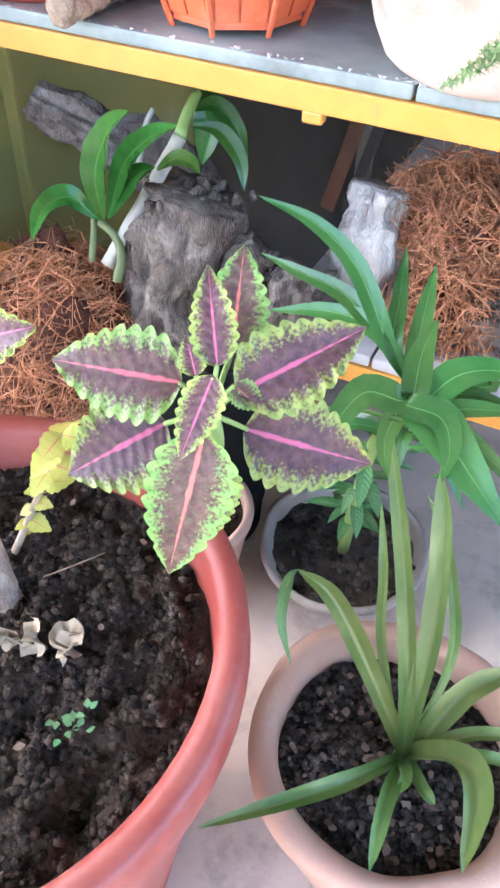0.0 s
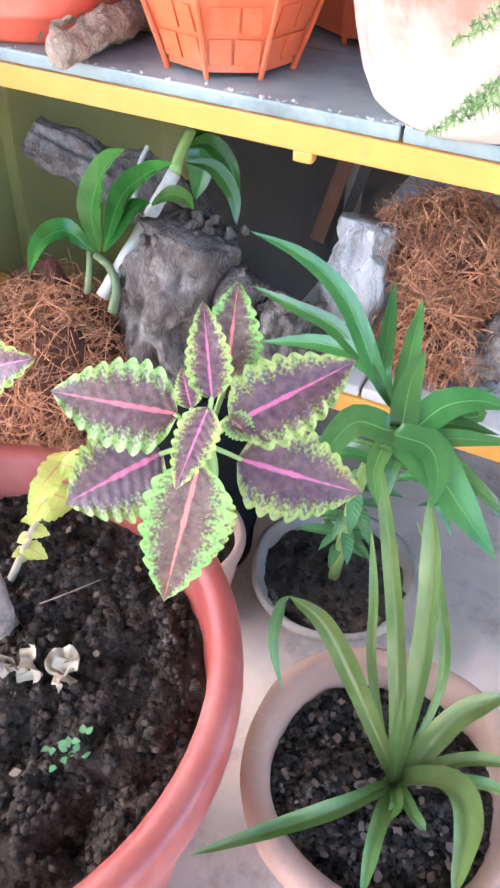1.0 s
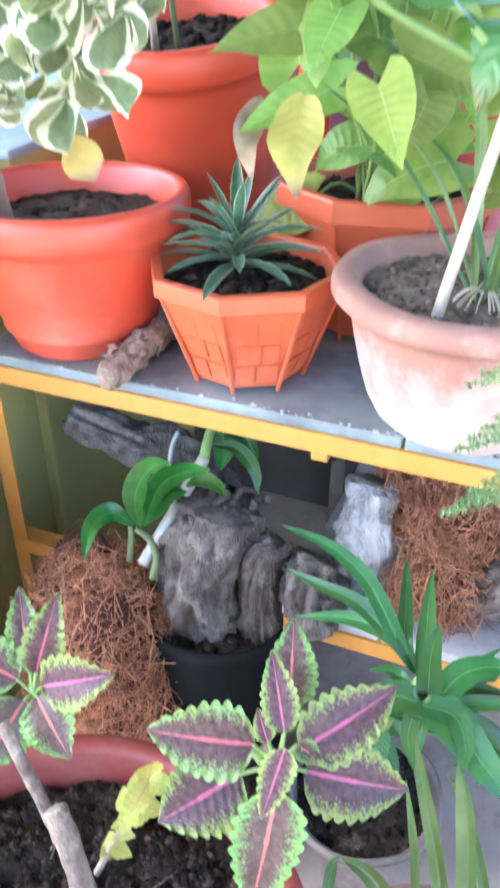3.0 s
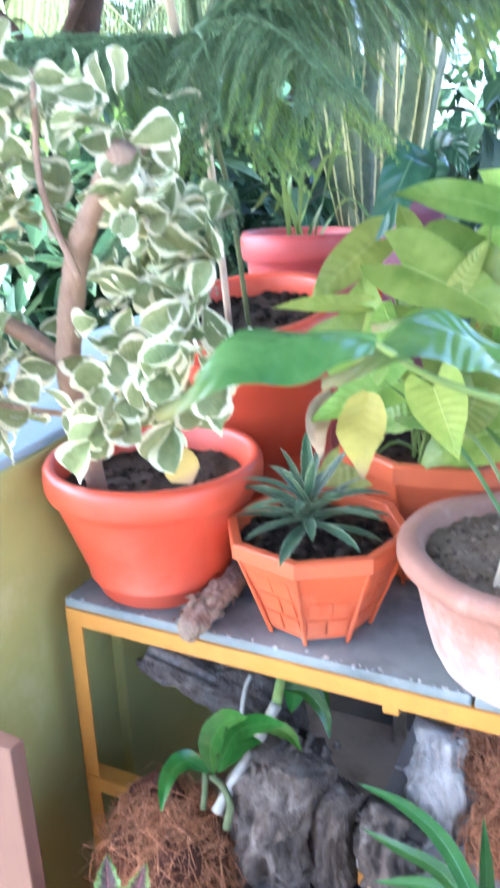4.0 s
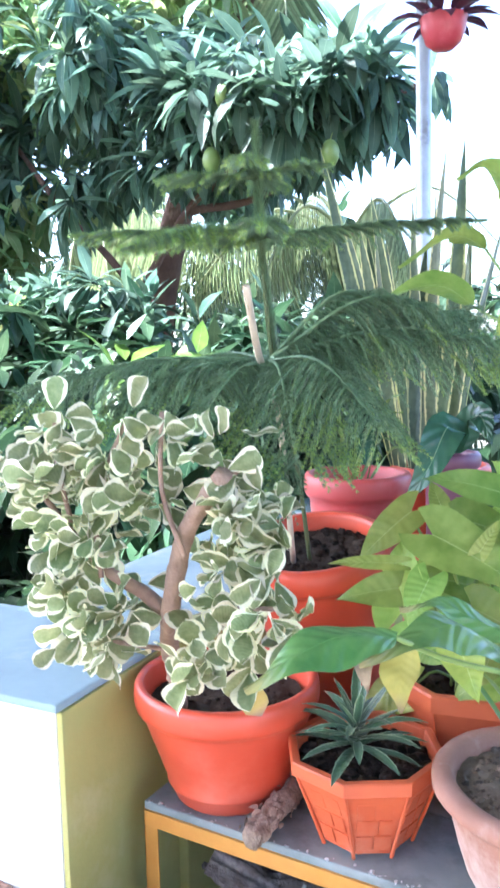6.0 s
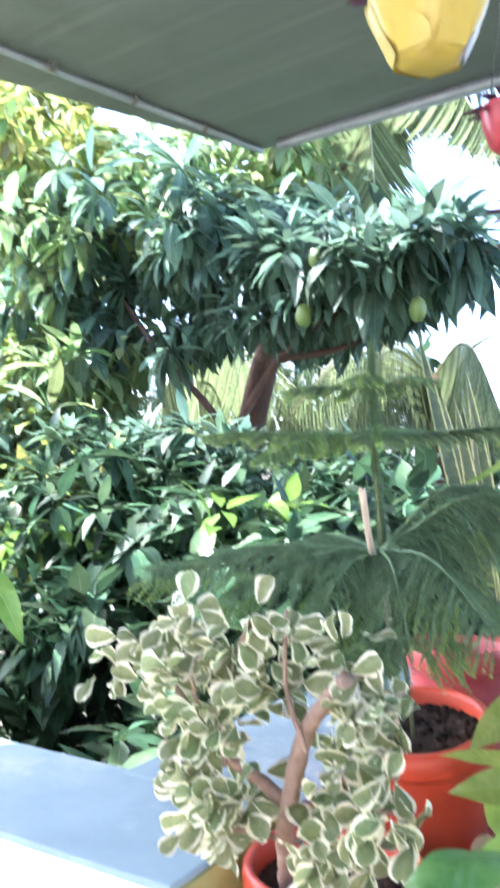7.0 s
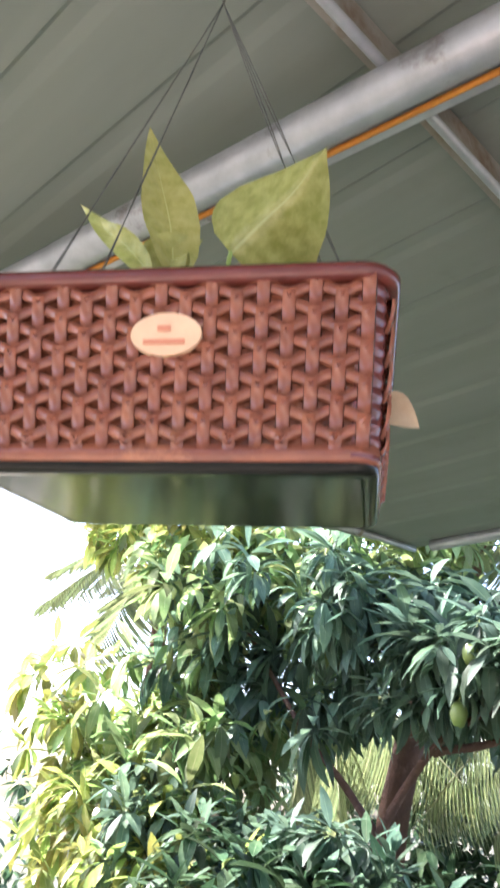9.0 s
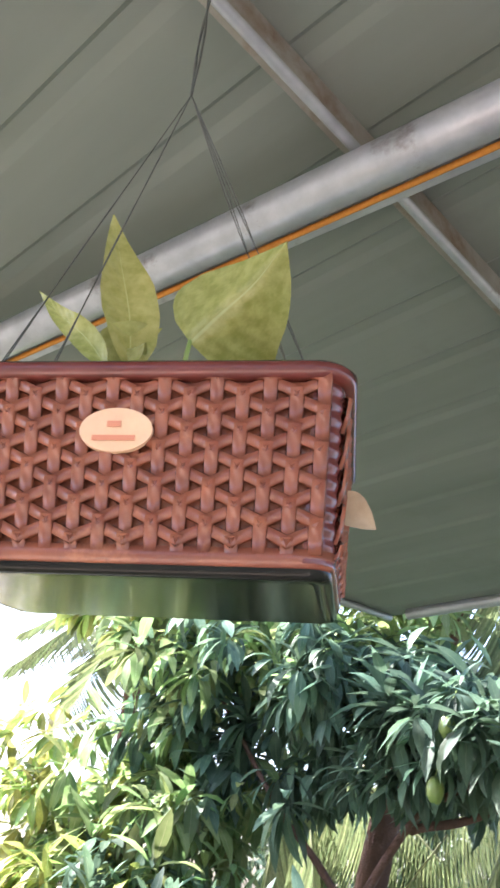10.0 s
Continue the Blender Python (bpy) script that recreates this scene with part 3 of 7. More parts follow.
wall_run("wall_parapet", (WX, WY + 0.31, 0), along, out, 1.6, 0.38, WZ - 0.012, OLIVE, "low olive-painted parapet wall with pale blue coping", True)
g = Geo()
END = pose(WX, WY, 0, 0, 0, 4.5)
box(g, (-2.2, 0, -0.8), (-0.006, 0.335, WZ - 0.016), 0.006, END)
end_wall = solid("wall_end", g, CREAM, "cream-painted low wall with pale blue coping", "wall", "structure")
g = Geo()
box(g, (-2.2, -0.006, WZ - 0.018), (0.002, 0.339, WZ - 0.004), 0.005, END)
c = new("coping", g.mesh("coping", PALEBLUE, smooth=False))
c.parent = end_wall
tagged(c, "pale blue painted coping")
g = Geo()
box(g, (-0.005, 0.002, 0), (0.005, 0.315, WZ - 0.018), 0.002, END)
c = new("wall_face", g.mesh("wall_face", OLIVE, smooth=False))
c.parent = end_wall
tagged(c, "olive-painted plaster")
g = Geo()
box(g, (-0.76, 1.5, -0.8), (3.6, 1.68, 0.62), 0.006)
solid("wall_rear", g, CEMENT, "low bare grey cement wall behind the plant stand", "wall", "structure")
# Neither of these walls is seen; both are added to close in the light.
g = Geo()
box(g, (-0.69, -3.95, -0.75), (3.6, -3.8, 3.2), 0.006)
solid("wall_house", g, CREAM, "plain cream wall added unseen behind the veranda", "wall", "structure")
g = Geo()
box(g, (3.6, -3.95, -0.75), (3.75, 1.68, 0.9), 0.006)
solid("wall_side", g, CREAM, "low plain cream side wall, added unseen", "wall", "structure")

# garden ground
g = Geo()
N = 40
vs = [(-400 + 800 * (i / N), -400 + 800 * (j / N), -0.75) for i in range(N + 1) for j in range(N + 1)]
g.add(vs, [(i * (N + 1) + j, (i + 1) * (N + 1) + j, (i + 1) * (N + 1) + j + 1, i * (N + 1) + j + 1) for i in range(N) for j in range(N)])
solid("ground", g, GRASSY, "dark shaded garden earth below the veranda", "ground", "structure")

# roof: ribbed sheet, its ribs along x
RZ = 3.30
RX0, RX1, RY0, RY1 = -2.24, 3.7, -2.3, 3.16
g = Geo()
prof = []
y = RY0
while y < RY1 - 0.01:
    for dy, dz in ((0.0, 0.0), (0.010, 0.006), (0.045, 0.006), (0.075, 0.001), (0.15, 0.0), (0.22, 0.001)):
        if y + dy <= RY1:
            prof.append((y + dy, RZ + dz))
    y += 0.25
prof.append((RY1, RZ))
xs = np.linspace(0, 1, 25)


def eave_x(yy):
    """The eave runs a little askew to the front edge."""
    return RX0 - 0.176 * (RY1 - max(yy, 0.0))


vs = [(RX1 + (eave_x(yy) - 0.06 - 0.20 * (RY1 - max(yy, 0.6)) - RX1) * (1 - u), yy, zz + 0.004 * math.sin(u * 12 + yy)) for u in xs for yy, zz in prof]
k = len(prof)
fs = [(i * k + j, i * k + j + 1, (i + 1) * k + j + 1, (i + 1) * k + j) for i in range(len(xs) - 1) for j in range(k - 1)]
fs += [tuple(reversed([a + len(vs) for a in f])) for f in fs]
g.add(vs + [(a, b, cz + 0.004) for a, b, cz in vs], fs)
ceiling = solid("ceiling", g, SHEET, "grey-green ribbed metal roof sheets over the veranda", "roof", "structure")
PIPE_Y = 0.50
PIPE_S = 0.125
g = tube(Geo(), [(x, PIPE_Y + PIPE_S * x, RZ - 0.14) for x in (-2.6, 0.0, RX1)], 0.047, n=24, sides=20)
pipe = solid("roof_beam", g, PIPE, "thick galvanised round pipe carrying the roof", "beam", "structure", True)
g = Geo()
box(g, (-2.6, -0.022, -0.012), (RX1, 0.022, 0.012), 0.003, pose(0, PIPE_Y + 0.085, RZ - 0.125, 0, 0, 7.1))
strip = new("strip", g.mesh("strip", PIPE, smooth=False))
strip.parent = pipe
g = tube(Geo(), [(x, PIPE_Y + 0.07 + PIPE_S * x, RZ - 0.147) for x in (-2.6, -1.0, 0.4, RX1)], 0.008, n=60, sides=6)
rope = solid("rope", g, ROPE, "orange rope stretched along the roof pipe", "rope", "", True)


def purlin(x, y0, y1):
    g = Geo()
    box(g, (x - 0.035, y0, RZ - 0.010), (x + 0.035, y1, RZ - 0.006), 0.001)
    box(g, (x + 0.031, y0, RZ - 0.07), (x + 0.035, y1, RZ - 0.010), 0.001)
    ob = solid("purlin", g, RUSTY, "dull steel purlin with a pale lip under the roof sheet", "beam", "structure", False)
    g = Geo()
    tube(g, [(x + 0.025, y0, RZ - 0.075), (x + 0.025, y1, RZ - 0.075)], 0.012, n=8, sides=10)
    lip = new("lip", g.mesh("lip", PIPE))
    lip.parent = ob
    tagged(lip, "pale galvanised lip")


for px_ in (-0.52, 0.62, 1.75):
    purlin(px_, RY0 + 0.1, RY1 - 0.05)
g = Geo()
tube(g, [(eave_x(yy), yy, RZ - 0.022) for yy in (RY0 + 0.1, 1.0, RY1 - 0.03)], 0.017, n=16, sides=12)
eave = solid("eave_pipe", g, PIPE, "thin galvanised pipe along the roof eave", "pipe", "structure", True)
for yk in np.arange(0.2, 3.1, 0.42):
    g = Geo()
    lathe(g, [(0.024, -0.012), (0.026, 0.0), (0.024, 0.012)], (0, 0, 0), 12)
    ob = new("clip", g.mesh("clip", RUSTY))
    ob.parent = eave
    ob.matrix_basis = pose(eave_x(yk), yk, RZ - 0.022, 90, 0, 0)
g = tube(Geo(), [(RX0 + 0.12, RY1 - 0.05, RZ - 0.025), (0.0, RY1 - 0.02, RZ - 0.028), (RX1, RY1 - 0.05, RZ - 0.025)], 0.03, n=16, sides=14)
solid("front_pipe", g, PIPE, "galvanised pipe along the roof front edge", "pipe", "structure", True)
g = tube(Geo(), [(-0.66, 2.3, -0.75), (-0.66, 2.3, RZ - 0.02)], 0.024, n=4, sides=16)
solid("post", g, PIPE, "slim galvanised roof post behind the plants", "post", "structure", True)

# ---- plant stand ----
SZ, SX0, SX1, SY0, SY1, LZ = 0.688, -0.62, 0.80, 0.752, 1.47, 0.40
stand = thing("plant_stand", (0.1, 1.1, 0), "two-tier yellow steel plant stand with grey stone slab shelves", "plant stand")
SLAB = 0.014  # the slabs lie on the frame
for lx, ly in ((SX0, SY0), (SX1, SY0), (-0.33, SY1), (SX1, SY1)):
    g = Geo()
    sx, sy = (1 if lx < 0 else -1), (1 if ly < 1 else -1)
    box(g, (min(lx, lx + sx * 0.026), min(ly, ly + sy * 0.003), 0), (max(lx, lx + sx * 0.026), max(ly, ly + sy * 0.003), SZ - SLAB - 0.002), 0.001)
    box(g, (min(lx, lx + sx * 0.003), min(ly, ly + sy * 0.026), 0), (max(lx, lx + sx * 0.003), max(ly, ly + sy * 0.026), SZ - SLAB - 0.002), 0.001)
    part("leg", g, RUSTY if lx == -0.33 else YELLOW, stand, "unpainted rusty leg" if lx == -0.33 else "", smooth=False)
rails = [(SZ, SY0, 1, SX0, SX1), (SZ, SY1, -1, SX0, SX1), (LZ, SY0, 1, SX0, -0.53), (LZ, SY0, 1, -0.19, SX1), (LZ, SY1, -1, SX0, SX1)]
for z, yy, s, rx0, rx1 in rails:
    g = Geo()
    o = 0.003 * s
    z -= SLAB
    box(g, (rx0 + 0.004, min(yy, yy + o) - o, z - 0.026), (rx1 - 0.004, max(yy, yy + o) - o, z - 0.001), 0.001)
    box(g, (rx0 + 0.004, min(yy, yy + s * 0.026), z - 0.004), (rx1 - 0.004, max(yy, yy + s * 0.026), z - 0.001), 0.001)
    part("rail", g, YELLOW, stand, smooth=False)
for z, xx, s in ((SZ, SX0, 1), (SZ, SX1, -1), (LZ, SX1, -1)):
    g = Geo()
    o = 0.003 * s
    z -= SLAB
    box(g, (min(xx, xx + o) - o, SY0 + 0.004, z - 0.026), (max(xx, xx + o) - o, SY1 - 0.004, z - 0.001), 0.001)
    part("rail", g, YELLOW, stand, smooth=False)
g = Geo()
box(g, (-0.160, SY0 - 0.002, SZ - SLAB - 0.037), (-0.140, SY0 + 0.012, SZ - SLAB - 0.026), 0.002)
part("bracket", g, YELLOW, stand, smooth=False)
for x0, x1 in ((SX0 + 0.002, -0.06), (-0.057, 0.40), (0.403, SX1 - 0.004)):
    for y0, y1 in ((SY0 - 0.001, 0.93), (0.933, SY1 - 0.002)):
        for z in (SZ, LZ):
            g = Geo()
            box(g, (max(x0, -0.19) if z == LZ else x0, y0, z - SLAB), (x1, y1, z), 0.003)
            part("slab", g, SLABPALE if z == LZ else STONE, stand, smooth=False)
g = Geo()
box(g, (-0.02, -0.004, -0.2), (0.006, 0.0, 0.2), 0.001, pose(-0.27, 1.30, 0.46, 0, 14, 0))
part("brace", g, BROWNWOOD, stand, "dark flat brace", smooth=False)

rng = random.Random(63)
g = Geo()
for i in range(300):
    x = rng.uniform(SX0 + 0.01, SX1 - 0.01) if rng.random() < 0.35 else rng.gauss(0.08, 0.12)
    if SX0 + 0.01 < x < SX1 - 0.01:
        lump(g, (x, SY0 + 0.001 + abs(rng.gauss(0, 0.004)), SZ + 0.0002), rng.uniform(0.0012, 0.0042), rng, 0.12)
tagged(part("paint_fleck", g, WHITEFLECK, stand, "flaking white paint along the slab edge"), kind="stuff")
g = Geo()
box(g, (-0.008, -0.003, -0.2), (0.010, 0.003, 0.2), 0.001, pose(-0.245, 1.31, 0.46, 0, 14, 0))
part("brace", g, CEMENT, stand, "pale grey flat brace", smooth=False)

# ---- things on the upper shelf ----


def octagon_pot(parent, centre, r, rb, h, material, turn=0.0):
    """An eight-sided pot with a wide rim, corner ribs, feet and brick relief."""
    q = [(0.001, 0.006), (rb, 0.006), (rb, 0.012), (r * 0.93, h * 0.84), (r * 0.955, h * 0.85), (r, h * 0.86), (r, h * 0.985), (r * 0.985, h), (r * 0.9, h), (r * 0.885, h * 0.985), (r * 0.86, h * 0.8), (rb * 0.95, h * 0.4)]
    a0 = math.pi / 8 + turn
    pot = part("pot", lathe(Geo(), q, centre, 8, turn=a0), material, parent, smooth=False)
    for i in range(8):
        a = a0 + i * math.pi / 4
        g = Geo()
        d = Vector((math.cos(a), math.sin(a), 0))
        tube(g, [Vector(centre) + d * (rb + 0.001), Vector(centre) + d * (r * 0.935) + Vector((0, 0, h * 0.84))], 0.003, 0.0022, n=2, sides=6)
        part("rib", g, material, pot, smooth=False)
        b = a + math.pi / 8
        g = Geo()
        n = Vector((math.cos(b), math.sin(b), 0))
        t = Vector((-n.y, n.x, 0))
        for row in range(3):
            z0, z1 = h * (0.10 + 0.22 * row), h * (0.10 + 0.22 * row + 0.19)
            for col in range(2):
                s = rb * 0.36
                k = 0.12 if row % 2 else -0.12
                lo, hi = (-s, k * s) if col == 0 else (k * s + 0.003, s)
                z = (z0 + z1) / 2
                rad = (rb + (r * 0.93 - rb) * z / (h * 0.84)) * math.cos(math.pi / 8)
                slope = math.atan2((r * 0.93 - rb) * math.cos(math.pi / 8), h * 0.84)
                up = (Vector((0, 0, math.cos(slope))) + n * math.sin(slope)).normalized()
                m = Matrix((t, up, t.cross(up))).transposed().to_4x4()
                m = Matrix.Translation(Vector(centre) + n * (rad - 0.0005) + Vector((0, 0, z))) @ m
                box(g, (lo, -(z1 - z0) / 2, -0.002), (hi, (z1 - z0) / 2, 0.0003), 0.0003, m)
        part("brick_relief", g, material, pot, smooth=False)
    return pot


# ficus in a round red pot
FX, FY = -0.516, 0.848
ficus = thing("ficus_plant", (FX, FY, SZ), "variegated ficus with cream-edged leaves in a glossy red pot", "potted plant")
round_pot(ficus, (FX, FY, SZ), 0.15, 0.088, 0.194, RED, rim=0.042, lip=0.010)
soil_bed(ficus, (FX, FY, SZ + 0.158), 0.124, SOIL, 120, 0.006, 3)
base, fork, cut = Vector((-0.568, 0.79, SZ + 0.14)), Vector((-0.435, 0.594, 1.072)), Vector((-0.320, 0.546, 1.263))
g = tube(Geo(), [base, (-0.528, 0.725, 0.93), (-0.48, 0.65, 1.0), fork, (-0.413, 0.579, 1.133), (-0.385, 0.569, 1.193), cut], 0.0135, 0.0105, n=48, sides=18, rough=0.24, freq=55)
trunk = part("trunk", g, TWIG, ficus)
twigs = [((-0.443, 0.606, 1.061), (-0.468, 0.579, 1.100), (-0.499, 0.560, 1.123), (-0.557, 0.546, 1.179), (-0.640, 0.542, 1.272)), ((-0.380, 0.551, 1.161), (-0.417, 0.560, 1.235), (-0.427, 0.579, 1.328)), ((-0.501, 0.542, 1.123), (-0.520, 0.560, 1.216), (-0.473, 0.569, 1.319)), ((-0.345, 0.540, 1.225), (-0.325, 0.560, 1.25), (-0.315, 0.58, 1.27)), ((-0.430, 0.612, 1.056), (-0.362, 0.597, 1.086), (-0.278, 0.579, 1.105)), ((-0.459, 0.665, 0.992), (-0.515, 0.586, 1.023), (-0.536, 0.560, 1.042)), ((-0.448, 0.643, 1.003), (-0.402, 0.579, 1.012), (-0.379, 0.549, 1.009)), ((-0.547, 0.542, 1.188), (-0.566, 0.542, 1.263), (-0.575, 0.551, 1.319))]
for i, tw in enumerate(twigs):
    part("branch", tube(Geo(), tw, 0.0115 if i == 0 else 0.0035, 0.003, n=8, sides=7, rough=0.1), TWIG, ficus)
FICUS_LEAF = [leaf_mesh("leaf", L_FICUS, 0.045, w0, DELTA, n=14, cols=3, bend=b, fold=f, wave=w) for b, f, w, w0 in ((0.5, 0.16, 0.003, 0.036), (1.2, -0.28, 0.003, 0.033), (-0.6, 0.10, 0.003, 0.037), (0.3, 0.55, 0.002, 0.035))]
CLUSTERS = [(-0.706, 0.551, 1.226), (-0.650, 0.551, 1.286), (-0.603, 0.551, 1.309), (-0.566, 0.542, 1.328), (-0.473, 0.560, 1.319), (-0.427, 0.579, 1.323), (-0.510, 0.560, 1.281), (-0.575, 0.542, 1.244), (-0.334, 0.551, 1.309), (-0.324, 0.551, 1.277), (-0.287, 0.569, 1.240), (-0.259, 0.579, 1.193), (-0.306, 0.597, 1.216), (-0.324, 0.588, 1.161), (-0.348, 0.588, 1.091), (-0.296, 0.579, 1.082), (-0.278, 0.588, 1.142), (-0.585, 0.542, 1.188), (-0.552, 0.542, 1.161), (-0.510, 0.532, 1.170), (-0.524, 0.546, 1.056), (-0.518, 0.557, 1.033), (-0.547, 0.542, 1.105), (-0.522, 0.571, 1.012), (-0.360, 0.546, 1.055), (-0.345, 0.559, 1.030), (-0.294, 0.572, 1.049), (-0.236, 0.569, 1.095), (-0.380, 0.607, 1.142), (-0.543, 0.551, 1.202), (-0.538, 0.551, 1.133), (-0.496, 0.542, 1.077), (-0.544, 0.563, 1.049), (-0.557, 0.551, 1.272), (-0.292, 0.569, 1.207), (-0.613, 0.551, 1.254), (-0.547, 0.570, 1.294), (-0.510, 0.570, 1.238), (-0.548, 0.570, 1.191), (-0.490, 0.570, 1.188), (-0.445, 0.570, 1.271), (-0.445, 0.570, 1.222), (-0.566, 0.570, 1.082), (-0.499, 0.570, 1.076), (-0.328, 0.570, 1.199), (-0.351, 0.570, 1.143), (-0.272, 0.570, 1.110)]
rng = random.Random(5)
for i, c in enumerate(CLUSTERS):
    tipw = (Vector(c) - Vector((-0.44, 0.66, 1.02))).normalized()
    lower = Vector((-0.022 if c[0] > -0.31 else 0.0, 0, -0.03 if c[2] > 1.25 else 0.0))
    for k in range(rng.choice((9, 10, 11, 12))):
        off = Vector((rng.gauss(0, 0.021), rng.gauss(0, 0.034), rng.gauss(0, 0.021))) + lower
        way = (off.normalized() * 0.9 + tipw * 0.4 + Vector((rng.gauss(0, 0.3), rng.gauss(-0.15, 0.25), rng.gauss(-0.1, 0.3)))).normalized()
        upw = Vector((rng.gauss(0.1, 0.5), rng.uniform(-1.0, -0.2), rng.gauss(0.5, 0.4)))
        spot = Vector(c) + off * 0.7 - way * 0.01
        kind_of, grown = FICUS_LEAF[rng.randrange(4)], rng.uniform(0.62, 1.08)
        along = min(max((spot - base).dot(cut - base) / (cut - base).length_squared, 0.0), 1.0)
        axis = base.lerp(fork, along * 2) if along < 0.5 else fork.lerp(cut, along * 2 - 1)
        if math.hypot(spot.x - axis.x, spot.z - axis.z) < 0.034 and spot.y < axis.y and rng.random() < 0.75:
            continue  # the stem itself is bare in front
        piece("leaf", kind_of, ficus, facing(spot, way, upw, grown))
old = leaf_mesh("leaf", L_YELLOW, 0.045, 0.035, DELTA, n=6, bend=0.6, fold=0.3)
tagged(piece("leaf", old, ficus, facing((-0.33, 0.60, 1.0), (0.5, -0.4, -0.4), (0, -0.7, 0.7))), "yellowing leaf")

# agave in an orange octagonal pot
AX, AY = -0.276, 0.842
agave = thing("agave_plant", (AX, AY, SZ), "small dark green agave rosette in an orange octagonal pot", "potted plant", "octagonal pots")
octagon_pot(agave, (AX, AY, SZ), 0.119, 0.068, 0.135, ORANGE, 0.541)
soil_bed(agave, (AX, AY, SZ + 0.113), 0.100, SOIL, 420, 0.008, 8)
rng = random.Random(11)
AG = [leaf_mesh("leaf", L_AGAVE, 0.118, 0.0185, SWORD, n=20, cols=2, bend=b, fold=0.45, teeth=9, tooth=0.09) for b in (0.5, 0.9, 0.15)]
for i in range(34):
    a = i * 2.4
    lift = 0.24 + 1.0 * (i / 34) ** 1.6
    way = Vector((math.cos(a) * math.cos(lift), math.sin(a) * math.cos(lift), math.sin(lift)))
    piece("leaf", AG[0 if lift < 0.5 else (1 if i % 3 else 2)] if i < 28 else AG[2], agave, facing(Vector((AX - 0.004, AY - 0.02, SZ + 0.134 + 0.0012 * i)), way, (0, 0, 1), rng.uniform(0.7, 0.98) * (1.0 if i < 28 else 0.75)))

# clay bowl with a cane and a few blades
BX, BY = -0.012, 0.825
bowl = thing("clay_pot", (BX, BY, SZ), "whitish terracotta pot with dry soil, pale cane and thin blades", "potted plant")
p = [(0.001, 0), (0.080, 0), (0.087, 0.003), (0.098, 0.012), (0.110, 0.034), (0.120, 0.066), (0.127, 0.098), (0.131, 0.122), (0.133, 0.132), (0.144, 0.136), (0.152, 0.144), (0.152, 0.155), (0.146, 0.162), (0.132, 0.163), (0.124, 0.158), (0.121, 0.143), (0.109, 0.08)]
part("pot", lathe(Geo(), p, (BX, BY, SZ), 64, 0.03, seed=3), CLAY, bowl)
soil_bed(bowl, (BX, BY, SZ + 0.143), 0.120, SOILPALE, 700, 0.0042, 12)
part("cane", tube(Geo(), [(-0.045, 0.75, SZ + 0.12), (-0.02, 0.76, 0.95), (0.0, 0.77, 1.06)], 0.006, 0.005, n=6, rough=0.1), CANE, bowl)
rng = random.Random(4)
for i, (tx, ty, tz) in enumerate(((-0.12, 0.80, 1.0), (-0.19, 0.82, 1.02), (0.06, 0.74, 0.98), (0.12, 0.78, 0.95), (-0.06, 0.9, 1.06), (0.03, 0.9, 1.1), (-0.1, 0.86, 0.98), (0.15, 0.85, 1.0), (0.02, 0.7, 0.95))):
    b = Vector((-0.005 + rng.uniform(-0.012, 0.012), 0.80, SZ + 0.14))
    mid = b.lerp(Vector((tx, ty, tz)), 0.5) + Vector((0, 0, 0.03))
    strap(bowl, [b, mid, (tx, ty, tz)], 0.012, L_STRAP, fold=0.5)
for i in range(26):
    a = rng.uniform(0, 6.3)
    b = Vector((-0.005, 0.80, SZ + 0.147))
    part("root", tube(Geo(), [b, b + Vector((math.cos(a) * 0.012, math.sin(a) * 0.012, 0.012)), b + Vector((math.cos(a) * 0.03, math.sin(a) * 0.03, -0.004))], 0.001, 0.0006, n=4, sides=4), CANE, bowl)

# fine fern fronds that hang beside the clay pot
fern = thing("asparagus_fern", (0.20, 0.66, SZ), "light green feathery fern spray hanging in front of the shelf", "plant")
rng = random.Random(9)
for i in range(12):
    g = Geo()
    s0 = Vector((0.15 + 0.004 * i, 0.55, 0.81 + 0.010 * i))
    e = Vector((0.016 + 0.008 * (i % 5), 0.53 + 0.004 * i, 0.766 + 0.009 * i))
    pts = curve_points([s0, s0.lerp(e, 0.5) + Vector((0, -0.01, 0.02)), e], 40)
    tube(g, [s0, s0.lerp(e, 0.5) + Vector((0, -0.01, 0.02)), e], 0.0008, 0.0005, n=8, sides=4)
    for j, p in enumerate(pts):
        if j < 10:
            continue
        for q in range(18):
            d = Vector((rng.gauss(0, 1), rng.gauss(0, 1), rng.gauss(0, 1))).normalized()
            g.add(*blade(0.013 * (1.2 - j / 50), 0.0024, SWORD, n=1, cols=1, bend=0), m=facing(p, d))
    part("frond", g, MOSS, fern)

# bark log
log = thing("bark_log", (-0.41, 0.80, SZ), "short piece of flaky brown bark lying on the shelf", "log")
part("log", tube(Geo(), [(-0.402, 0.722, SZ + 0.016), (-0.406, 0.77, SZ + 0.018), (-0.40, 0.83, SZ + 0.021), (-0.405, 0.93, SZ + 0.02)], 0.0145, 0.0165, n=44, sides=24, rough=0.42, freq=48, groove=0.12), BARK, log)

rng = random.Random(17)
FLAKE = leaf_mesh("flake", BARK, 0.014, 0.010, OVATE, n=4, cols=2, bend=0.9, fold=0.2)
for i in range(46):
    a, y = rng.uniform(-0.3, 3.4), rng.uniform(0.722, 0.92)
    d = Vector((math.cos(a), 0, math.sin(a)))
    piece("flake", FLAKE, log, facing(Vector((-0.404, y, SZ + 0.020)) + d * 0.0185, (d * 0.25 + Vector((rng.gauss(0, 0.5), rng.gauss(0, 1), 0))), d, rng.uniform(0.6, 1.5)))

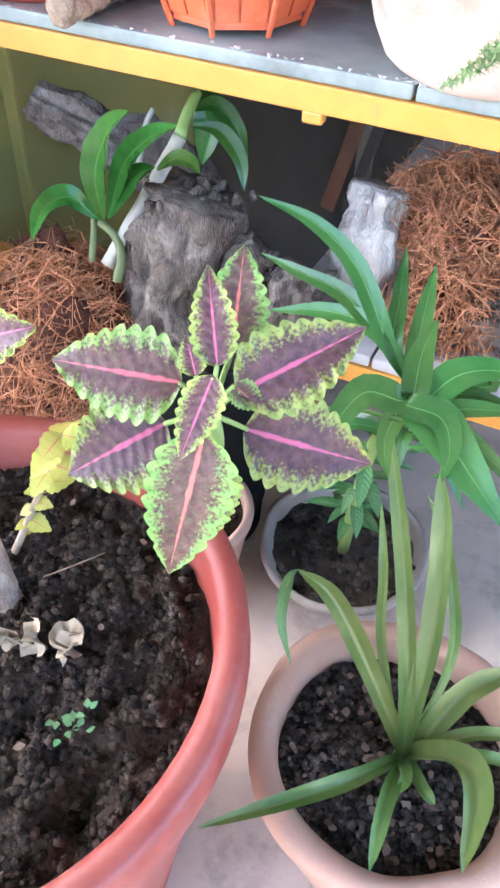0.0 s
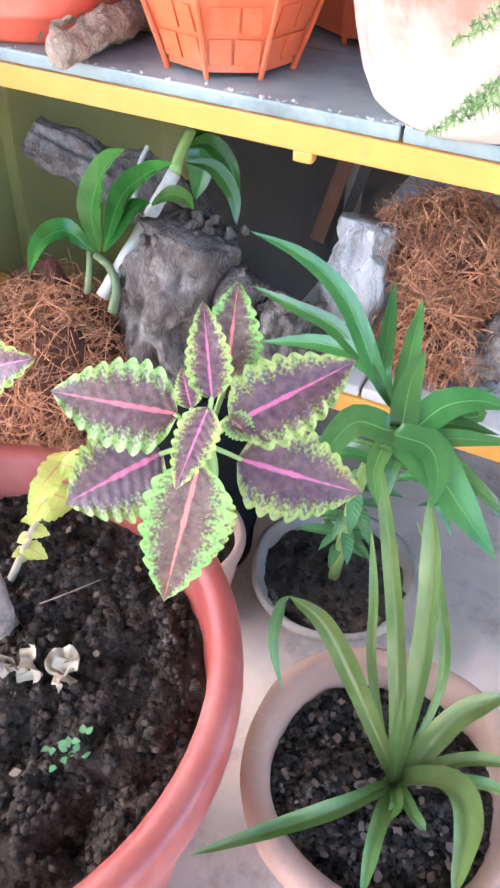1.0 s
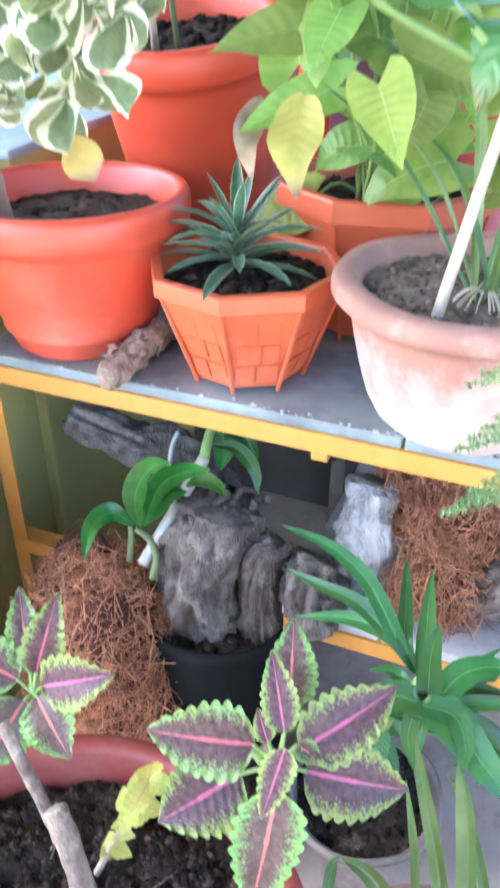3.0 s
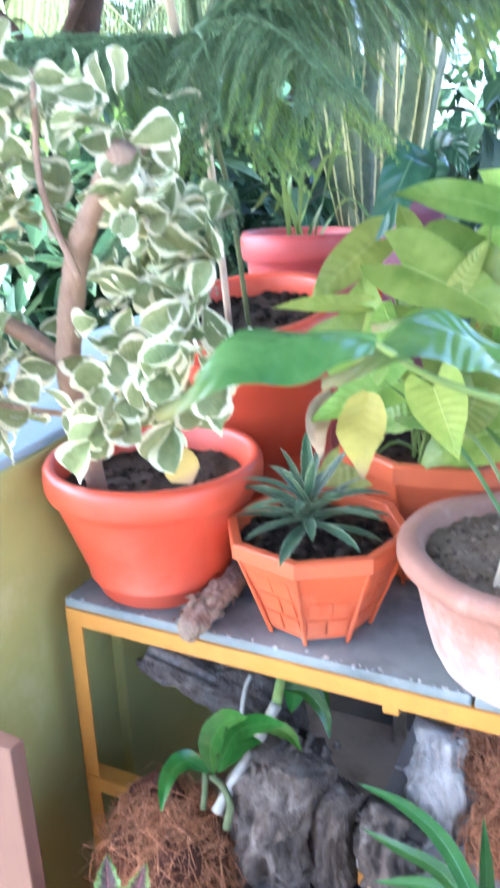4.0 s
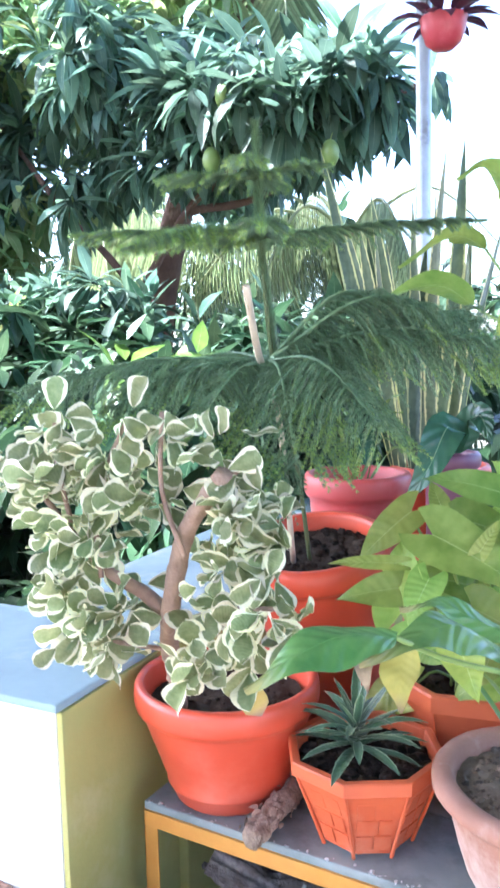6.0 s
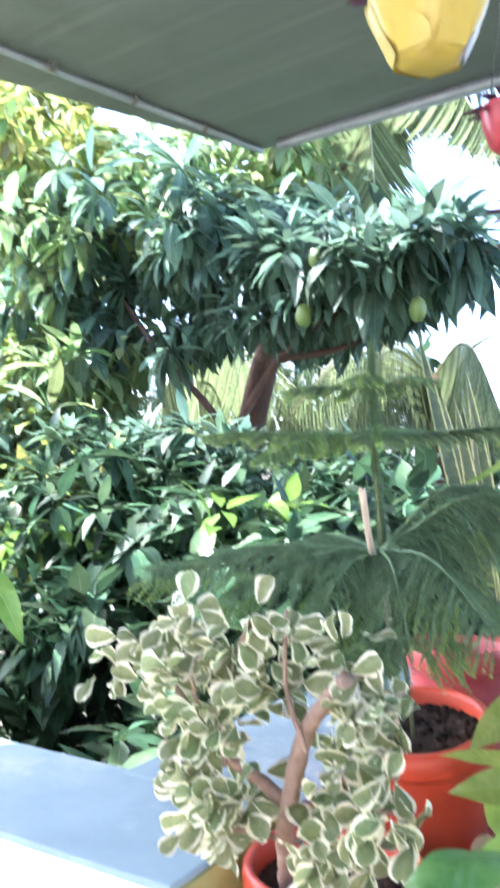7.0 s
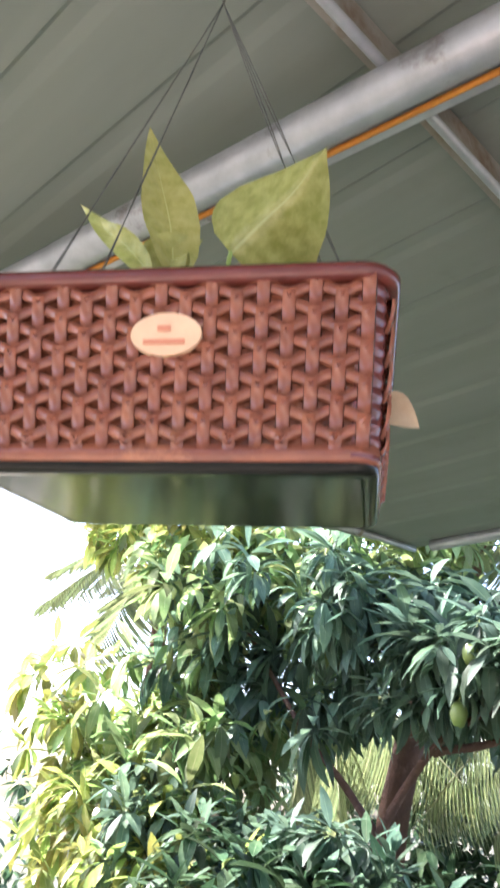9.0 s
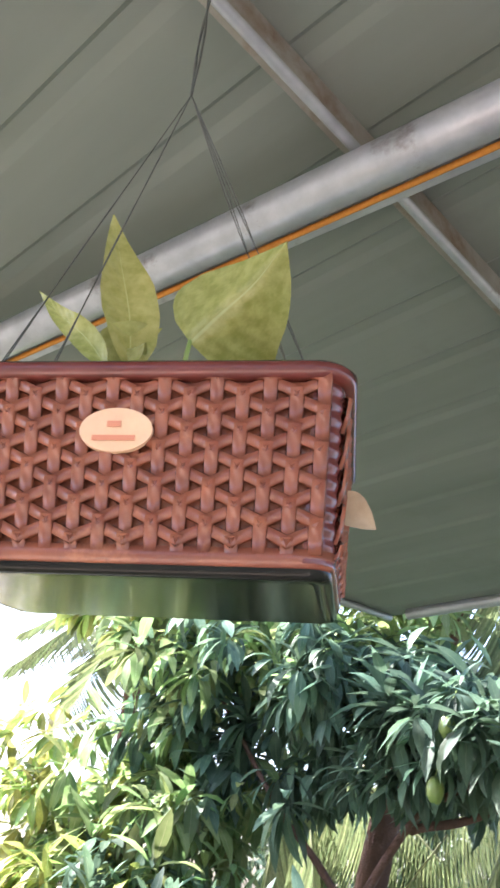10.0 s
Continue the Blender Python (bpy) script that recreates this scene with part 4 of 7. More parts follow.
# arrowhead vine in a wide octagonal pot
GX, GY = -0.175, 1.07
syng = thing("arrowhead_plant", (GX, GY, SZ), "lush yellow-green arrowhead plant in a brownish-red octagonal pot", "potted plant", "octagonal pots")
octagon_pot(syng, (GX, GY, SZ), 0.148, 0.105, 0.19, ORANGE, 0.2)
soil_bed(syng, (GX, GY, SZ + 0.16), 0.122, SOIL, 120, 0.007, 21)
HEART = shape_of(0, 0.55, 0.07, 0.88, 0.2, 1, 0.4, 0.92, 0.62, 0.66, 0.84, 0.3, 0.95, 0.09, 1, 0.01)
SY = [leaf_mesh("leaf", L_SYNG, 0.15, 0.125, HEART, n=14, cols=4, bend=b, fold=f, wave=0.005, back=0.28) for b, f in ((0.9, 0.25), (0.5, 0.12), (1.3, 0.3))]
rng = random.Random(31)
for i in range(26):
    a = i * 2.399
    r = 0.02 + 0.14 * math.sqrt((i % 13) / 13)
    c = Vector((GX + 0.07 + 1.0 * r * math.cos(a), max(GY - 0.05 + 0.6 * r * math.sin(a), 0.97), 1.10 - 0.6 * r + rng.uniform(-0.05, 0.03) - (0.10 if i > 12 else 0)))
    b = Vector((GX + rng.uniform(-0.04, 0.04), GY + rng.uniform(-0.04, 0.04), SZ + 0.135))
    if i % 2:
        part("stalk", tube(Geo(), [b, b.lerp(c, 0.6) + Vector((0, 0, 0.03)), c], 0.003, 0.002, n=6, sides=5), GREENSTEM, syng)
    way = Vector((math.cos(a * 1.3) * 1.1, math.sin(a) * 0.5 - 0.3, rng.uniform(-0.65, 0.45))).normalized()
    piece("leaf", SY[i % 3], syng, facing(c, way, (rng.uniform(-0.5, 0.5), rng.uniform(-1.0, -0.3), 0.75), rng.uniform(0.5, 0.85)))
# the large leaves in front: where each meets its stalk, its tip, width, droop, turn
for (p0, p1, w, bend, tilt) in (
        ((-0.186, 0.875, 1.138), (-0.062, 0.842, 1.065), 0.088, 0.5, 0.3), ((-0.121, 0.867, 1.117), (-0.092, 0.889, 1.166), 0.025, 0.2, 0.0), ((-0.094, 0.925, 1.192), (-0.204, 0.878, 1.196), 0.055, 0.7, 0.5),
        ((-0.218, 0.834, 1.032), (-0.242, 0.901, 1.126), 0.080, 0.3, -0.6), ((-0.234, 0.863, 1.094), (-0.324, 0.823, 1.081), 0.025, 0.4, 0.6), ((-0.235, 0.931, 1.157), (-0.286, 0.877, 1.078), 0.059, 0.6, -0.2),
        ((-0.165, 0.932, 1.150), (-0.080, 0.912, 1.119), 0.074, 0.6, 0.7), ((-0.105, 0.896, 1.120), (-0.025, 0.877, 1.072), 0.077, 0.5, -0.3), ((-0.127, 0.794, 1.024), (-0.097, 0.745, 0.964), 0.062, 0.6, -0.2),
        ((-0.088, 0.829, 1.009), (-0.098, 0.800, 0.958), 0.055, 0.5, 0.4), ((-0.070, 0.955, 1.194), (-0.126, 0.951, 1.233), 0.054, 0.3, 0.2), ((-0.061, 0.963, 1.162), (-0.122, 0.945, 1.156), 0.065, 0.4, -0.5)):
    b = Vector(p0)
    way = Vector(p1) - b
    geo = Geo().add(*blade(way.length * (1 + 0.04 * bend), w, HEART, n=16, cols=5, bend=bend, fold=0.22, wave=0.05 * w, back=0.26), m=facing(b, way + Vector((0, 0, 0.5 * bend * way.length)), (0.2 + tilt * 0.5, -0.85, 0.5 + tilt * 0.4)))
    part("leaf", geo, L_SYNG, syng)
    f = Vector((GX + rng.uniform(-0.04, 0.04), GY - 0.03, SZ + 0.135))
    part("stalk", tube(Geo(), [f, f.lerp(b, 0.6) + Vector((0, 0.03, 0.02)), b + way * 0.04], 0.003, 0.002, n=8, sides=5), GREENSTEM, syng)
for (p0, p1, w, bend, tilt) in (
        ((-0.198, 0.868, 1.065), (-0.301, 0.811, 1.026), 0.062, 0.5, 0.5), ((-0.184, 0.856, 1.080), (-0.195, 0.812, 1.024), 0.056, 0.6, -0.4), ((-0.125, 0.862, 1.044), (-0.043, 0.837, 1.003), 0.071, 0.5, 0.3),
        ((-0.190, 0.942, 1.158), (-0.217, 0.958, 1.200), 0.033, 0.2, 0.1), ((-0.177, 0.834, 1.014), (-0.246, 0.768, 0.964), 0.051, 0.5, 0.2), ((-0.052, 0.919, 1.120), (-0.020, 0.856, 1.030), 0.077, 0.6, -0.2)):
    b = Vector(p0)
    way = Vector(p1) - b
    geo = Geo().add(*blade(way.length * (1 + 0.04 * bend), w, HEART, n=16, cols=5, bend=bend, fold=0.22, wave=0.05 * w, back=0.26), m=facing(b, way + Vector((0, 0, 0.5 * bend * way.length)), (0.2 + tilt * 0.5, -0.85, 0.5 + tilt * 0.4)))
    part("leaf", geo, L_SYNG, syng)
strap(syng, [(-0.20, 0.80, 1.01), (-0.195, 0.77, 0.97), (-0.19, 0.755, 0.925)], 0.055, L_YELLOW, OVATE, "withered yellow leaf", up=(0, -1, 0.2), fold=0.35, wave=0.006)
strap(syng, [(-0.25, 0.82, 1.0), (-0.255, 0.79, 0.97), (-0.245, 0.78, 0.93)], 0.03, DRYLEAF, OVATE, "shrivelled brown leaf", up=(0.4, -1, 0.2), fold=0.6, wave=0.008)

# two broad leaves that reach forward
broad = thing("broadleaf_plant", (0.34, 0.90, SZ), "plant with long glossy broad green leaves in a red pot", "potted plant")
round_pot(broad, (0.34, 0.90, SZ), 0.12, 0.08, 0.18, RED)
soil_bed(broad, (0.34, 0.90, SZ + 0.15), 0.1, SOIL, 40, 0.007, 22)
for ctrl, w in ((((-0.090, 0.462, 1.140), (-0.123, 0.422, 1.150), (-0.152, 0.379, 1.139), (-0.18, 0.347, 1.118)), 0.052), (((-0.018, 0.588, 1.086), (-0.05, 0.537, 1.133), (-0.079, 0.497, 1.134), (-0.118, 0.443, 1.118)), 0.054), (((0.015, 0.627, 1.097), (-0.047, 0.616, 1.110), (-0.093, 0.597, 1.133), (-0.129, 0.579, 1.127)), 0.034), (((0.02, 0.62, 1.10), (0.0, 0.60, 1.08), (-0.01, 0.585, 1.04)), 0.05)):
    strap(broad, ctrl, w, L_BIG, OVATE, up=(0.15, -0.45, 0.9), n=36, cols=6, fold=-0.30, wave=0.0065)
    part("stalk", tube(Geo(), [(0.33, 0.89, SZ + 0.15), (0.22, 0.80, 0.98), (0.10, 0.76, 1.0), Vector(ctrl[0]) + Vector((0.04, 0.09, -0.05)), ctrl[0]], 0.004, 0.0025, n=16, sides=6), GREENSTEM, broad)
for i in range(7):
    a = -0.6 + i * 0.7
    b = Vector((0.34, 0.90, SZ + 0.15))
    e = b + Vector((0.2 * math.cos(a), 0.2 * math.sin(a), 0.32 + 0.03 * (i % 3)))
    strap(broad, [b, b + (e - b) * 0.45 + Vector((0, 0, 0.1)), b + (e - b) * 0.75 + Vector((0, 0, 0.13)), e], 0.07, L_BIG, LANCE, up=(0, -0.3, 1), wave=0.004)

# Norfolk pine in a tall red pot
NX, NY = -0.492, 1.205
pine = thing("norfolk_pine", (NX, NY, SZ), "young Norfolk pine with feathery tiers in a tall tilting red pot", "potted plant")
round_pot(pine, (NX, NY, SZ), 0.142, 0.095, 0.345, RED, rim=0.05, lip=0.014)
soil_bed(pine, (NX, NY, SZ + 0.312), 0.122, SOIL, 260, 0.008, 33)
lean = Matrix.Translation((0, -0.095, 0)) @ Matrix.Rotation(math.radians(13), 4, 'X') @ Matrix.Translation((0, 0.095, 0))
for ob in pine.children:
    ob.matrix_basis = lean @ ob.matrix_basis
part("trunk", tube(Geo(), [(-0.50, 1.13, SZ + 0.30), (-0.475, 1.03, 1.20), (-0.435, 0.88, 1.37), (-0.42, 0.82, 1.55), (-0.40, 0.78, 1.69)], 0.0045, 0.0025, n=20, sides=8, rough=0.1), PINESTEM, pine)
part("cane", tube(Geo(), [(-0.52, 1.10, SZ + 0.30), (-0.465, 0.95, 1.28), (-0.427, 0.82, 1.39), (-0.40, 0.74, 1.485)], 0.0055, 0.0055, n=12, sides=8), CANE, pine, "pale supporting cane")


def needles(g, a, b, n, rng, arch=0.010, size=0.0095, per=6):
    """A cord set round with needles; returns its axis."""
    axis = curve_points([a, a.lerp(b, 0.55) + Vector((0, 0, arch)), b], n)
    for i, p in enumerate(axis):
        t = (axis[min(i + 1, n)] - axis[max(i - 1, 0)]).normalized()
        o = t.orthogonal().normalized()
        for k in range(per):
            q = Matrix.Rotation(k * 6.2832 / per + i * 0.7, 3, t) @ o
            dd = (t * 0.9 + q * 0.7).normalized()
            x = dd.cross(t).normalized() * 0.0012
            g.add([p - x, p + x, p + dd * size * rng.uniform(0.8, 1.2) * (1 - 0.4 * i / n)], [(0, 1, 2)])
    return axis


def pine_branch(parent, root, tip, arch, seed, spread=0.38, hang=0.3, young=0.25):
    """A flat spray: an axis with paired cords of needles, the outer ones young and pale."""
    rng = random.Random(seed)
    g, y = Geo(), Geo()
    root, end = Vector(root), Vector(tip)
    length = (end - root).length
    w = (end - root).normalized()
    mid = root.lerp(end, 0.5) + Vector((0, 0, arch * length))
    steps = max(18, int(length / 0.0072))
    pts = curve_points([root, mid, end], steps)
    side = w.cross(Vector((0, 0, 1))).normalized()
    tube(g, [root, mid, end], 0.004, 0.0015, n=12, sides=5)
    for i in range(1, steps + 1):
        v = i / steps
        l = length * spread * math.sin(math.pi * min(1, 0.18 + 0.74 * v)) ** 0.8
        for s in (-1, 1):
            d = (side * s * rng.uniform(0.65, 0.95) + w * rng.uniform(0.4, 0.75) + Vector((0, 0, -hang - 0.25 * rng.random() - 0.25 * v))).normalized()
            a, b = pts[i].copy(), pts[i] + d * l * rng.choice((0.72, 0.9, 1.0, 1.12)) * rng.uniform(0.92, 1.08)
            n = max(4, int(l / 0.0055))
            needles(g, a, b, n, rng, rng.uniform(0.004, 0.022))
            if v > 1 - 2 * young or rng.random() < young:
                needles(y, a.lerp(b, 0.72), b + d * 0.010, max(3, n // 3), rng, 0.002)
    needles(g, pts[steps // 2].copy(), pts[steps] + w * 0.02, 24, rng)
    br = part("branch", g, L_ARAU, parent)
    if y.v:
        tagged(part("young_growth", y, L_ARAUTIP, br, "lime green young tips"), kind="stuff")


def pine_brush(parent, root, tip, arch, seed, thick=0.020, young=0.5):
    """A round finger of dense needles, its upper side and end lime green, with short side fingers near the stem."""
    rng = random.Random(seed)
    g, y = Geo(), Geo()
    root, end = Vector(root), Vector(tip)
    length = (end - root).length
    w = (end - root).normalized()
    mid = root.lerp(end, 0.5) + Vector((0, 0, arch * length))
    tube(g, [root, mid, end], 0.0035, 0.002, n=12, sides=6)
    arms = [([root, mid, end], length, 1.0)]
    side = w.cross(Vector((0, 0, 1))).normalized()
    for k in range(int(length / 0.012)):
        t = 0.10 + 0.85 * k / (length / 0.012)
        p = curve_points([root, mid, end], 40)[int(40 * t)]
        for sg in (-1, 1):
            d = (side * sg * rng.uniform(0.6, 1.0) + w * rng.uniform(0.5, 0.9) + Vector((0, 0, rng.uniform(-0.6, -0.15)))).normalized()
            l = min(0.055, 0.35 * length) * math.sin(math.pi * (0.2 + 0.7 * t)) * rng.uniform(0.7, 1.1)
            arms.append(([p, p + d * l * 0.5 + Vector((0, 0, 0.004)), p + d * l], l, 0.62))
    for ctrl, l, k in arms:
        n = max(6, int(l / 0.0016))
        axis = curve_points(ctrl, n)
        for i, p in enumerate(axis):
            t = (axis[min(i + 1, n)] - axis[max(i - 1, 0)]).normalized()
            o = t.orthogonal().normalized()
            for q in range(7):
                r = Matrix.Rotation(q * 0.8976 + i * 0.5, 3, t) @ o
                d = (t * 0.8 + r).normalized()
                x = d.cross(t).normalized() * 0.0007
                to = y if (i / n > 1 - 0.35 * young and rng.random() < 0.7) or (r.z > 0.45 and rng.random() < young * (0.3 + 0.7 * i / n)) else g
                to.add([p - x, p + x, p + d * thick * k * rng.uniform(0.75, 1.15) * (1 - 0.3 * (i / n) ** 3)], [(0, 1, 2)])
    br = part("branch", g, L_ARAU, parent)
    tagged(part("young_growth", y, L_ARAUTIP, br, "lime green young tips"), kind="stuff")


T1, T2, T3 = (-0.432, 0.86, 1.385), (-0.42, 0.82, 1.56), (-0.405, 0.785, 1.635)
for i, (tip, arch, spread, hang, young) in enumerate((
        ((-0.80, 0.72, 1.345), 0.06, 0.34, 0.35, 0.15), ((-0.62, 0.70, 1.315), 0.10, 0.42, 0.45, 0.15), ((-0.45, 0.69, 1.30), 0.14, 0.55, 0.5, 0.3), ((-0.30, 0.68, 1.275), 0.15, 0.58, 0.5, 0.4), ((-0.20, 0.72, 1.30), 0.14, 0.50, 0.45, 0.25),
        ((-0.08, 0.93, 1.395), 0.10, 0.40, 0.4, 0.15), ((-0.20, 1.12, 1.46), 0.05, 0.40, 0.4, 0.1), ((-0.45, 1.2, 1.40), 0.06, 0.4, 0.3, 0.1), ((-0.70, 1.05, 1.37), 0.06, 0.4, 0.3, 0.1), ((-0.16, 0.98, 1.43), 0.22, 0.42, 0.5, 0.1), ((-0.27, 1.02, 1.46), 0.26, 0.45, 0.5, 0.1))):
    pine_branch(pine, T1, tip, arch, 40 + i, spread, hang, young)
for i, (tip, arch) in enumerate((((-0.455, 0.80, 1.05), 0.14), ((-0.60, 0.86, 1.12), 0.14))):
    pine_branch(pine, (-0.448, 0.98, 1.225), tip, arch, 60 + i, 0.27, 0.6, 0.0)
for i, (root, tip, arch, thick, young) in enumerate((
        (T2, (-0.667, 0.695, 1.57), 0.02, 0.015, 0.6), (T2, (-0.465, 0.56, 1.52), 0.06, 0.017, 0.7), (T2, (-0.33, 0.66, 1.545), 0.08, 0.017, 0.3), (T2, (-0.14, 0.97, 1.575), 0.02, 0.012, 0.1), (T2, (-0.44, 1.05, 1.58), 0.04, 0.014, 0.2), (T2, (-0.62, 0.90, 1.575), 0.04, 0.014, 0.3),
        (T3, (-0.515, 0.70, 1.63), 0.04, 0.013, 0.5), (T3, (-0.30, 0.80, 1.64), 0.06, 0.013, 0.4), (T3, (-0.37, 0.68, 1.63), 0.12, 0.014, 0.5), (T3, (-0.44, 0.90, 1.64), 0.08, 0.013, 0.3))):
    pine_brush(pine, root, tip, arch, 80 + i, thick, young)
g = Geo()
rng = random.Random(8)
for a, b in (((-0.435, 0.88, 1.37), (-0.42, 0.82, 1.55)), ((-0.42, 0.82, 1.55), (-0.40, 0.775, 1.70))):
    for o in (0.0, 0.003):
        needles(g, Vector(a) + Vector((o, 0, o)), Vector(b), 44, rng, 0.0, 0.024, 14)
part("leader", g, L_ARAU, pine, "needle-covered main stem")

# pots and leaves in the second row
for (x, y, zz, r, h, mt, lab) in ((-0.535, 1.445, SZ, 0.12, 0.44, PINKRED, "faded red plastic pot with a young plant"), (-0.10, 1.37, SZ, 0.10, 0.33, PINKRED, "faded red plastic pot with dark veined leaves")):
    t = thing("potted_plant", (x, y, zz), lab, "potted plant")
    round_pot(t, (x, y, zz), min(r, 0.094 if x > -0.2 else r), r * 0.6, h, mt, rim=0.05, lip=0.012)
    soil_bed(t, (x, y, zz + h - 0.04), min(r, 0.094 if x > -0.2 else r) * 0.82, SOIL, 60, 0.007, int(x * -100))
    rng = random.Random(int(-x * 1000))
    for i in range(11):
        a = i * 2.4
        b = Vector((x + rng.uniform(-0.03, 0.03), y + rng.uniform(-0.03, 0.03), zz + h - 0.04))
        e = b + Vector((math.cos(a) * 0.13, math.sin(a) * 0.10, rng.uniform(0.04, 0.24)))
        strap(t, [b, b.lerp(e, 0.5) + Vector((0, 0, 0.07)), e], 0.06 if x > -0.2 else 0.009, L_DARK if x > -0.2 else L_STRAP, OVATE if x > -0.2 else STRAP, wave=0.004)

t = thing("potted_plant", (-0.31, 1.37, SZ), "plum-purple plastic pot with a dark ribbed hanging leaf", "potted plant")
round_pot(t, (-0.31, 1.40, SZ), 0.06, 0.045, 0.50, PLUM, rim=0.03, lip=0.008)
soil_bed(t, (-0.31, 1.40, SZ + 0.47), 0.046, SOIL, 20, 0.006, 45)
for ctrl, w in ((((-0.30, 1.39, 1.19), (-0.285, 1.29, 1.25), (-0.31, 1.25, 1.175), (-0.355, 1.24, 1.105)), 0.075), (((-0.30, 1.39, 1.19), (-0.24, 1.33, 1.27), (-0.20, 1.28, 1.22)), 0.06)):
    strap(t, ctrl, w, L_DARK, OVATE, up=(0.2, -0.9, 0.4), n=18, cols=4, wave=0.004)

# snake plant
snake = thing("snake_plant", (-0.42, 1.69, 0.62), "tall snake plant with yellow-edged upright leaves on the rear wall", "potted plant")
round_pot(snake, (-0.42, 1.69, 0.62), 0.12, 0.085, 0.5, RED)
soil_bed(snake, (-0.42, 1.69, 1.09), 0.10, SOIL, 20, 0.007, 41)
rng = random.Random(14)
for i in range(14):
    b = Vector((-0.46 + rng.uniform(-0.07, 0.07), 1.67 + rng.uniform(-0.07, 0.07), 1.09))
    e = b + Vector(((b.x + 0.45) * 2.2 + rng.uniform(-0.04, 0.04), rng.uniform(-0.1, 0.1), rng.uniform(0.55, 0.80)))
    strap(snake, [b, b.lerp(e, 0.5) + Vector((rng.uniform(-0.02, 0.02), 0, 0)), e], 0.037, L_SNAKE, SWORD, up=(rng.uniform(-0.5, 0.5), -1, 0), n=16, fold=0.25, roll=rng.uniform(-0.9, 0.9))

# yellow-green climber beside the snake plant
climber = thing("philodendron_plant", (-0.13, 1.69, 0.62), "yellow-green philodendron with long drooping leaves in a red pot", "potted plant")
round_pot(climber, (-0.13, 1.69, 0.62), 0.115, 0.08, 0.45, RED)
soil_bed(climber, (-0.13, 1.69, 1.04), 0.095, SOIL, 20, 0.007, 43)
PH = [leaf_mesh("leaf", L_SYNG, 0.17, 0.075, OVATE, n=12, cols=3, bend=b, fold=0.25, wave=0.004) for b in (0.9, 1.4)]
for ctrl, w in ((((-0.277, 1.53, 1.605), (-0.32, 1.52, 1.632), (-0.363, 1.52, 1.632), (-0.451, 1.48, 1.575)), 0.075), (((-0.30, 1.52, 1.487), (-0.36, 1.52, 1.53), (-0.43, 1.51, 1.532), (-0.52, 1.48, 1.49)), 0.085), (((-0.2, 1.5, 1.66), (-0.22, 1.5, 1.72), (-0.27, 1.48, 1.76), (-0.32, 1.46, 1.74)), 0.08), (((-0.12, 1.48, 1.6), (-0.08, 1.46, 1.66), (-0.02, 1.44, 1.66), (0.05, 1.42, 1.6)), 0.09),
                (((-0.15, 1.46, 1.45), (-0.16, 1.42, 1.47), (-0.19, 1.38, 1.44), (-0.22, 1.36, 1.37)), 0.085), (((-0.1, 1.46, 1.42), (-0.06, 1.42, 1.45), (-0.01, 1.38, 1.42), (0.03, 1.36, 1.35)), 0.085), (((-0.18, 1.5, 1.72), (-0.17, 1.48, 1.80), (-0.15, 1.46, 1.86)), 0.08), (((-0.1, 1.5, 1.7), (-0.05, 1.48, 1.78), (0.0, 1.46, 1.8)), 0.08)):
    strap(climber, ctrl, w, L_SYNG, OVATE, up=(0, -0.6, 0.8), n=16, cols=3, fold=0.25, wave=0.005)
    part("stalk", tube(Geo(), [(-0.13, 1.67, 1.04), (-0.12, 1.53, 1.35), ctrl[0]], 0.005, 0.003, n=10, sides=6), GREENSTEM, climber)

# ---- lower shelf ----
def husk_ball(parent, c, rx, ry, rz, fibres, seed, slim=0.0, name="husk"):
    """A matted husk core, slimmer below where asked, under loose curly fibres."""
    rng = random.Random(seed)
    core = Geo()
    bm = bmesh.new()
    bmesh.ops.create_icosphere(bm, subdivisions=4, radius=1.0)
    for v in bm.verts:
        k = 1 + 0.42 * noise.noise(v.co * 2.0 + Vector((seed, 0, 0))) + 0.10 * noise.noise(v.co * 8)
        low = 1 - slim * max(0.0, -v.co.z)
        v.co = (c[0] + v.co.x * rx * k * low, c[1] + v.co.y * ry * k * low, c[2] + v.co.z * rz * k)
    bm.verts.index_update()
    core.add([v.co[:] for v in bm.verts], [[v.index for v in f.verts] for f in bm.faces])
    bm.free()
    ob = part(name, core, HUSKCORE, parent)
    g = Geo()
    for _ in range(fibres):
        d = Vector((rng.gauss(0, 1), rng.gauss(0, 1), rng.gauss(0, 1))).normalized()
        low = 1 - slim * max(0.0, -d.z)
        p = Vector((c[0] + d.x * rx * low, c[1] + d.y * ry * low, c[2] + d.z * rz))
        t = Vector((rng.gauss(0, 1), rng.gauss(0, 1), rng.gauss(0, 1.3)))
        t = (t - d * t.dot(d)).normalized()
        p += d * 0.010 * noise.noise(p * 40)
        l = rng.uniform(0.03, 0.12)
        lift = rng.uniform(0.0, 0.5) ** 1.5
        a = p - t * l * 0.5 + d * rng.uniform(-0.004, 0.006)
        b = p + t * l * 0.5 + d * l * lift
        m = p + d * rng.uniform(0.004, 0.012) + Vector((rng.gauss(0, 0.013), rng.gauss(0, 0.013), rng.gauss(0, 0.013)))
        m2 = m.lerp(b, 0.5) + Vector((rng.gauss(0, 0.012), rng.gauss(0, 0.012), rng.gauss(0, 0.012)))
        tube(g, [a, m, m2, b], rng.uniform(0.0005, 0.0013), 0.0005, n=7, sides=3, close=False)
    tagged(part("fibre", g, HUSK, ob), kind="stuff")
    return ob


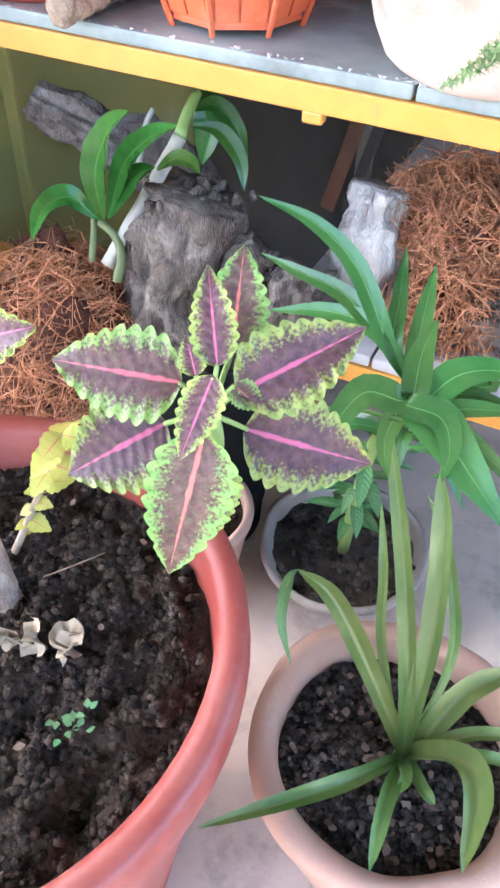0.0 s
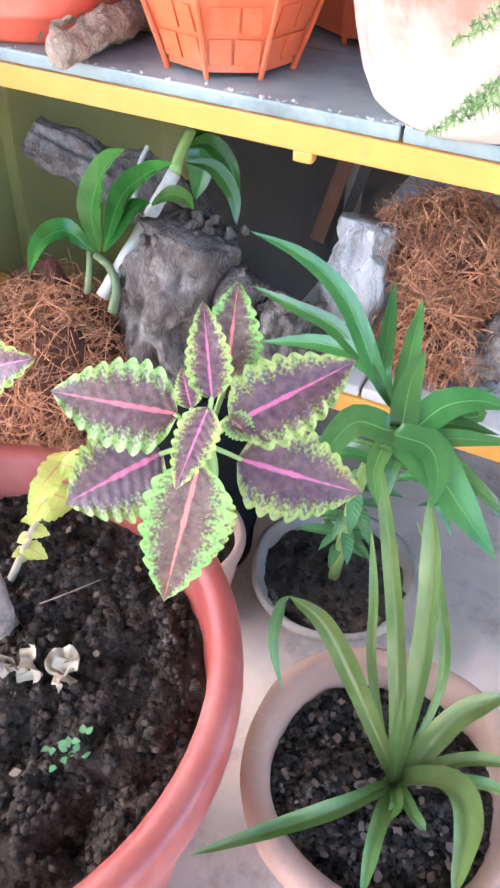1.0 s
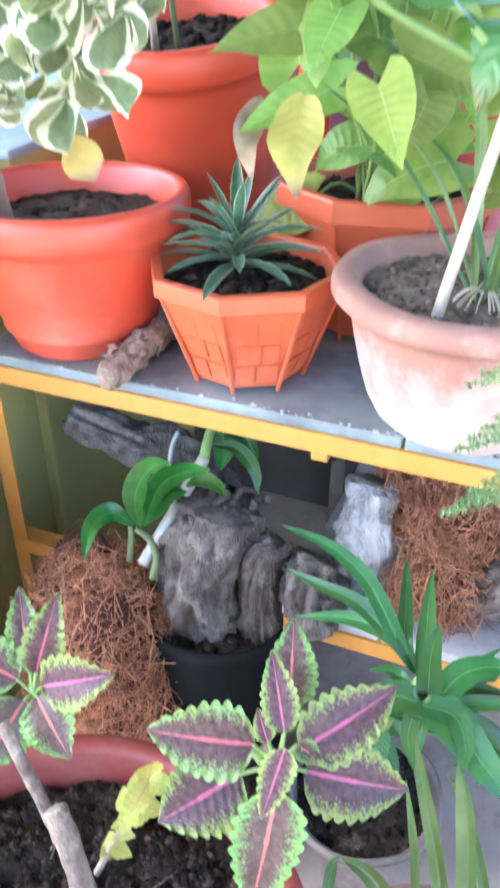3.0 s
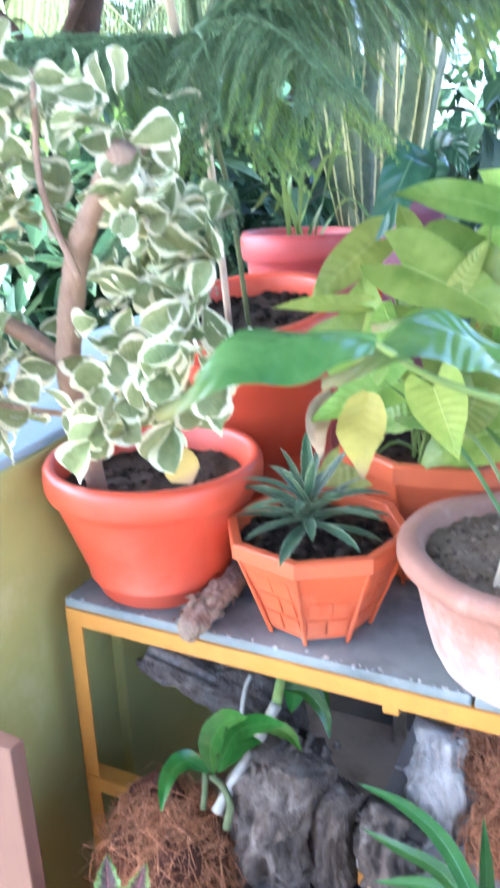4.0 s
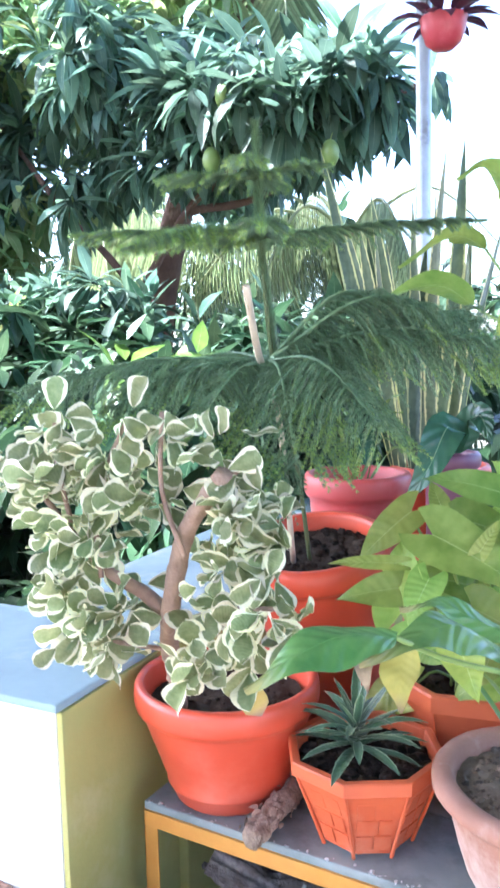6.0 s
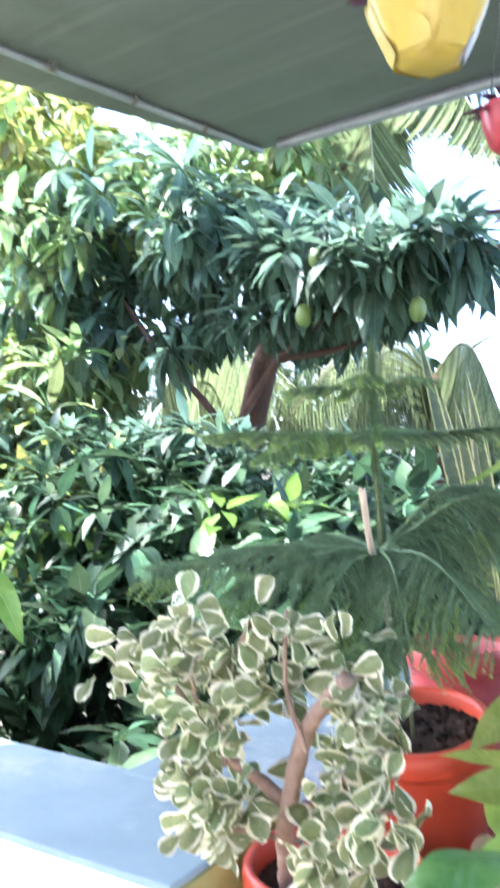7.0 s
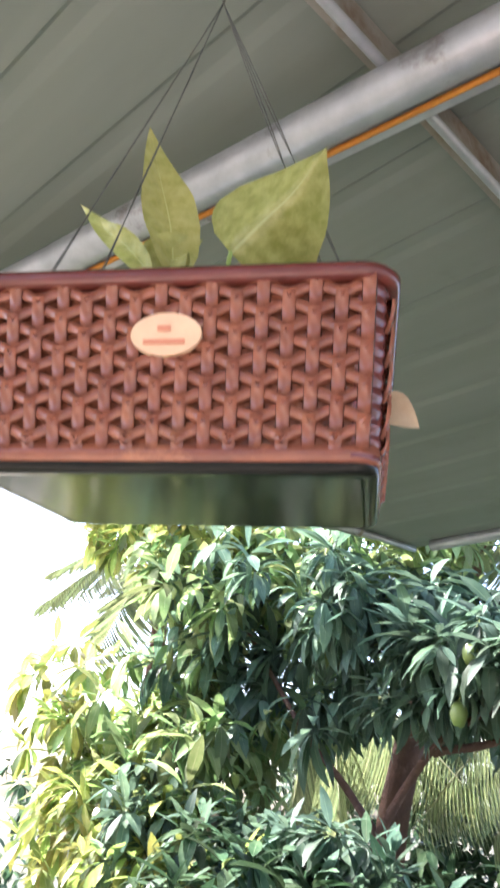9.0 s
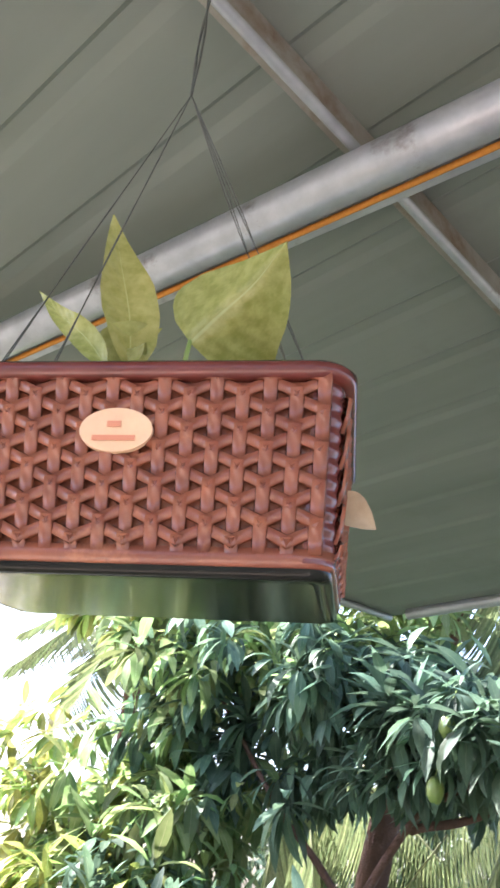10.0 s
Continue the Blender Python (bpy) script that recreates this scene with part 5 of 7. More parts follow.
orchid = thing("husk_orchid", (-0.455, 0.755, 0.0), "green orchid rooted in a shaggy brown coconut husk beside driftwood", "orchid")
husk_ball(orchid, (-0.435, 0.70, 0.225), 0.098, 0.085, 0.21, 4600, 2, 0.5)
part("pseudobulb", tube(Geo(), [(-0.377, 0.714, 0.497), (-0.357, 0.711, 0.488), (-0.343, 0.702, 0.471), (-0.343, 0.689, 0.445)], 0.0042, 0.0056, n=14, sides=12), PINESTEM, orchid)
part("pseudobulb", tube(Geo(), [(-0.387, 0.717, 0.497), (-0.383, 0.709, 0.482), (-0.381, 0.697, 0.455)], 0.0034, 0.0042, n=8, sides=10), PINESTEM, orchid)
part("old_cane", tube(Geo(), [(-0.362, 0.70, 0.455), (-0.331, 0.745, 0.528), (-0.31, 0.781, 0.582)], 0.008, 0.008, n=16, sides=12, rough=0.10, freq=60), ORCHIDCANE, orchid, "pale papery old cane")
part("old_cane", tube(Geo(), [(-0.31, 0.781, 0.582), (-0.316, 0.808, 0.596), (-0.318, 0.834, 0.61)], 0.007, 0.0055, n=8, sides=10), GREENSTEM, orchid)
part("old_cane", tube(Geo(), [(-0.355, 0.76, 0.53), (-0.365, 0.797, 0.573), (-0.362, 0.812, 0.591)], 0.0035, 0.003, n=8, sides=8, rough=0.1), ORCHIDCANE, orchid)
for ctrl, w in (
        (((-0.374, 0.717, 0.497), (-0.367, 0.702, 0.557), (-0.337, 0.69, 0.613), (-0.294, 0.667, 0.649)), 0.035), (((-0.369, 0.72, 0.500), (-0.343, 0.72, 0.566), (-0.301, 0.707, 0.608), (-0.254, 0.685, 0.638)), 0.030),
        (((-0.38, 0.716, 0.498), (-0.399, 0.697, 0.528), (-0.406, 0.661, 0.529), (-0.393, 0.619, 0.514)), 0.028), (((-0.369, 0.72, 0.500), (-0.35, 0.722, 0.534), (-0.326, 0.721, 0.560), (-0.299, 0.713, 0.577)), 0.028),
        (((-0.325, 0.753, 0.552), (-0.298, 0.747, 0.573), (-0.27, 0.733, 0.581), (-0.247, 0.712, 0.582)), 0.019), (((-0.32, 0.822, 0.594), (-0.3, 0.841, 0.597), (-0.274, 0.843, 0.576), (-0.257, 0.837, 0.545)), 0.023),
        (((-0.314, 0.814, 0.582), (-0.285, 0.825, 0.577), (-0.258, 0.821, 0.553), (-0.247, 0.81, 0.523)), 0.020), (((-0.32, 0.842, 0.604), (-0.308, 0.838, 0.570), (-0.311, 0.829, 0.532)), 0.032), (((-0.32, 0.825, 0.598), (-0.315, 0.849, 0.604), (-0.306, 0.865, 0.597)), 0.019)):
    strap(orchid, ctrl, w, L_ORCHID, LANCE, up=(0.2, -0.7, 0.7), n=18, cols=4, fold=0.30)


def driftwood(name, ctrl, r0, r1, material, label, seed, spikes=0, groove=0.36, rough=0.42):
    d = thing("driftwood", Vector(ctrl[0]), label, "driftwood", "driftwood pieces")
    g = tube(Geo(), ctrl, r0, r1, n=60, sides=60, rough=rough, freq=18, seed=seed, groove=groove)
    part("wood", g, material, d)
    rng = random.Random(seed)
    e = Vector(ctrl[-1])
    for _ in range(spikes):
        a = e + Vector((rng.gauss(0, r1 * 0.5), rng.gauss(0, r1 * 0.4), rng.uniform(-0.03, 0.0)))
        part("splinter", tube(Geo(), [a, a + Vector((rng.gauss(0, 0.006), rng.gauss(0, 0.006), rng.uniform(0.004, 0.013)))], rng.uniform(0.004, 0.009), 0.002, n=3, sides=6, rough=0.3), material, d)
    return d


driftwood("a", [(-0.30, 0.76, 0.335), (-0.31, 0.755, 0.36), (-0.312, 0.755, 0.42), (-0.295, 0.76, 0.48), (-0.285, 0.77, 0.53)], 0.056, 0.05, DRIFT, "chunky weathered grey driftwood stump with splintered top", 5, 60, 0.30, 0.26)
# Black pot added to fill what is only a dark gap under the stand.
bag = thing("dark_gap_pot", (-0.29, 0.775, 0), "added black pot standing in for the dark gap under the stand", "pot")
round_pot(bag, (-0.29, 0.775, 0), 0.112, 0.09, 0.355, DARKGAP, rim=0.02, lip=0.005)
soil_bed(bag, (-0.29, 0.775, 0.338), 0.098, SOIL, 120, 0.007, 47)
driftwood("b", [(-0.225, 0.765, 0.275), (-0.225, 0.765, 0.45), (-0.205, 0.775, 0.48)], 0.03, 0.018, DRIFT, "weathered grey driftwood fork", 9, 8)
driftwood("c", [(-0.36, 1.02, 0.0), (-0.38, 0.95, 0.36), (-0.41, 0.90, 0.48), (-0.46, 0.86, 0.52), (-0.55, 0.84, 0.56)], 0.045, 0.019, DRIFT, "slanting grey driftwood plank leaning at the back", 7, 10, 0.5)
driftwood("d", [(-0.10, 0.845, LZ - 0.01), (-0.102, 0.855, 0.45), (-0.112, 0.868, 0.50), (-0.111, 0.877, 0.532)], 0.034, 0.029, DRIFTPALE, "bleached silvery driftwood stub with a dark hollow", 3, 12, 0.34, 0.5)
driftwood("e", [(-0.14, 0.76, LZ - 0.02), (-0.16, 0.77, 0.43), (-0.15, 0.79, 0.46)], 0.035, 0.022, DRIFT, "dark grey driftwood lump", 13, 6)
driftwood("f", [(0.03, 0.83, LZ + 0.02), (0.065, 0.83, LZ + 0.04), (0.12, 0.86, LZ + 0.055)], 0.024, 0.03, DRIFT, "pale brown driftwood piece lying on the slab", 17, 0)
hb = thing("coconut_husk", (-0.02, 0.95, LZ), "shaggy reddish-brown coconut husk clump behind driftwood", "coconut husk")
husk_ball(hb, (-0.02, 0.93, 0.47), 0.085, 0.07, 0.062, 2600, 6)
hb2 = thing("coconut_husk", (-0.01, 0.84, LZ), "small broken coconut husk beside driftwood", "coconut husk")
husk_ball(hb2, (-0.005, 0.83, 0.43), 0.04, 0.035, 0.035, 600, 8)

# ---- things on the floor ----
PX, PY = -0.20, 0.25
big = thing("large_red_pot", (PX, PY, 0), "large dull red plastic tub of dark soil with a seedling", "potted plant")
round_pot(big, (PX, PY, 0), 0.218, 0.135, 0.46, BIGRED, rim=0.045, lip=0.010, wall=0.014)
soil_bed(big, (PX, PY, 0.415), 0.193, SOIL, 9500, 0.0032, 51, 0.01, 0.018)
for ctrl, r in ((((-0.255, 0.355, 0.41), (-0.275, 0.36, 0.47), (-0.31, 0.37, 0.55)), 0.011), (((-0.29, 0.30, 0.41), (-0.31, 0.31, 0.46)), 0.008), (((-0.186, 0.303, 0.412), (-0.203, 0.314, 0.452), (-0.235, 0.335, 0.52)), 0.020)):
    part("stump", tube(Geo(), ctrl, r * 0.6, r * 0.5, n=14, rough=0.25, freq=60), BARK, big, "cut brown woody stem")
stem = [(-0.215, 0.345, 0.42), (-0.195, 0.36, 0.475), (-0.165, 0.37, 0.55)]
part("stem", tube(Geo(), stem, 0.0035, 0.002, n=8), DRYLEAF, big)
SD = leaf_mesh("leaf", L_SEEDLING, 0.026, 0.019, OVATE, n=18, cols=2, bend=0.5, fold=0.2, teeth=5)
rng = random.Random(2)
for i in range(20):
    p = curve_points(stem, 20)[min(20, 4 + i)]
    a = i * 2.1 + rng.uniform(-0.5, 0.5)
    piece("leaf", SD, big, facing(p, (math.cos(a), math.sin(a), rng.uniform(-0.4, 0.5)), (rng.uniform(-0.6, 0.6), -0.5, 1), rng.uniform(0.5, 1.2) * (0.6 + 0.5 * i / 20)))
for x, y, a in ((-0.152, 0.275, 0.4), (-0.143, 0.284, 2.2), (-0.168, 0.272, 3.6), (-0.118, 0.288, 5.0)):
    d, e = Vector((math.cos(a), math.sin(a), 0)) * 0.011, Vector((0, 0, 1))
    c = Vector((x, y, 0.43))
    part("dry_calyx", ribbon(Geo(), [c - d, c - d * 0.8 + e * 0.010, c + e * 0.004, c + d * 0.9 + e * 0.011, c + d * 1.2], 0.019, OVATE, up=(d.y, -d.x, 0.01), n=14, cols=3, fold=0.6, wave=0.003), DRYLEAF, big, "crumpled pale seed husk")
for k, (x, y) in enumerate(((-0.124, 0.294),)):
    g = Geo()
    lathe(g, [(0.002, 0.0), (0.007, 0.002), (0.011, 0.006), (0.0125, 0.010), (0.0115, 0.011), (0.008, 0.006), (0.003, 0.003)], (x, y, 0.427), 28, 0.14, seed=k * 3.1)
    part("dry_calyx", g, DRYLEAF, big, "dry pale seed husk")
for i in range(9):
    a = rng.uniform(0, 6.3)
    x, y = PX + rng.uniform(-0.12, 0.16), PY + rng.uniform(-0.15, 0.12)
    part("dry_twig", tube(Geo(), [(x, y, 0.43), (x + 0.02 * math.cos(a), y + 0.02 * math.sin(a), 0.437), (x + 0.05 * math.cos(a + 0.3), y + 0.05 * math.sin(a + 0.3), 0.43)], 0.0007, 0.0004, n=5, sides=4), TWIG, big)
WD = leaf_mesh("leaf", L_SOFT, 0.0065, 0.005, OVATE, n=4, cols=1, bend=0.4)
for i in range(16):
    a = i * 2.4
    piece("leaf", WD, big, facing((-0.082 + 0.011 * math.cos(a * 1.7) * (i % 4) / 3, 0.242 + 0.012 * math.sin(a) * (i % 3) / 2, 0.43 + 0.001 * i), (math.cos(a), math.sin(a), 0.4)))

# coleus plants
BROAD = shape_of(0, 0.10, 0.04, 0.5, 0.12, 0.85, 0.28, 1, 0.48, 0.95, 0.7, 0.68, 0.88, 0.33, 0.95, 0.14, 1, 0.01)
CM = {k: leaf_mesh("leaf", L_COLEUS, L, W, BROAD, n=80, cols=5, bend=b, fold=0.16, wave=0.003, teeth=9, tooth=0.105) for k, L, W, b in (("a", 0.105, 0.060, 0.35), ("b", 0.085, 0.034, 0.25), ("c", 0.12, 0.058, 0.5))}


def coleus(loc, pot_r, pot_h, centre, leaves, label, mt):
    t = thing("coleus_plant", loc, label, "potted plant", "coleus plants")
    round_pot(t, loc, pot_r, pot_r * 0.7, pot_h, mt, rim=0.02, lip=0.005)
    soil_bed(t, (loc[0], loc[1], pot_h - 0.02), pot_r * 0.86, SOIL, 50, 0.006, 61)
    c = Vector(centre)
    b = Vector((loc[0], loc[1], pot_h - 0.02))
    part("stem", tube(Geo(), [b, b.lerp(c, 0.5) + Vector((-0.01, 0.03, 0.0)), c - Vector((0, -0.01, 0.05)), c], 0.006, 0.004, n=16), GREENSTEM, t)
    for kind, foot, tip, width, up in leaves:
        st, way = Vector(foot), Vector(tip) - Vector(foot)
        part("stalk", tube(Geo(), [c - Vector((0, 0, 0.012)), c.lerp(st, 0.6) - Vector((0, 0, 0.004)), st + way * 0.02], 0.0022, 0.0017, n=5, sides=6), GREENSTEM, t)
        L, W = {"a": (0.105, 0.060), "b": (0.085, 0.034), "c": (0.12, 0.058)}[kind]
        k = way.length / L
        piece("leaf", CM[kind], t, facing(st, way + Vector((0, 0, 0.10 * way.length)), up, k) @ Matrix.Diagonal((1.22 * width / (W * k), 1, 1, 1)))
    return t


OUTWARD = (0.35, -0.75, 0.6)
coleus((-0.245, 0.665, 0), 0.085, 0.15, (-0.063, 0.396, 0.603), (
    ("a", (-0.081, 0.393, 0.612), (-0.159, 0.359, 0.616), 0.047, OUTWARD), ("a", (-0.091, 0.388, 0.578), (-0.139, 0.338, 0.544), 0.054, (0.15, -0.8, 0.6)), ("c", (-0.056, 0.376, 0.593), (-0.05, 0.315, 0.514), 0.044, OUTWARD), ("a", (-0.047, 0.415, 0.570), (0.038, 0.436, 0.546), 0.052, OUTWARD),
    ("a", (-0.048, 0.405, 0.608), (0.018, 0.460, 0.639), 0.044, OUTWARD), ("b", (-0.069, 0.438, 0.610), (-0.081, 0.477, 0.667), 0.034, (0.3, -0.8, 0.5)), ("b", (-0.060, 0.401, 0.627), (-0.083, 0.430, 0.676), 0.023, (0.4, -0.8, 0.4)), ("b", (-0.053, 0.383, 0.635), (-0.056, 0.348, 0.593), 0.021, OUTWARD),
    ("b", (-0.061, 0.401, 0.543), (-0.050, 0.371, 0.499), 0.031, (0.6, -0.7, 0.4)), ("b", (-0.051, 0.406, 0.612), (-0.031, 0.404, 0.600), 0.015, OUTWARD), ("b", (-0.070, 0.392, 0.622), (-0.083, 0.402, 0.642), 0.013, OUTWARD)),
    "coleus with purple leaves, pink midribs and scalloped green edges", CLAYPALE)
C2 = Vector((-0.322, 0.425, 0.535))
coleus((-0.40, 0.50, 0), 0.06, 0.15, C2, tuple(
    (kd, C2.lerp(Vector(tp), 0.15)[:], tp, wd, up) for kd, tp, wd, up in (
        ("a", (-0.236, 0.428, 0.572), 0.042, OUTWARD), ("b", (-0.295, 0.45, 0.635), 0.032, (0.3, -0.9, 0.1)), ("a", (-0.405, 0.40, 0.585), 0.045, OUTWARD), ("a", (-0.262, 0.385, 0.505), 0.042, OUTWARD), ("b", (-0.35, 0.46, 0.62), 0.03, OUTWARD), ("a", (-0.345, 0.36, 0.47), 0.045, OUTWARD))),
    "second coleus with purple leaves and pale green edges", CLAYPALE)

# strap-leaved lily in a terracotta pot
SPX, SPY = 0.105, 0.45
lily = thing("spider_lily", (SPX, SPY, 0), "spider lily with long arching strap leaves in a pale terracotta pot", "potted plant")
p = [(0.001, 0), (0.09, 0), (0.095, 0.005), (0.118, 0.10), (0.126, 0.16), (0.136, 0.165), (0.142, 0.175), (0.142, 0.192), (0.136, 0.2), (0.124, 0.2), (0.116, 0.194), (0.112, 0.17), (0.1, 0.1)]
part("pot", lathe(Geo(), p, (SPX, SPY, 0), 72, 0.05, seed=8), CLAYPALE, lily)
soil_bed(lily, (SPX, SPY, 0.165), 0.113, SOILCHIP, 4200, 0.0036, 71, 0.0, 0.010)
rng = random.Random(77)
for bed, (cx, cy, cz), r, count, size in ((lily, (SPX, SPY, 0.168), 0.100, 190, 0.0046), (big, (PX, PY, 0.424), 0.165, 24, 0.0036)):
    g = Geo()
    for _ in range(count):
        k, a = math.sqrt(rng.random()) * r, rng.uniform(0, 6.3)
        lump(g, (cx + k * math.cos(a), cy + k * math.sin(a), cz + rng.uniform(0.0, 0.006)), size * rng.uniform(0.5, 1.3), rng, 0.12)
    tagged(part("chip", g, CHIP, bed, "pale flat husk chips", smooth=False), kind="stuff")
SB = Vector((0.115, 0.452, 0.175))
for ctrl, w, up in (
        (((0.051, 0.481, 0.269), (0.009, 0.494, 0.320), (-0.026, 0.491, 0.344)), 0.026, (0.3, -0.6, 0.8)), (((0.09, 0.494, 0.275), (0.052, 0.542, 0.376), (-0.001, 0.595, 0.488)), 0.021, (0.2, -1, 0.2)), (((0.105, 0.509, 0.302), (0.086, 0.55, 0.394), (0.065, 0.569, 0.450)), 0.027, (-0.2, -1, 0.2)),
        (((0.125, 0.516, 0.278), (0.089, 0.569, 0.359), (0.057, 0.592, 0.392)), 0.013, (0.4, -1, 0.2)), (((0.061, 0.515, 0.253), (0.04, 0.556, 0.311), (0.016, 0.592, 0.363)), 0.013, (0, -1, 0.3)), (((0.148, 0.504, 0.239), (0.189, 0.545, 0.259)), 0.030, (0, -0.4, 1)),
        (((0.165, 0.475, 0.226), (0.219, 0.493, 0.236)), 0.018, (0, -0.2, 1)), (((0.171, 0.457, 0.222), (0.225, 0.469, 0.225)), 0.018, (0, 0.1, 1)), (((0.162, 0.441, 0.235), (0.186, 0.412, 0.240), (0.191, 0.357, 0.223)), 0.034, (-0.2, 0.1, 1)),
        (((0.081, 0.385, 0.225), (0.034, 0.34, 0.222), (-0.024, 0.293, 0.21)), 0.021, (0, -0.2, 1)), (((0.116, 0.381, 0.220), (0.122, 0.328, 0.21)), 0.019, (0, 0.2, 1)), (((0.14, 0.418, 0.207), (0.156, 0.409, 0.205)), 0.015, (0, -0.3, 1)), (((0.124, 0.419, 0.207), (0.121, 0.403, 0.205)), 0.015, (0, -0.3, 1))):
    strap(lily, [SB + Vector((rng.uniform(-0.008, 0.008), rng.uniform(-0.006, 0.006), 0)), *ctrl], w * 0.84, L_STRAP, up=up, n=26, cols=4, fold=0.85, wave=0.0012)
strap(lily, [(-0.026, 0.491, 0.344), (-0.031, 0.484, 0.332), (-0.029, 0.467, 0.294), (-0.008, 0.45, 0.252)], 0.012, L_SOFT, LANCE, n=12)
g = tube(Geo(), [SB + Vector((0, 0, -0.02)), SB + Vector((0, 0, 0.008))], 0.013, 0.009, n=3, sides=12)
part("bulb", g, GREENSTEM, lily)

# corn plant behind it
DX, DY = -0.055, 0.755
corn = thing("corn_plant", (DX, DY, 0), "young corn plant with broad strap leaves in a grey weathered pot", "potted plant")
round_pot(corn, (DX, DY, 0), 0.118, 0.06, 0.085, GREYPOT, rim=0.012, lip=0.004, wob=0.04)
soil_bed(corn, (DX, DY, 0.066), 0.104, SOILCHIP, 260, 0.005, 81)
CC = Vector((0.012, 0.63, 0.475))
part("stem", tube(Geo(), [(DX, DY, 0.065), (-0.03, 0.70, 0.3), CC], 0.008, 0.007, n=10), GREENSTEM, corn)
for ctrl, w in (
        (((-0.014, 0.636, 0.506), (-0.062, 0.666, 0.556), (-0.111, 0.677, 0.582), (-0.167, 0.676, 0.595)), 0.020), (((-0.019, 0.637, 0.508), (-0.066, 0.655, 0.532), (-0.112, 0.66, 0.539), (-0.158, 0.665, 0.545)), 0.018), (((-0.026, 0.64, 0.514), (-0.075, 0.646, 0.517), (-0.134, 0.637, 0.505)), 0.020),
        (((-0.011, 0.639, 0.509), (-0.021, 0.675, 0.532), (-0.033, 0.716, 0.562)), 0.018), (((0.012, 0.632, 0.494), (0.003, 0.678, 0.522), (-0.004, 0.723, 0.547)), 0.021), (((0.023, 0.602, 0.487), (0.017, 0.633, 0.511), (0.019, 0.662, 0.531)), 0.026)):
    strap(corn, [CC, *ctrl], w, L_PALM, LANCE, up=(0.15, -0.7, 0.7), n=20, cols=3, fold=0.3)
for ctrl, w in (
        (((0.030, 0.595, 0.484), (0.055, 0.583, 0.478), (0.092, 0.563, 0.456), (0.135, 0.548, 0.424)), 0.044),
        (((0.029, 0.60, 0.482), (0.05, 0.628, 0.501), (0.077, 0.646, 0.506), (0.107, 0.656, 0.500)), 0.031), (((0.034, 0.597, 0.478), (0.071, 0.611, 0.486), (0.123, 0.625, 0.490)), 0.021), (((0.057, 0.598, 0.474), (0.09, 0.587, 0.467), (0.131, 0.571, 0.453)), 0.020),
        (((0.018, 0.59, 0.489), (-0.012, 0.58, 0.495), (-0.025, 0.557, 0.481), (-0.025, 0.535, 0.463)), 0.031), (((0.018, 0.589, 0.488), (0.052, 0.587, 0.487), (0.068, 0.57, 0.473), (0.071, 0.547, 0.455)), 0.027), (((0.015, 0.593, 0.478), (0.014, 0.566, 0.460), (0.028, 0.542, 0.443)), 0.019),
        (((0.079, 0.659, 0.479), (0.063, 0.669, 0.479), (0.086, 0.696, 0.491)), 0.014), (((0.02, 0.613, 0.469), (0.059, 0.632, 0.483), (0.103, 0.64, 0.481)), 0.020), (((0.035, 0.584, 0.478), (-0.018, 0.585, 0.468), (-0.072, 0.582, 0.453)), 0.005), (((0.044, 0.608, 0.456), (0.079, 0.589, 0.439), (0.057, 0.567, 0.435)), 0.013)):
    strap(corn, [CC, *ctrl], w, L_PALM, LANCE, up=(0.1, -0.5, 0.9), n=20, cols=3, fold=0.25)
for i in range(12):
    a = i * 2.4 + 0.5
    st = CC + Vector((0.01, 0.0, -0.08 + 0.004 * i))
    ln = rng.uniform(0.08, 0.14)
    e = st + Vector((math.cos(a) * ln, math.sin(a) * ln * 0.6 + 0.02, rng.uniform(-0.06, 0.03)))
    strap(corn, [st, st.lerp(e, 0.5) + Vector((0, 0, 0.03)), e], rng.uniform(0.012, 0.02), L_PALM, LANCE, up=(0.1, -0.5, 0.9), n=14, cols=3, fold=0.3)
SM = leaf_mesh("leaf", L_SOFT, 0.055, 0.016, LANCE, n=8, cols=2, bend=0.7, fold=0.3)
for i in range(30):
    a = i * 2.4
    z = 0.13 + 0.22 * (i / 30)
    p = Vector((DX + 0.03 * (i / 30), DY - 0.06 * (i / 30), z))
    piece("leaf", SM, corn, facing(p, (math.cos(a), math.sin(a), rng.uniform(-0.3, 0.5)), (0, 0, 1), rng.uniform(0.7, 1.2)))
dry = thing("dry_leaf", (-0.136, 0.713, 0), "curled dry leaf lying on the cement floor", "leaf")
part("leaf", ribbon(Geo(), [(-0.15, 0.72, 0.004), (-0.135, 0.71, 0.016), (-0.118, 0.70, 0.005)], 0.026, OVATE, fold=0.5), DRYLEAF, dry)

# brown board against the parapet
board = thing("wooden_board", (-0.63, 0.56, 0), "brown wooden board standing against the olive wall", "board")
g = Geo()
box(g, (-0.70, -0.012, 0), (0.085, 0.012, 0.585), 0.003, pose(-0.655, 0.585, 0, 0, 0, -3))
part("board", g, BROWNWOOD, board, smooth=False)

# ---- hanging baskets ----
BKZ0, BKZ1 = 2.106, 2.268
bk_o, bk_x = Vector((-0.272, -0.150, 0)), Vector((0.80, 0.60, 0)).normalized()
bk_y = Vector((-bk_x.y, bk_x.x, 0))
BW, BD = 0.172, 0.277
basket = thing("hanging_basket", (bk_o + bk_y * 0.075 + Vector((0, 0, BKZ0))), "brown woven-pattern plastic basket with pothos hanging on dark wires", "hanging basket")


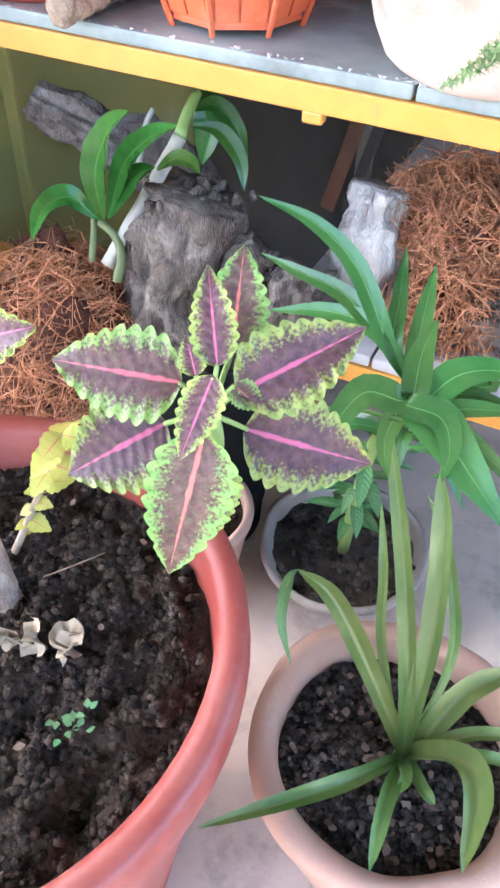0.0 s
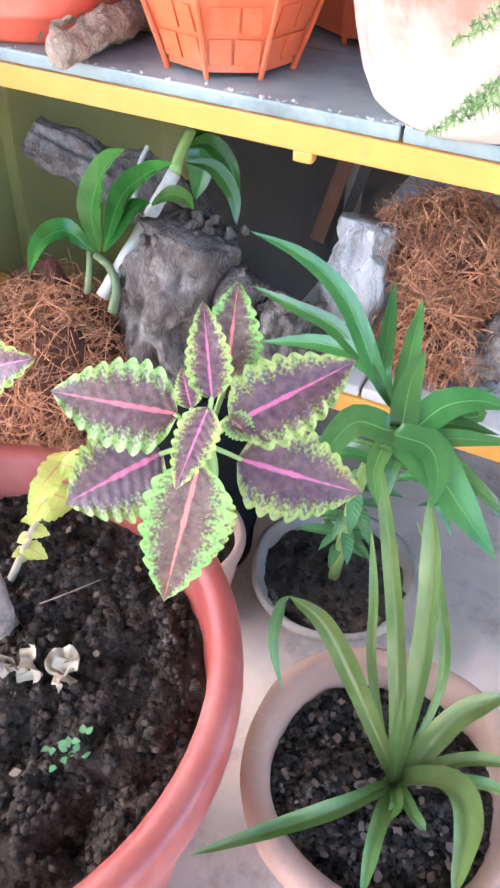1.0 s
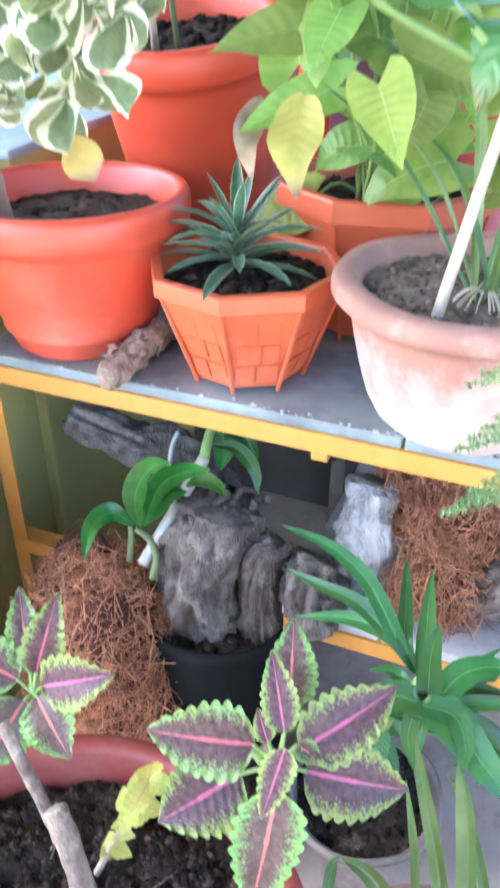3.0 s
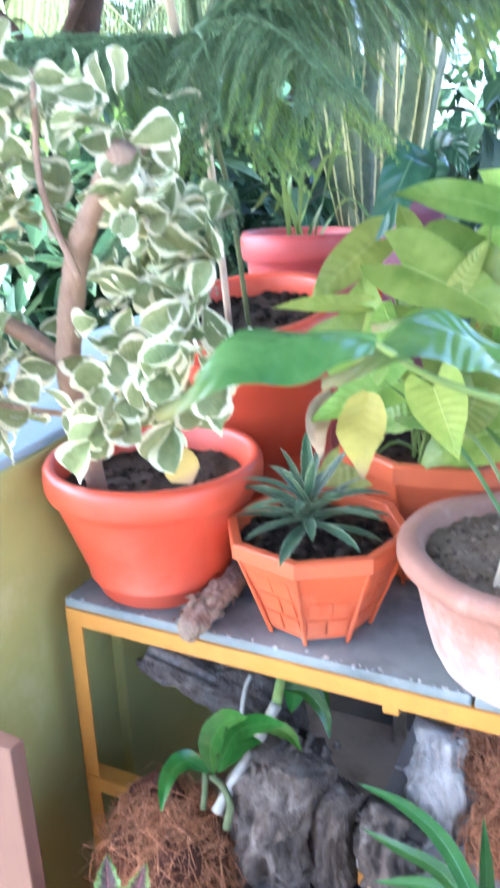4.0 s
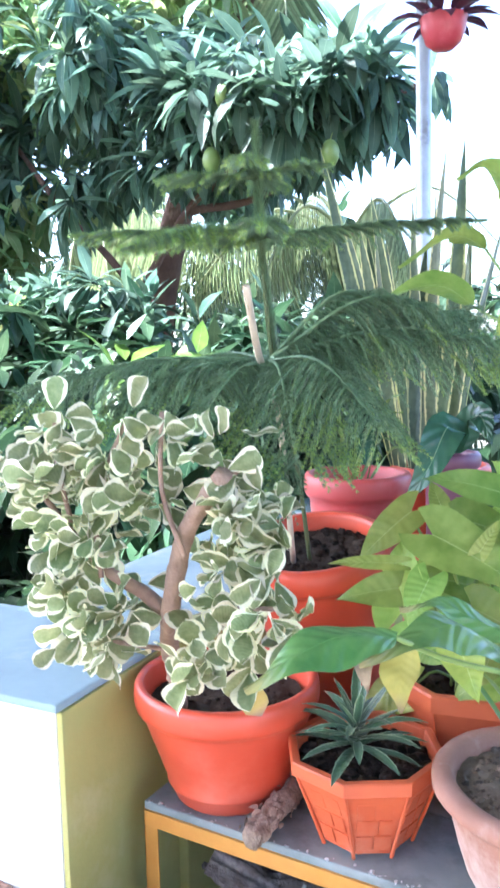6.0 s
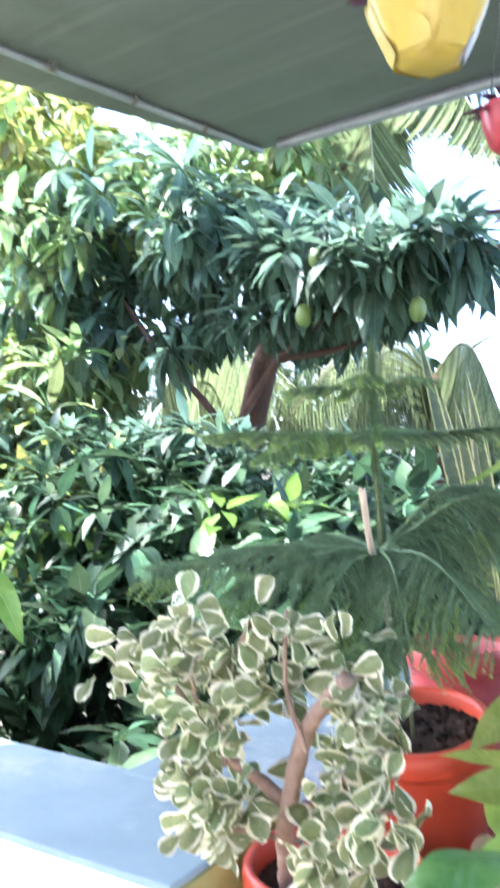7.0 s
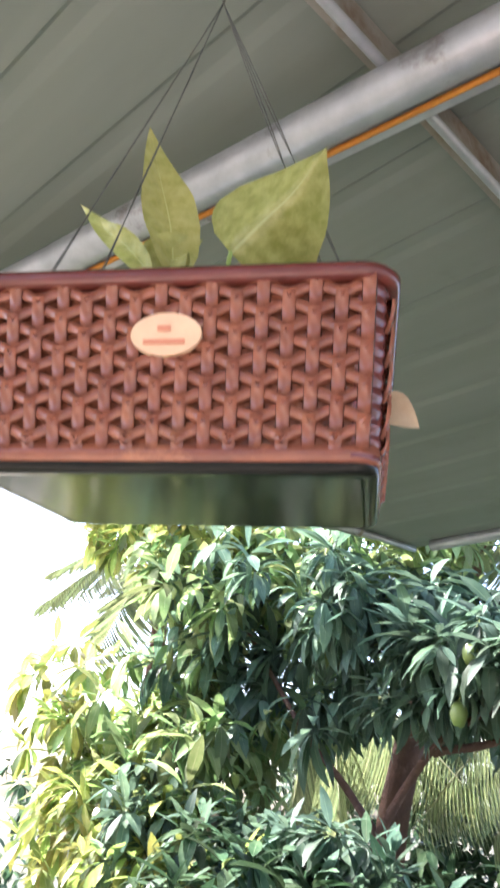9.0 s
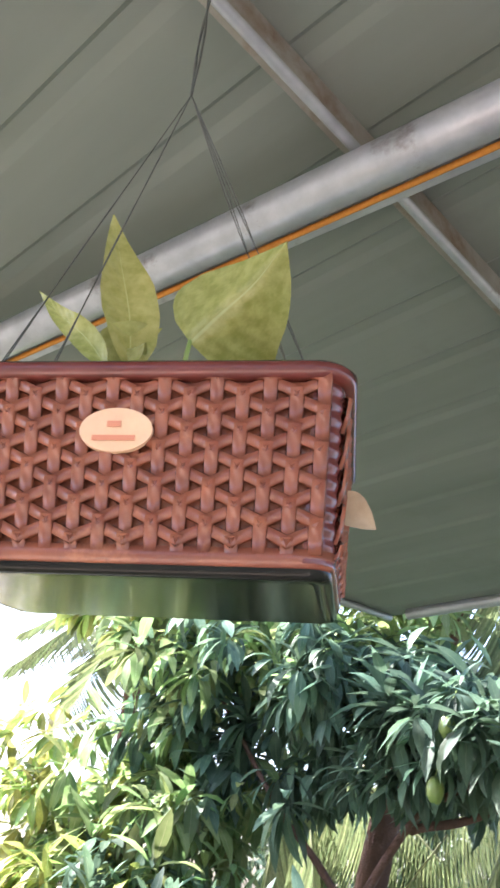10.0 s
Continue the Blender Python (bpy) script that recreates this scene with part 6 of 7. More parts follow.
def at_b(x, y, z):
    """A place on the basket: along its front, back from it, up."""
    drop = (BKZ1 - z) / (BKZ1 - BKZ0)
    return bk_o + bk_x * (x * (1 - 0.03 * drop)) + bk_y * (BD / 2 + (y - BD / 2) * (1 - 0.10 * drop) + 0.025 * drop) + Vector((0, 0, z + 0.16 * y + 0.015 * x))


def ring(inset, z, r=0.022, n=6):
    out = []
    for cx, cy, a0 in ((BW - r, BD - r, 0), (-BW + r, BD - r, 90), (-BW + r, r, 180), (BW - r, r, 270)):
        for i in range(n + 1):
            a = radians(a0 + 90 * i / n)
            out.append(at_b(cx + (r - inset) * math.cos(a), cy + (r - inset) * math.sin(a), z))
    return out


def band(levels):
    g = Geo()
    rows = [ring(i, z) for i, z in levels]
    k = len(rows[0])
    vs = [p[:] for row in rows for p in row]
    g.add(vs, [(a * k + j, a * k + (j + 1) % k, (a + 1) * k + (j + 1) % k, (a + 1) * k + j) for a in range(len(rows) - 1) for j in range(k)])
    return g


part("rim", band([(0.004, BKZ1 - 0.014), (-0.008, BKZ1 - 0.014), (-0.0105, BKZ1 - 0.010), (-0.0105, BKZ1 - 0.004), (-0.006, BKZ1), (0.006, BKZ1), (0.004, BKZ1 - 0.014)]), RIMPLASTIC, basket, "dark glossy rim")
part("lower_band", band([(0.006, BKZ0 + 0.022), (-0.002, BKZ0 + 0.022), (-0.0015, BKZ0 + 0.010), (0.004, BKZ0 + 0.007), (0.006, BKZ0 + 0.022)]), BROWNPLASTIC, basket)
g = band([(0.001, BKZ0 + 0.010), (0.0, BKZ0 + 0.004), (0.003, BKZ0 + 0.001), (0.014, BKZ0), (0.016, BKZ0 + 0.004)])
k = len(g.v)
rw = ring(0.014, BKZ0)
g.add([p[:] for p in rw], [tuple(range(len(rw)))])
part("base", g, DARKPLASTIC, basket, "smooth dark base")
part("backing", band([(0.0035, BKZ0 + 0.012), (0.003, BKZ0 + 0.07), (0.003, BKZ1 - 0.008)]), BROWNPLASTIC, basket)
part("liner", band([(0.016, BKZ0 + 0.004), (0.013, BKZ0 + 0.06), (0.011, BKZ1 - 0.045)]), LINER, basket, "added inner lining, paled for light in the holes")


def weave(x0, x1, face):
    """Three-armed links in staggered rows over one side."""
    g = Geo()
    cw, ch = 0.0414, 0.0139
    rows = int((BKZ1 - BKZ0 - 0.036) / ch)

    def pt(s, z, dep):
        if face == "front":
            return at_b(s, -dep, z)
        if face == "back":
            return at_b(s, BD + dep, z)
        return at_b(BW + dep if face == "right" else -BW - dep, s, z)

    def bar(a, b, w, d0, d1):
        (ax, az), (bx, bz) = a, b
        dx, dz = bx - ax, bz - az
        l = math.hypot(dx, dz)
        nx, nz = -dz / l * w / 2, dx / l * w / 2
        vs = []
        for (x, z, d) in ((ax, az, d0), ((ax + bx) / 2, (az + bz) / 2, d0 * 0.72 + d1 * 0.28), (bx, bz, d1)):
            for s, e in ((-1, -0.0022), (-0.78, 0.0006), (0.78, 0.0006), (1, -0.0022)):
                vs.append(pt(x + nx * s, z + nz * s, d + e)[:])
        fs = [(i * 4 + k, i * 4 + k + 1, i * 4 + k + 5, i * 4 + k + 4) for i in range(2) for k in range(3)]
        fs += [(3, 0, 4, 7), (7, 4, 8, 11), (0, 1, 2, 3), (8, 11, 10, 9)]
        g.add(vs, fs)

    for r in range(rows + 1):
        z = BKZ0 + 0.026 + r * ch
        n = int((x1 - x0) / cw)
        for c in range(n + 1):
            s = x0 + (c + (0.5 if r % 2 else 0.0)) * cw
            if s > x1:
                continue
            bar((s, min(z + 0.003, BKZ1 - 0.008)), (s, max(z - ch * 1.8, BKZ0 + 0.018)), 0.0118, 0.0068, 0.0014)
            for sg in (-1, 1):
                zz = min(z + 0.0098, BKZ1 - 0.008)
                if zz > z + 0.002 and x0 - 0.004 < s + sg * cw * 0.5 < x1 + 0.004:
                    bar((s - sg * 0.0015, z - 0.0008), (s + sg * cw * 0.5, zz), 0.0098, 0.0066, 0.0008)
    return g


for face, x0, x1 in (("front", -BW + 0.02, BW - 0.0125), ("right", 0.02, BD - 0.016), ("left", 0.02, BD - 0.016), ("back", -BW + 0.02, BW - 0.0125)):
    part("weave", weave(x0, x1, face), BROWNPLASTIC, basket)
for cx, cy in ((BW, 0), (-BW, 0), (BW, BD), (-BW, BD)):
    sx, sy = (1 if cx > 0 else -1), (1 if cy > 0 else -1)
    vs = []
    for j in range(49):
        z = BKZ0 + 0.012 + (BKZ1 - BKZ0 - 0.019) * j / 48
        for i in range(13):
            a = math.radians(90 * i / 12)
            k = 0.0228 + (0.0010 if j % 4 < 2 else 0.0)
            vs.append(at_b(cx - sx * 0.022 + sx * k * math.cos(a), cy - sy * 0.022 + sy * k * math.sin(a), z)[:])
    part("corner", Geo().add(vs, [(j * 13 + i, j * 13 + i + 1, j * 13 + i + 14, j * 13 + i + 13) for j in range(48) for i in range(12)]), RIMPLASTIC, basket)
g = Geo()
ov = [at_b(0.029 * math.cos(a), -0.0085, 2.212 + 0.017 * math.sin(a)) for a in np.linspace(0, 2 * math.pi, 33)[:-1]]
ov2 = [p + bk_y * 0.004 for p in ov]
g.add([p[:] for p in ov + ov2], [tuple(range(32))] + [(i, (i + 1) % 32, 32 + (i + 1) % 32, 32 + i) for i in range(32)])
lab = part("label", g, LABEL, basket, "oval pale sticker", smooth=False)
g = Geo()
for x0, x1, z0, z1 in ((-0.018, 0.016, 2.2035, 2.2075), (-0.007, 0.004, 2.214, 2.2185)):
    vs = [at_b(x0, -0.0096, z0)[:], at_b(x1, -0.0096, z0)[:], at_b(x1, -0.0096, z1)[:], at_b(x0, -0.0096, z1)[:]]
    vs += [(Vector(p) + bk_y * 0.0006)[:] for p in vs]
    g.add(vs, [(0, 1, 2, 3), (0, 4, 5, 1), (1, 5, 6, 2), (2, 6, 7, 3), (3, 7, 4, 0)])
part("print", g, LABELINK, lab, "faded print bars", smooth=False)
soil_bed(basket, (bk_o + bk_y * BD / 2 + Vector((0, 0, BKZ1 - 0.05))), 0.06, SOIL, 60, 0.007, 91)
for ctrl, w, up in (([(-0.331, -0.106, 2.31), (-0.339, -0.113, 2.372), (-0.354, -0.124, 2.435), (-0.371, -0.136, 2.506)], 0.056, (0.75, -0.2, -0.6)), ([(-0.304, -0.065, 2.355), (-0.272, -0.059, 2.378), (-0.238, -0.052, 2.402), (-0.202, -0.051, 2.434)], 0.128, (0.42, -0.62, -0.45)), ([(-0.329, -0.131, 2.299), (-0.351, -0.147, 2.333), (-0.371, -0.162, 2.355), (-0.396, -0.18, 2.387)], 0.026, (0.6, -0.6, -0.4)), ([(-0.331, -0.106, 2.31), (-0.339, -0.114, 2.337), (-0.327, -0.083, 2.372)], 0.05, (0.6, -0.5, -0.5))):
    strap(basket, ctrl, w, L_POTHOS, HEART if w > 0.1 else OVATE, up=up, n=18, cols=4, fold=-1.0 if w > 0.1 else 0.3, wave=0.003)
part("stalk", tube(Geo(), [at_b(-0.01, 0.07, 2.22), (-0.312, -0.068, 2.30), (-0.304, -0.065, 2.357)], 0.003, 0.0022, n=8, sides=6), GREENSTEM, basket)
for x in (-0.02, 0.01, -0.03):
    part("stalk", tube(Geo(), [at_b(x, 0.06, 2.21), at_b(x * 1.1, 0.04, 2.27)], 0.003, 0.0025, n=3, sides=6), GREENSTEM, basket)
KN = Vector((-0.31, -0.11, 2.67))
for x, y in ((-BW + 0.06, 0.01), (-0.078, 0.03), (BW - 0.012, 0.14), (BW - 0.03, 0.18)):
    e = at_b(x, y, BKZ1)
    for o in (-0.0012, 0.0012):
        part("wire", tube(Geo(), [KN, KN.lerp(e, 0.33) + Vector((o, 0, o)), KN.lerp(e, 0.66) + Vector((-o, 0, 0.002)), e + bk_x * o], 0.0006, n=14, sides=5, rough=0.4), WIRE, basket)
for o in (-0.004, 0.004):
    part("wire", tube(Geo(), [KN, KN + Vector((o, 0.0, 0.10)), KN + Vector((-o, 0.0, 0.22)), KN + Vector((o, 0.0, 0.38)), Vector((KN.x - 0.02, KN.y, RZ - 0.02))], 0.0015, n=22, sides=5, rough=0.5, freq=40), WIRE, basket)
g = Geo()
g.add(*blade(0.042, 0.03, OVATE, n=8, cols=2, bend=0.6, fold=0.3), m=facing(at_b(BW - 0.004, 0.06, 2.18), bk_x + Vector((0, 0, -0.6)), (0, -1, 0.3)))
part("leaf", g, DRYLEAF, basket, "dry drooping leaf")

# yellow hanging pot
YX, YY, YZ = -0.36, 0.92, 2.19
ypot = thing("yellow_hanging_pot", (YX, YY, YZ), "yellow lobed plastic hanging pot with purple leaves on cords", "hanging pot")
vs, seg = [], 48
prof = ((0.001, 0.0), (0.046, 0.0), (0.053, 0.006), (0.082, 0.05), (0.103, 0.10), (0.108, 0.115), (0.104, 0.12), (0.098, 0.112), (0.08, 0.06))
g = Geo()
for i in range(seg):
    a = 2 * math.pi * i / seg
    for r, h in prof:
        k = 1 + 0.07 * math.cos(6 * a) * (1 if h > 0.004 else 0.3)
        hh = h + (0.008 * math.cos(6 * a) if h > 0.1 else 0)
        vs.append((YX + r * k * math.cos(a), YY + r * k * math.sin(a), YZ + hh))
n = len(prof)
g.add(vs, [(i * n + k, ((i + 1) % seg) * n + k, ((i + 1) % seg) * n + k + 1, i * n + k + 1) for i in range(seg) for k in range(n - 1)])
yb = part("pot", g, YELLOWPALE, ypot)
for i in range(6):
    a = math.pi / 6 + i * math.pi / 3
    d = Vector((math.cos(a), math.sin(a), 0))
    g = Geo().add(*blade(0.05, 0.06, shape_of(0, 0.95, 0.4, 1, 0.7, 0.8, 0.9, 0.45, 1, 0.05), n=8, cols=3, bend=0.0, fold=0.0), m=facing(Vector((YX, YY, YZ + 0.004)) + d * 0.058, d * 0.55 + Vector((0, 0, 1)), d))
    part("petal_relief", g, YELLOWPALE, yb)
soil_bed(ypot, (YX, YY, YZ + 0.10), 0.088, SOIL, 20, 0.007, 95)
rng = random.Random(6)
PL = leaf_mesh("leaf", L_PURPLE, 0.10, 0.035, LANCE, n=8, cols=2, bend=0.8, fold=0.3)
for i in range(16):
    a = i * 2.4
    piece("leaf", PL, ypot, facing((YX + 0.03 * math.cos(a), YY + 0.03 * math.sin(a), YZ + 0.11), (math.cos(a), math.sin(a), rng.uniform(0.3, 1.3)), (0, 0, 1), rng.uniform(0.8, 1.2)))
for i in range(3):
    a = math.radians(275 + 120 * i)
    part("cord", tube(Geo(), [(YX + 0.104 * math.cos(a), YY + 0.104 * math.sin(a), YZ + 0.115), (YX + 0.05 * math.cos(a) - 0.07, YY + 0.05 * math.sin(a) + 0.24, YZ + 0.5), (-0.587, 1.557, RZ - 0.02)], 0.0032, n=14, sides=6, rough=0.2), YELLOWPLASTIC, ypot)

# red hanging pots one below the other
for (x, y, z, r) in ((-0.493, 1.85, 2.385, 0.098), (-0.464, 1.85, 2.142, 0.056)):
    hp = thing("red_hanging_pot", (x, y, z), "small red hanging pot with trailing purple leaves", "hanging pot", "red hanging pots")
    prof = [(0.001, 0), (r * 0.45, 0.0), (r * 0.8, r * 0.3), (r, r * 0.9), (r * 1.02, r * 1.25), (r * 1.06, r * 1.3), (r * 0.98, r * 1.33), (r * 0.93, r * 1.1)]
    part("pot", lathe(Geo(), prof, (x, y, z), 40), HANGRED, hp)
    soil_bed(hp, (x, y, z + r * 1.15), r * 0.9, SOIL, 10, 0.007, 97)
    for i in range(22):
        a = i * 2.4
        piece("leaf", PL, hp, facing((x + r * 0.7 * math.cos(a), y + r * 0.7 * math.sin(a), z + r * 1.25), (math.cos(a), math.sin(a), rng.uniform(-0.2, 1.0)), (0, 0, 1), rng.uniform(0.7, 1.1)))
    for i in range(3):
        a = i * 2.09
        part("cord", tube(Geo(), [(x + r * math.cos(a), y + r * math.sin(a), z + r * 1.3), (x, y, RZ - 0.02)], 0.0015, n=2, sides=5), WIRE, hp)

# ---- the garden ----
def leafy(geo, centre, spread, whorls, per, L, W, shape, rng, droop=0.5, hollow=0.0, bend=0.5, quant=None):
    """Whorls of leaves about twig tips, thrown through an uneven body."""
    lm = [blade(L, W, shape, n=4, cols=1, bend=b, fold=0.25) for b in (bend, bend * 1.6, bend * 0.4)]
    arrs = [(np.array(v), f, u) for v, f, u in lm]
    for _ in range(whorls):
        d = Vector((rng.gauss(0, 1), rng.gauss(0, 1), rng.gauss(0, 1))).normalized()
        k = (hollow + (1 - hollow) * rng.random() ** 0.5)
        c = Vector((centre[0] + d.x * spread[0] * k, centre[1] + d.y * spread[1] * k, centre[2] + d.z * spread[2] * k))
        if noise.noise(c * 0.9) < -0.28:
            continue
        tw = Vector((d.x, d.y, d.z * 0.5 + 0.15)).normalized()
        ph = rng.uniform(0, 6.3)
        s0 = rng.uniform(0.7, 1.15)
        o = tw.orthogonal().normalized()
        for i in range(per):
            q = Matrix.Rotation(ph + i * 2.4, 3, tw) @ o
            w = (q * rng.uniform(0.6, 1.1) + tw * rng.uniform(-0.1, 0.7) + Vector((0, 0, -droop * rng.uniform(0.5, 1.3)))).normalized()
            v, f, u = arrs[rng.randrange(3)]
            geo.add(v, f, u, facing(c + w * L * 0.12, w, (rng.uniform(-0.3, 0.3), rng.uniform(-0.3, 0.3), 1), s0 * rng.uniform(0.75, 1.15)))


rng = random.Random(100)
mango = thing("mango_tree", (-3.1, 4.1, -0.75), "large mango tree with dense dark glossy leaves and green fruit", "tree")
limbs = [[(-3.1, 4.1, -0.75), (-3.14, 4.08, 0.6), (-3.12, 4.0, 1.8)], [(-3.12, 4.0, 1.8), (-3.4, 4.0, 2.1), (-3.75, 3.95, 2.45), (-4.5, 4.0, 3.3)], [(-3.12, 4.0, 1.8), (-2.9, 4.0, 2.1), (-2.6, 4.0, 2.4), (-2.1, 4.05, 2.62), (-1.3, 4.2, 2.85)], [(-2.62, 4.0, 2.38), (-2.6, 4.4, 2.7), (-2.7, 4.6, 3.4)], [(-2.7, 4.0, 2.3), (-2.45, 4.5, 2.45), (-1.8, 4.9, 2.9)]]
for i, lb in enumerate(limbs):
    part("trunk" if i == 0 else "limb", tube(Geo(), lb, 0.06 if i == 0 else 0.03, 0.04 if i == 0 else 0.015, n=18, sides=12, rough=0.2, freq=6), TRUNK, mango)
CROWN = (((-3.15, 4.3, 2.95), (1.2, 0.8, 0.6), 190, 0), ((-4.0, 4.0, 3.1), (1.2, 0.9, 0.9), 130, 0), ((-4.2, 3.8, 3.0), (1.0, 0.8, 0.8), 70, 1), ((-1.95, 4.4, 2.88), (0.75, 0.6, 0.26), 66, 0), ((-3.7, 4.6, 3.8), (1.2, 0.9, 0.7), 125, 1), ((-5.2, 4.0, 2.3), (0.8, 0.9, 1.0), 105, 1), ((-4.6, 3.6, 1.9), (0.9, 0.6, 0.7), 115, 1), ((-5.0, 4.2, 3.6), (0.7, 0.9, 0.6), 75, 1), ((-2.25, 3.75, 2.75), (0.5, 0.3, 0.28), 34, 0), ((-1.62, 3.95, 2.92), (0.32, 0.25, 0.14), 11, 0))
# lit picks the clusters whose leaf colour carries the sunlight
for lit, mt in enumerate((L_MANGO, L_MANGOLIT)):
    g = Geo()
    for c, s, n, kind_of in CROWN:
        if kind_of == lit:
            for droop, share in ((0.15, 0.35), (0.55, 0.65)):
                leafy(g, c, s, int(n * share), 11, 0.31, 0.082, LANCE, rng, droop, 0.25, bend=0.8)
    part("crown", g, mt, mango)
# upper left of the crown, where colour stands in for sunlight
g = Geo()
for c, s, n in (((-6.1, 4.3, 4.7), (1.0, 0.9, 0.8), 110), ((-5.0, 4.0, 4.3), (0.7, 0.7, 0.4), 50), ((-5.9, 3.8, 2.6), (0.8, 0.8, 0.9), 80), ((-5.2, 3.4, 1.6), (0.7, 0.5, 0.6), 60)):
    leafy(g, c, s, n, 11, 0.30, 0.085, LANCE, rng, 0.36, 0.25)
part("young_crown", g, L_YOUNGLIT, mango, "yellow-green leaves, sunlight put into their colour")
g = Geo()
for c, s, n in (((-3.15, 3.35, 1.55), (0.9, 0.3, 0.32), 90), ((-2.3, 3.4, 1.5), (0.6, 0.3, 0.3), 45), ((-4.3, 3.2, 1.7), (0.6, 0.4, 0.5), 50)):
    leafy(g, c, s, n, 9, 0.24, 0.075, LANCE, rng, 0.3, 0.2)
part("low_shoot", g, L_MANGO, mango, "pale low shoots about the trunk")
for fx, fy, fz in ((-1.62, 3.72, 2.44), (-2.25, 3.55, 2.46), (-2.16, 3.55, 2.78)):
    g = Geo()
    lathe(g, [(0.001, -0.075), (0.028, -0.065), (0.045, -0.03), (0.05, 0.005), (0.04, 0.04), (0.018, 0.062), (0.001, 0.066)], (fx, fy, fz), 20, 0.1, seed=fx)
    fr = part("fruit", g, FRUIT, mango, "hanging green mango")
    part("stalk", tube(Geo(), [(fx, fy, fz + 0.06), (fx + 0.01, fy + 0.03, fz + 0.13), (fx, fy + 0.12, fz + 0.22)], 0.003, n=6, sides=5), GREENSTEM, fr)

trunk2 = thing("slim_tree", (-3.85, 3.25, -0.75), "slim pale-barked tree trunk with few yellowing leaves", "tree")
part("trunk", tube(Geo(), [(-3.85, 3.25, -0.75), (-3.82, 3.22, 0.8), (-3.8, 3.2, 1.5), (-3.84, 3.28, 1.85)], 0.06, 0.03, n=16, sides=12, rough=0.2, freq=8), BARK, trunk2)
g = Geo()
leafy(g, (-4.1, 3.1, 1.3), (1.0, 0.5, 0.65), 90, 8, 0.26, 0.07, LANCE, rng, 0.5, 0.2)
part("crown", g, L_YOUNGLIT, trunk2)
# Its large leaves hang into view; trunk and crown are unseen, added for shade.
near = thing("garden_tree", (-3.3, 0.35, -0.75), "nearby tree, drooping yellow-green leaves, unseen crown added to shade the shrub", "tree")
part("trunk", tube(Geo(), [(-3.3, 0.35, -0.75), (-3.5, 0.4, 1.0), (-4.2, 0.6, 2.0), (-4.6, 0.75, 2.6)], 0.10, 0.05, n=18, sides=12, rough=0.2, freq=6), TRUNK, near)
part("limb", tube(Geo(), [(-3.5, 0.4, 1.0), (-2.4, 0.5, 1.37), (-1.45, 0.65, 1.37)], 0.035, 0.008, n=14, sides=8, rough=0.2, freq=8), BARK, near)
# out-of-view crown that keeps the sun off the shrub
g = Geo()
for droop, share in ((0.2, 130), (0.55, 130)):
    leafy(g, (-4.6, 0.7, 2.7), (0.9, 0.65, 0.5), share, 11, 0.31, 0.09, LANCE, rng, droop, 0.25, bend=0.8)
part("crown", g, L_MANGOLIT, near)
nr = random.Random(12)
for foot, tip, w in (((-1.36, 0.68, 1.36), (-1.24, 0.67, 1.25), 0.055), ((-1.30, 0.69, 1.33), (-1.13, 0.71, 1.18), 0.06), ((-1.42, 0.66, 1.35), (-1.34, 0.62, 1.13), 0.062), ((-1.45, 0.65, 1.38), (-1.30, 0.80, 1.38), 0.05), ((-1.40, 0.66, 1.38), (-1.20, 0.70, 1.40), 0.05), ((-1.50, 0.64, 1.37), (-1.42, 0.62, 1.09), 0.06), ((-1.48, 0.66, 1.38), (-1.38, 0.76, 1.27), 0.05)):
    b, e = Vector(foot), Vector(tip)
    strap(near, [b, b.lerp(e, 0.5) + Vector((0.02, 0, 0.025)), e], w, L_NEAR, LANCE, "large drooping yellow-green leaf", up=(0.6 + nr.gauss(0, 0.3), -0.7, 0.5 + nr.gauss(0, 0.2)), n=14, cols=3, fold=0.3, wave=0.005, roll=nr.uniform(-0.6, 0.6))
bush = thing("garden_bush", (-2.2, 2.6, -0.75), "dense broad-leaved garden shrub in dark shade below the veranda", "shrub")
part("stem", tube(Geo(), [(-2.2, 2.6, -0.75), (-2.1, 2.6, 0.3), (-2.0, 2.5, 1.0)], 0.04, 0.02, n=10, rough=0.2), TRUNK, bush)
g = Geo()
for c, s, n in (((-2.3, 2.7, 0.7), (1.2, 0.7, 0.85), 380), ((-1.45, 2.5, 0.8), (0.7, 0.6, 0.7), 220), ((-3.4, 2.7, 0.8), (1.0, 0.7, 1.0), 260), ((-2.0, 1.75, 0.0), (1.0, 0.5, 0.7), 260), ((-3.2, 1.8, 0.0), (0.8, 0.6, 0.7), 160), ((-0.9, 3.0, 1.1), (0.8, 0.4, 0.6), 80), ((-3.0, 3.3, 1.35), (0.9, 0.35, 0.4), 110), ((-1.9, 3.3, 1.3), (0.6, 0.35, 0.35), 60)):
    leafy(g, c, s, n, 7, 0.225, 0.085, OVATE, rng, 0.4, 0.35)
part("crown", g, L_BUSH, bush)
g = Geo()
for c, s, n in (((-1.75, 2.45, 1.3), (0.35, 0.25, 0.14), 5), ((-2.9, 2.3, 1.05), (0.5, 0.25, 0.3), 6)):
    leafy(g, c, s, n, 6, 0.22, 0.085, OVATE, random.Random(71), 0.4, 0.2)
tagged(part("young_shoot", g, L_NEAR, bush, "fresh lime green leaves"), kind="stuff")


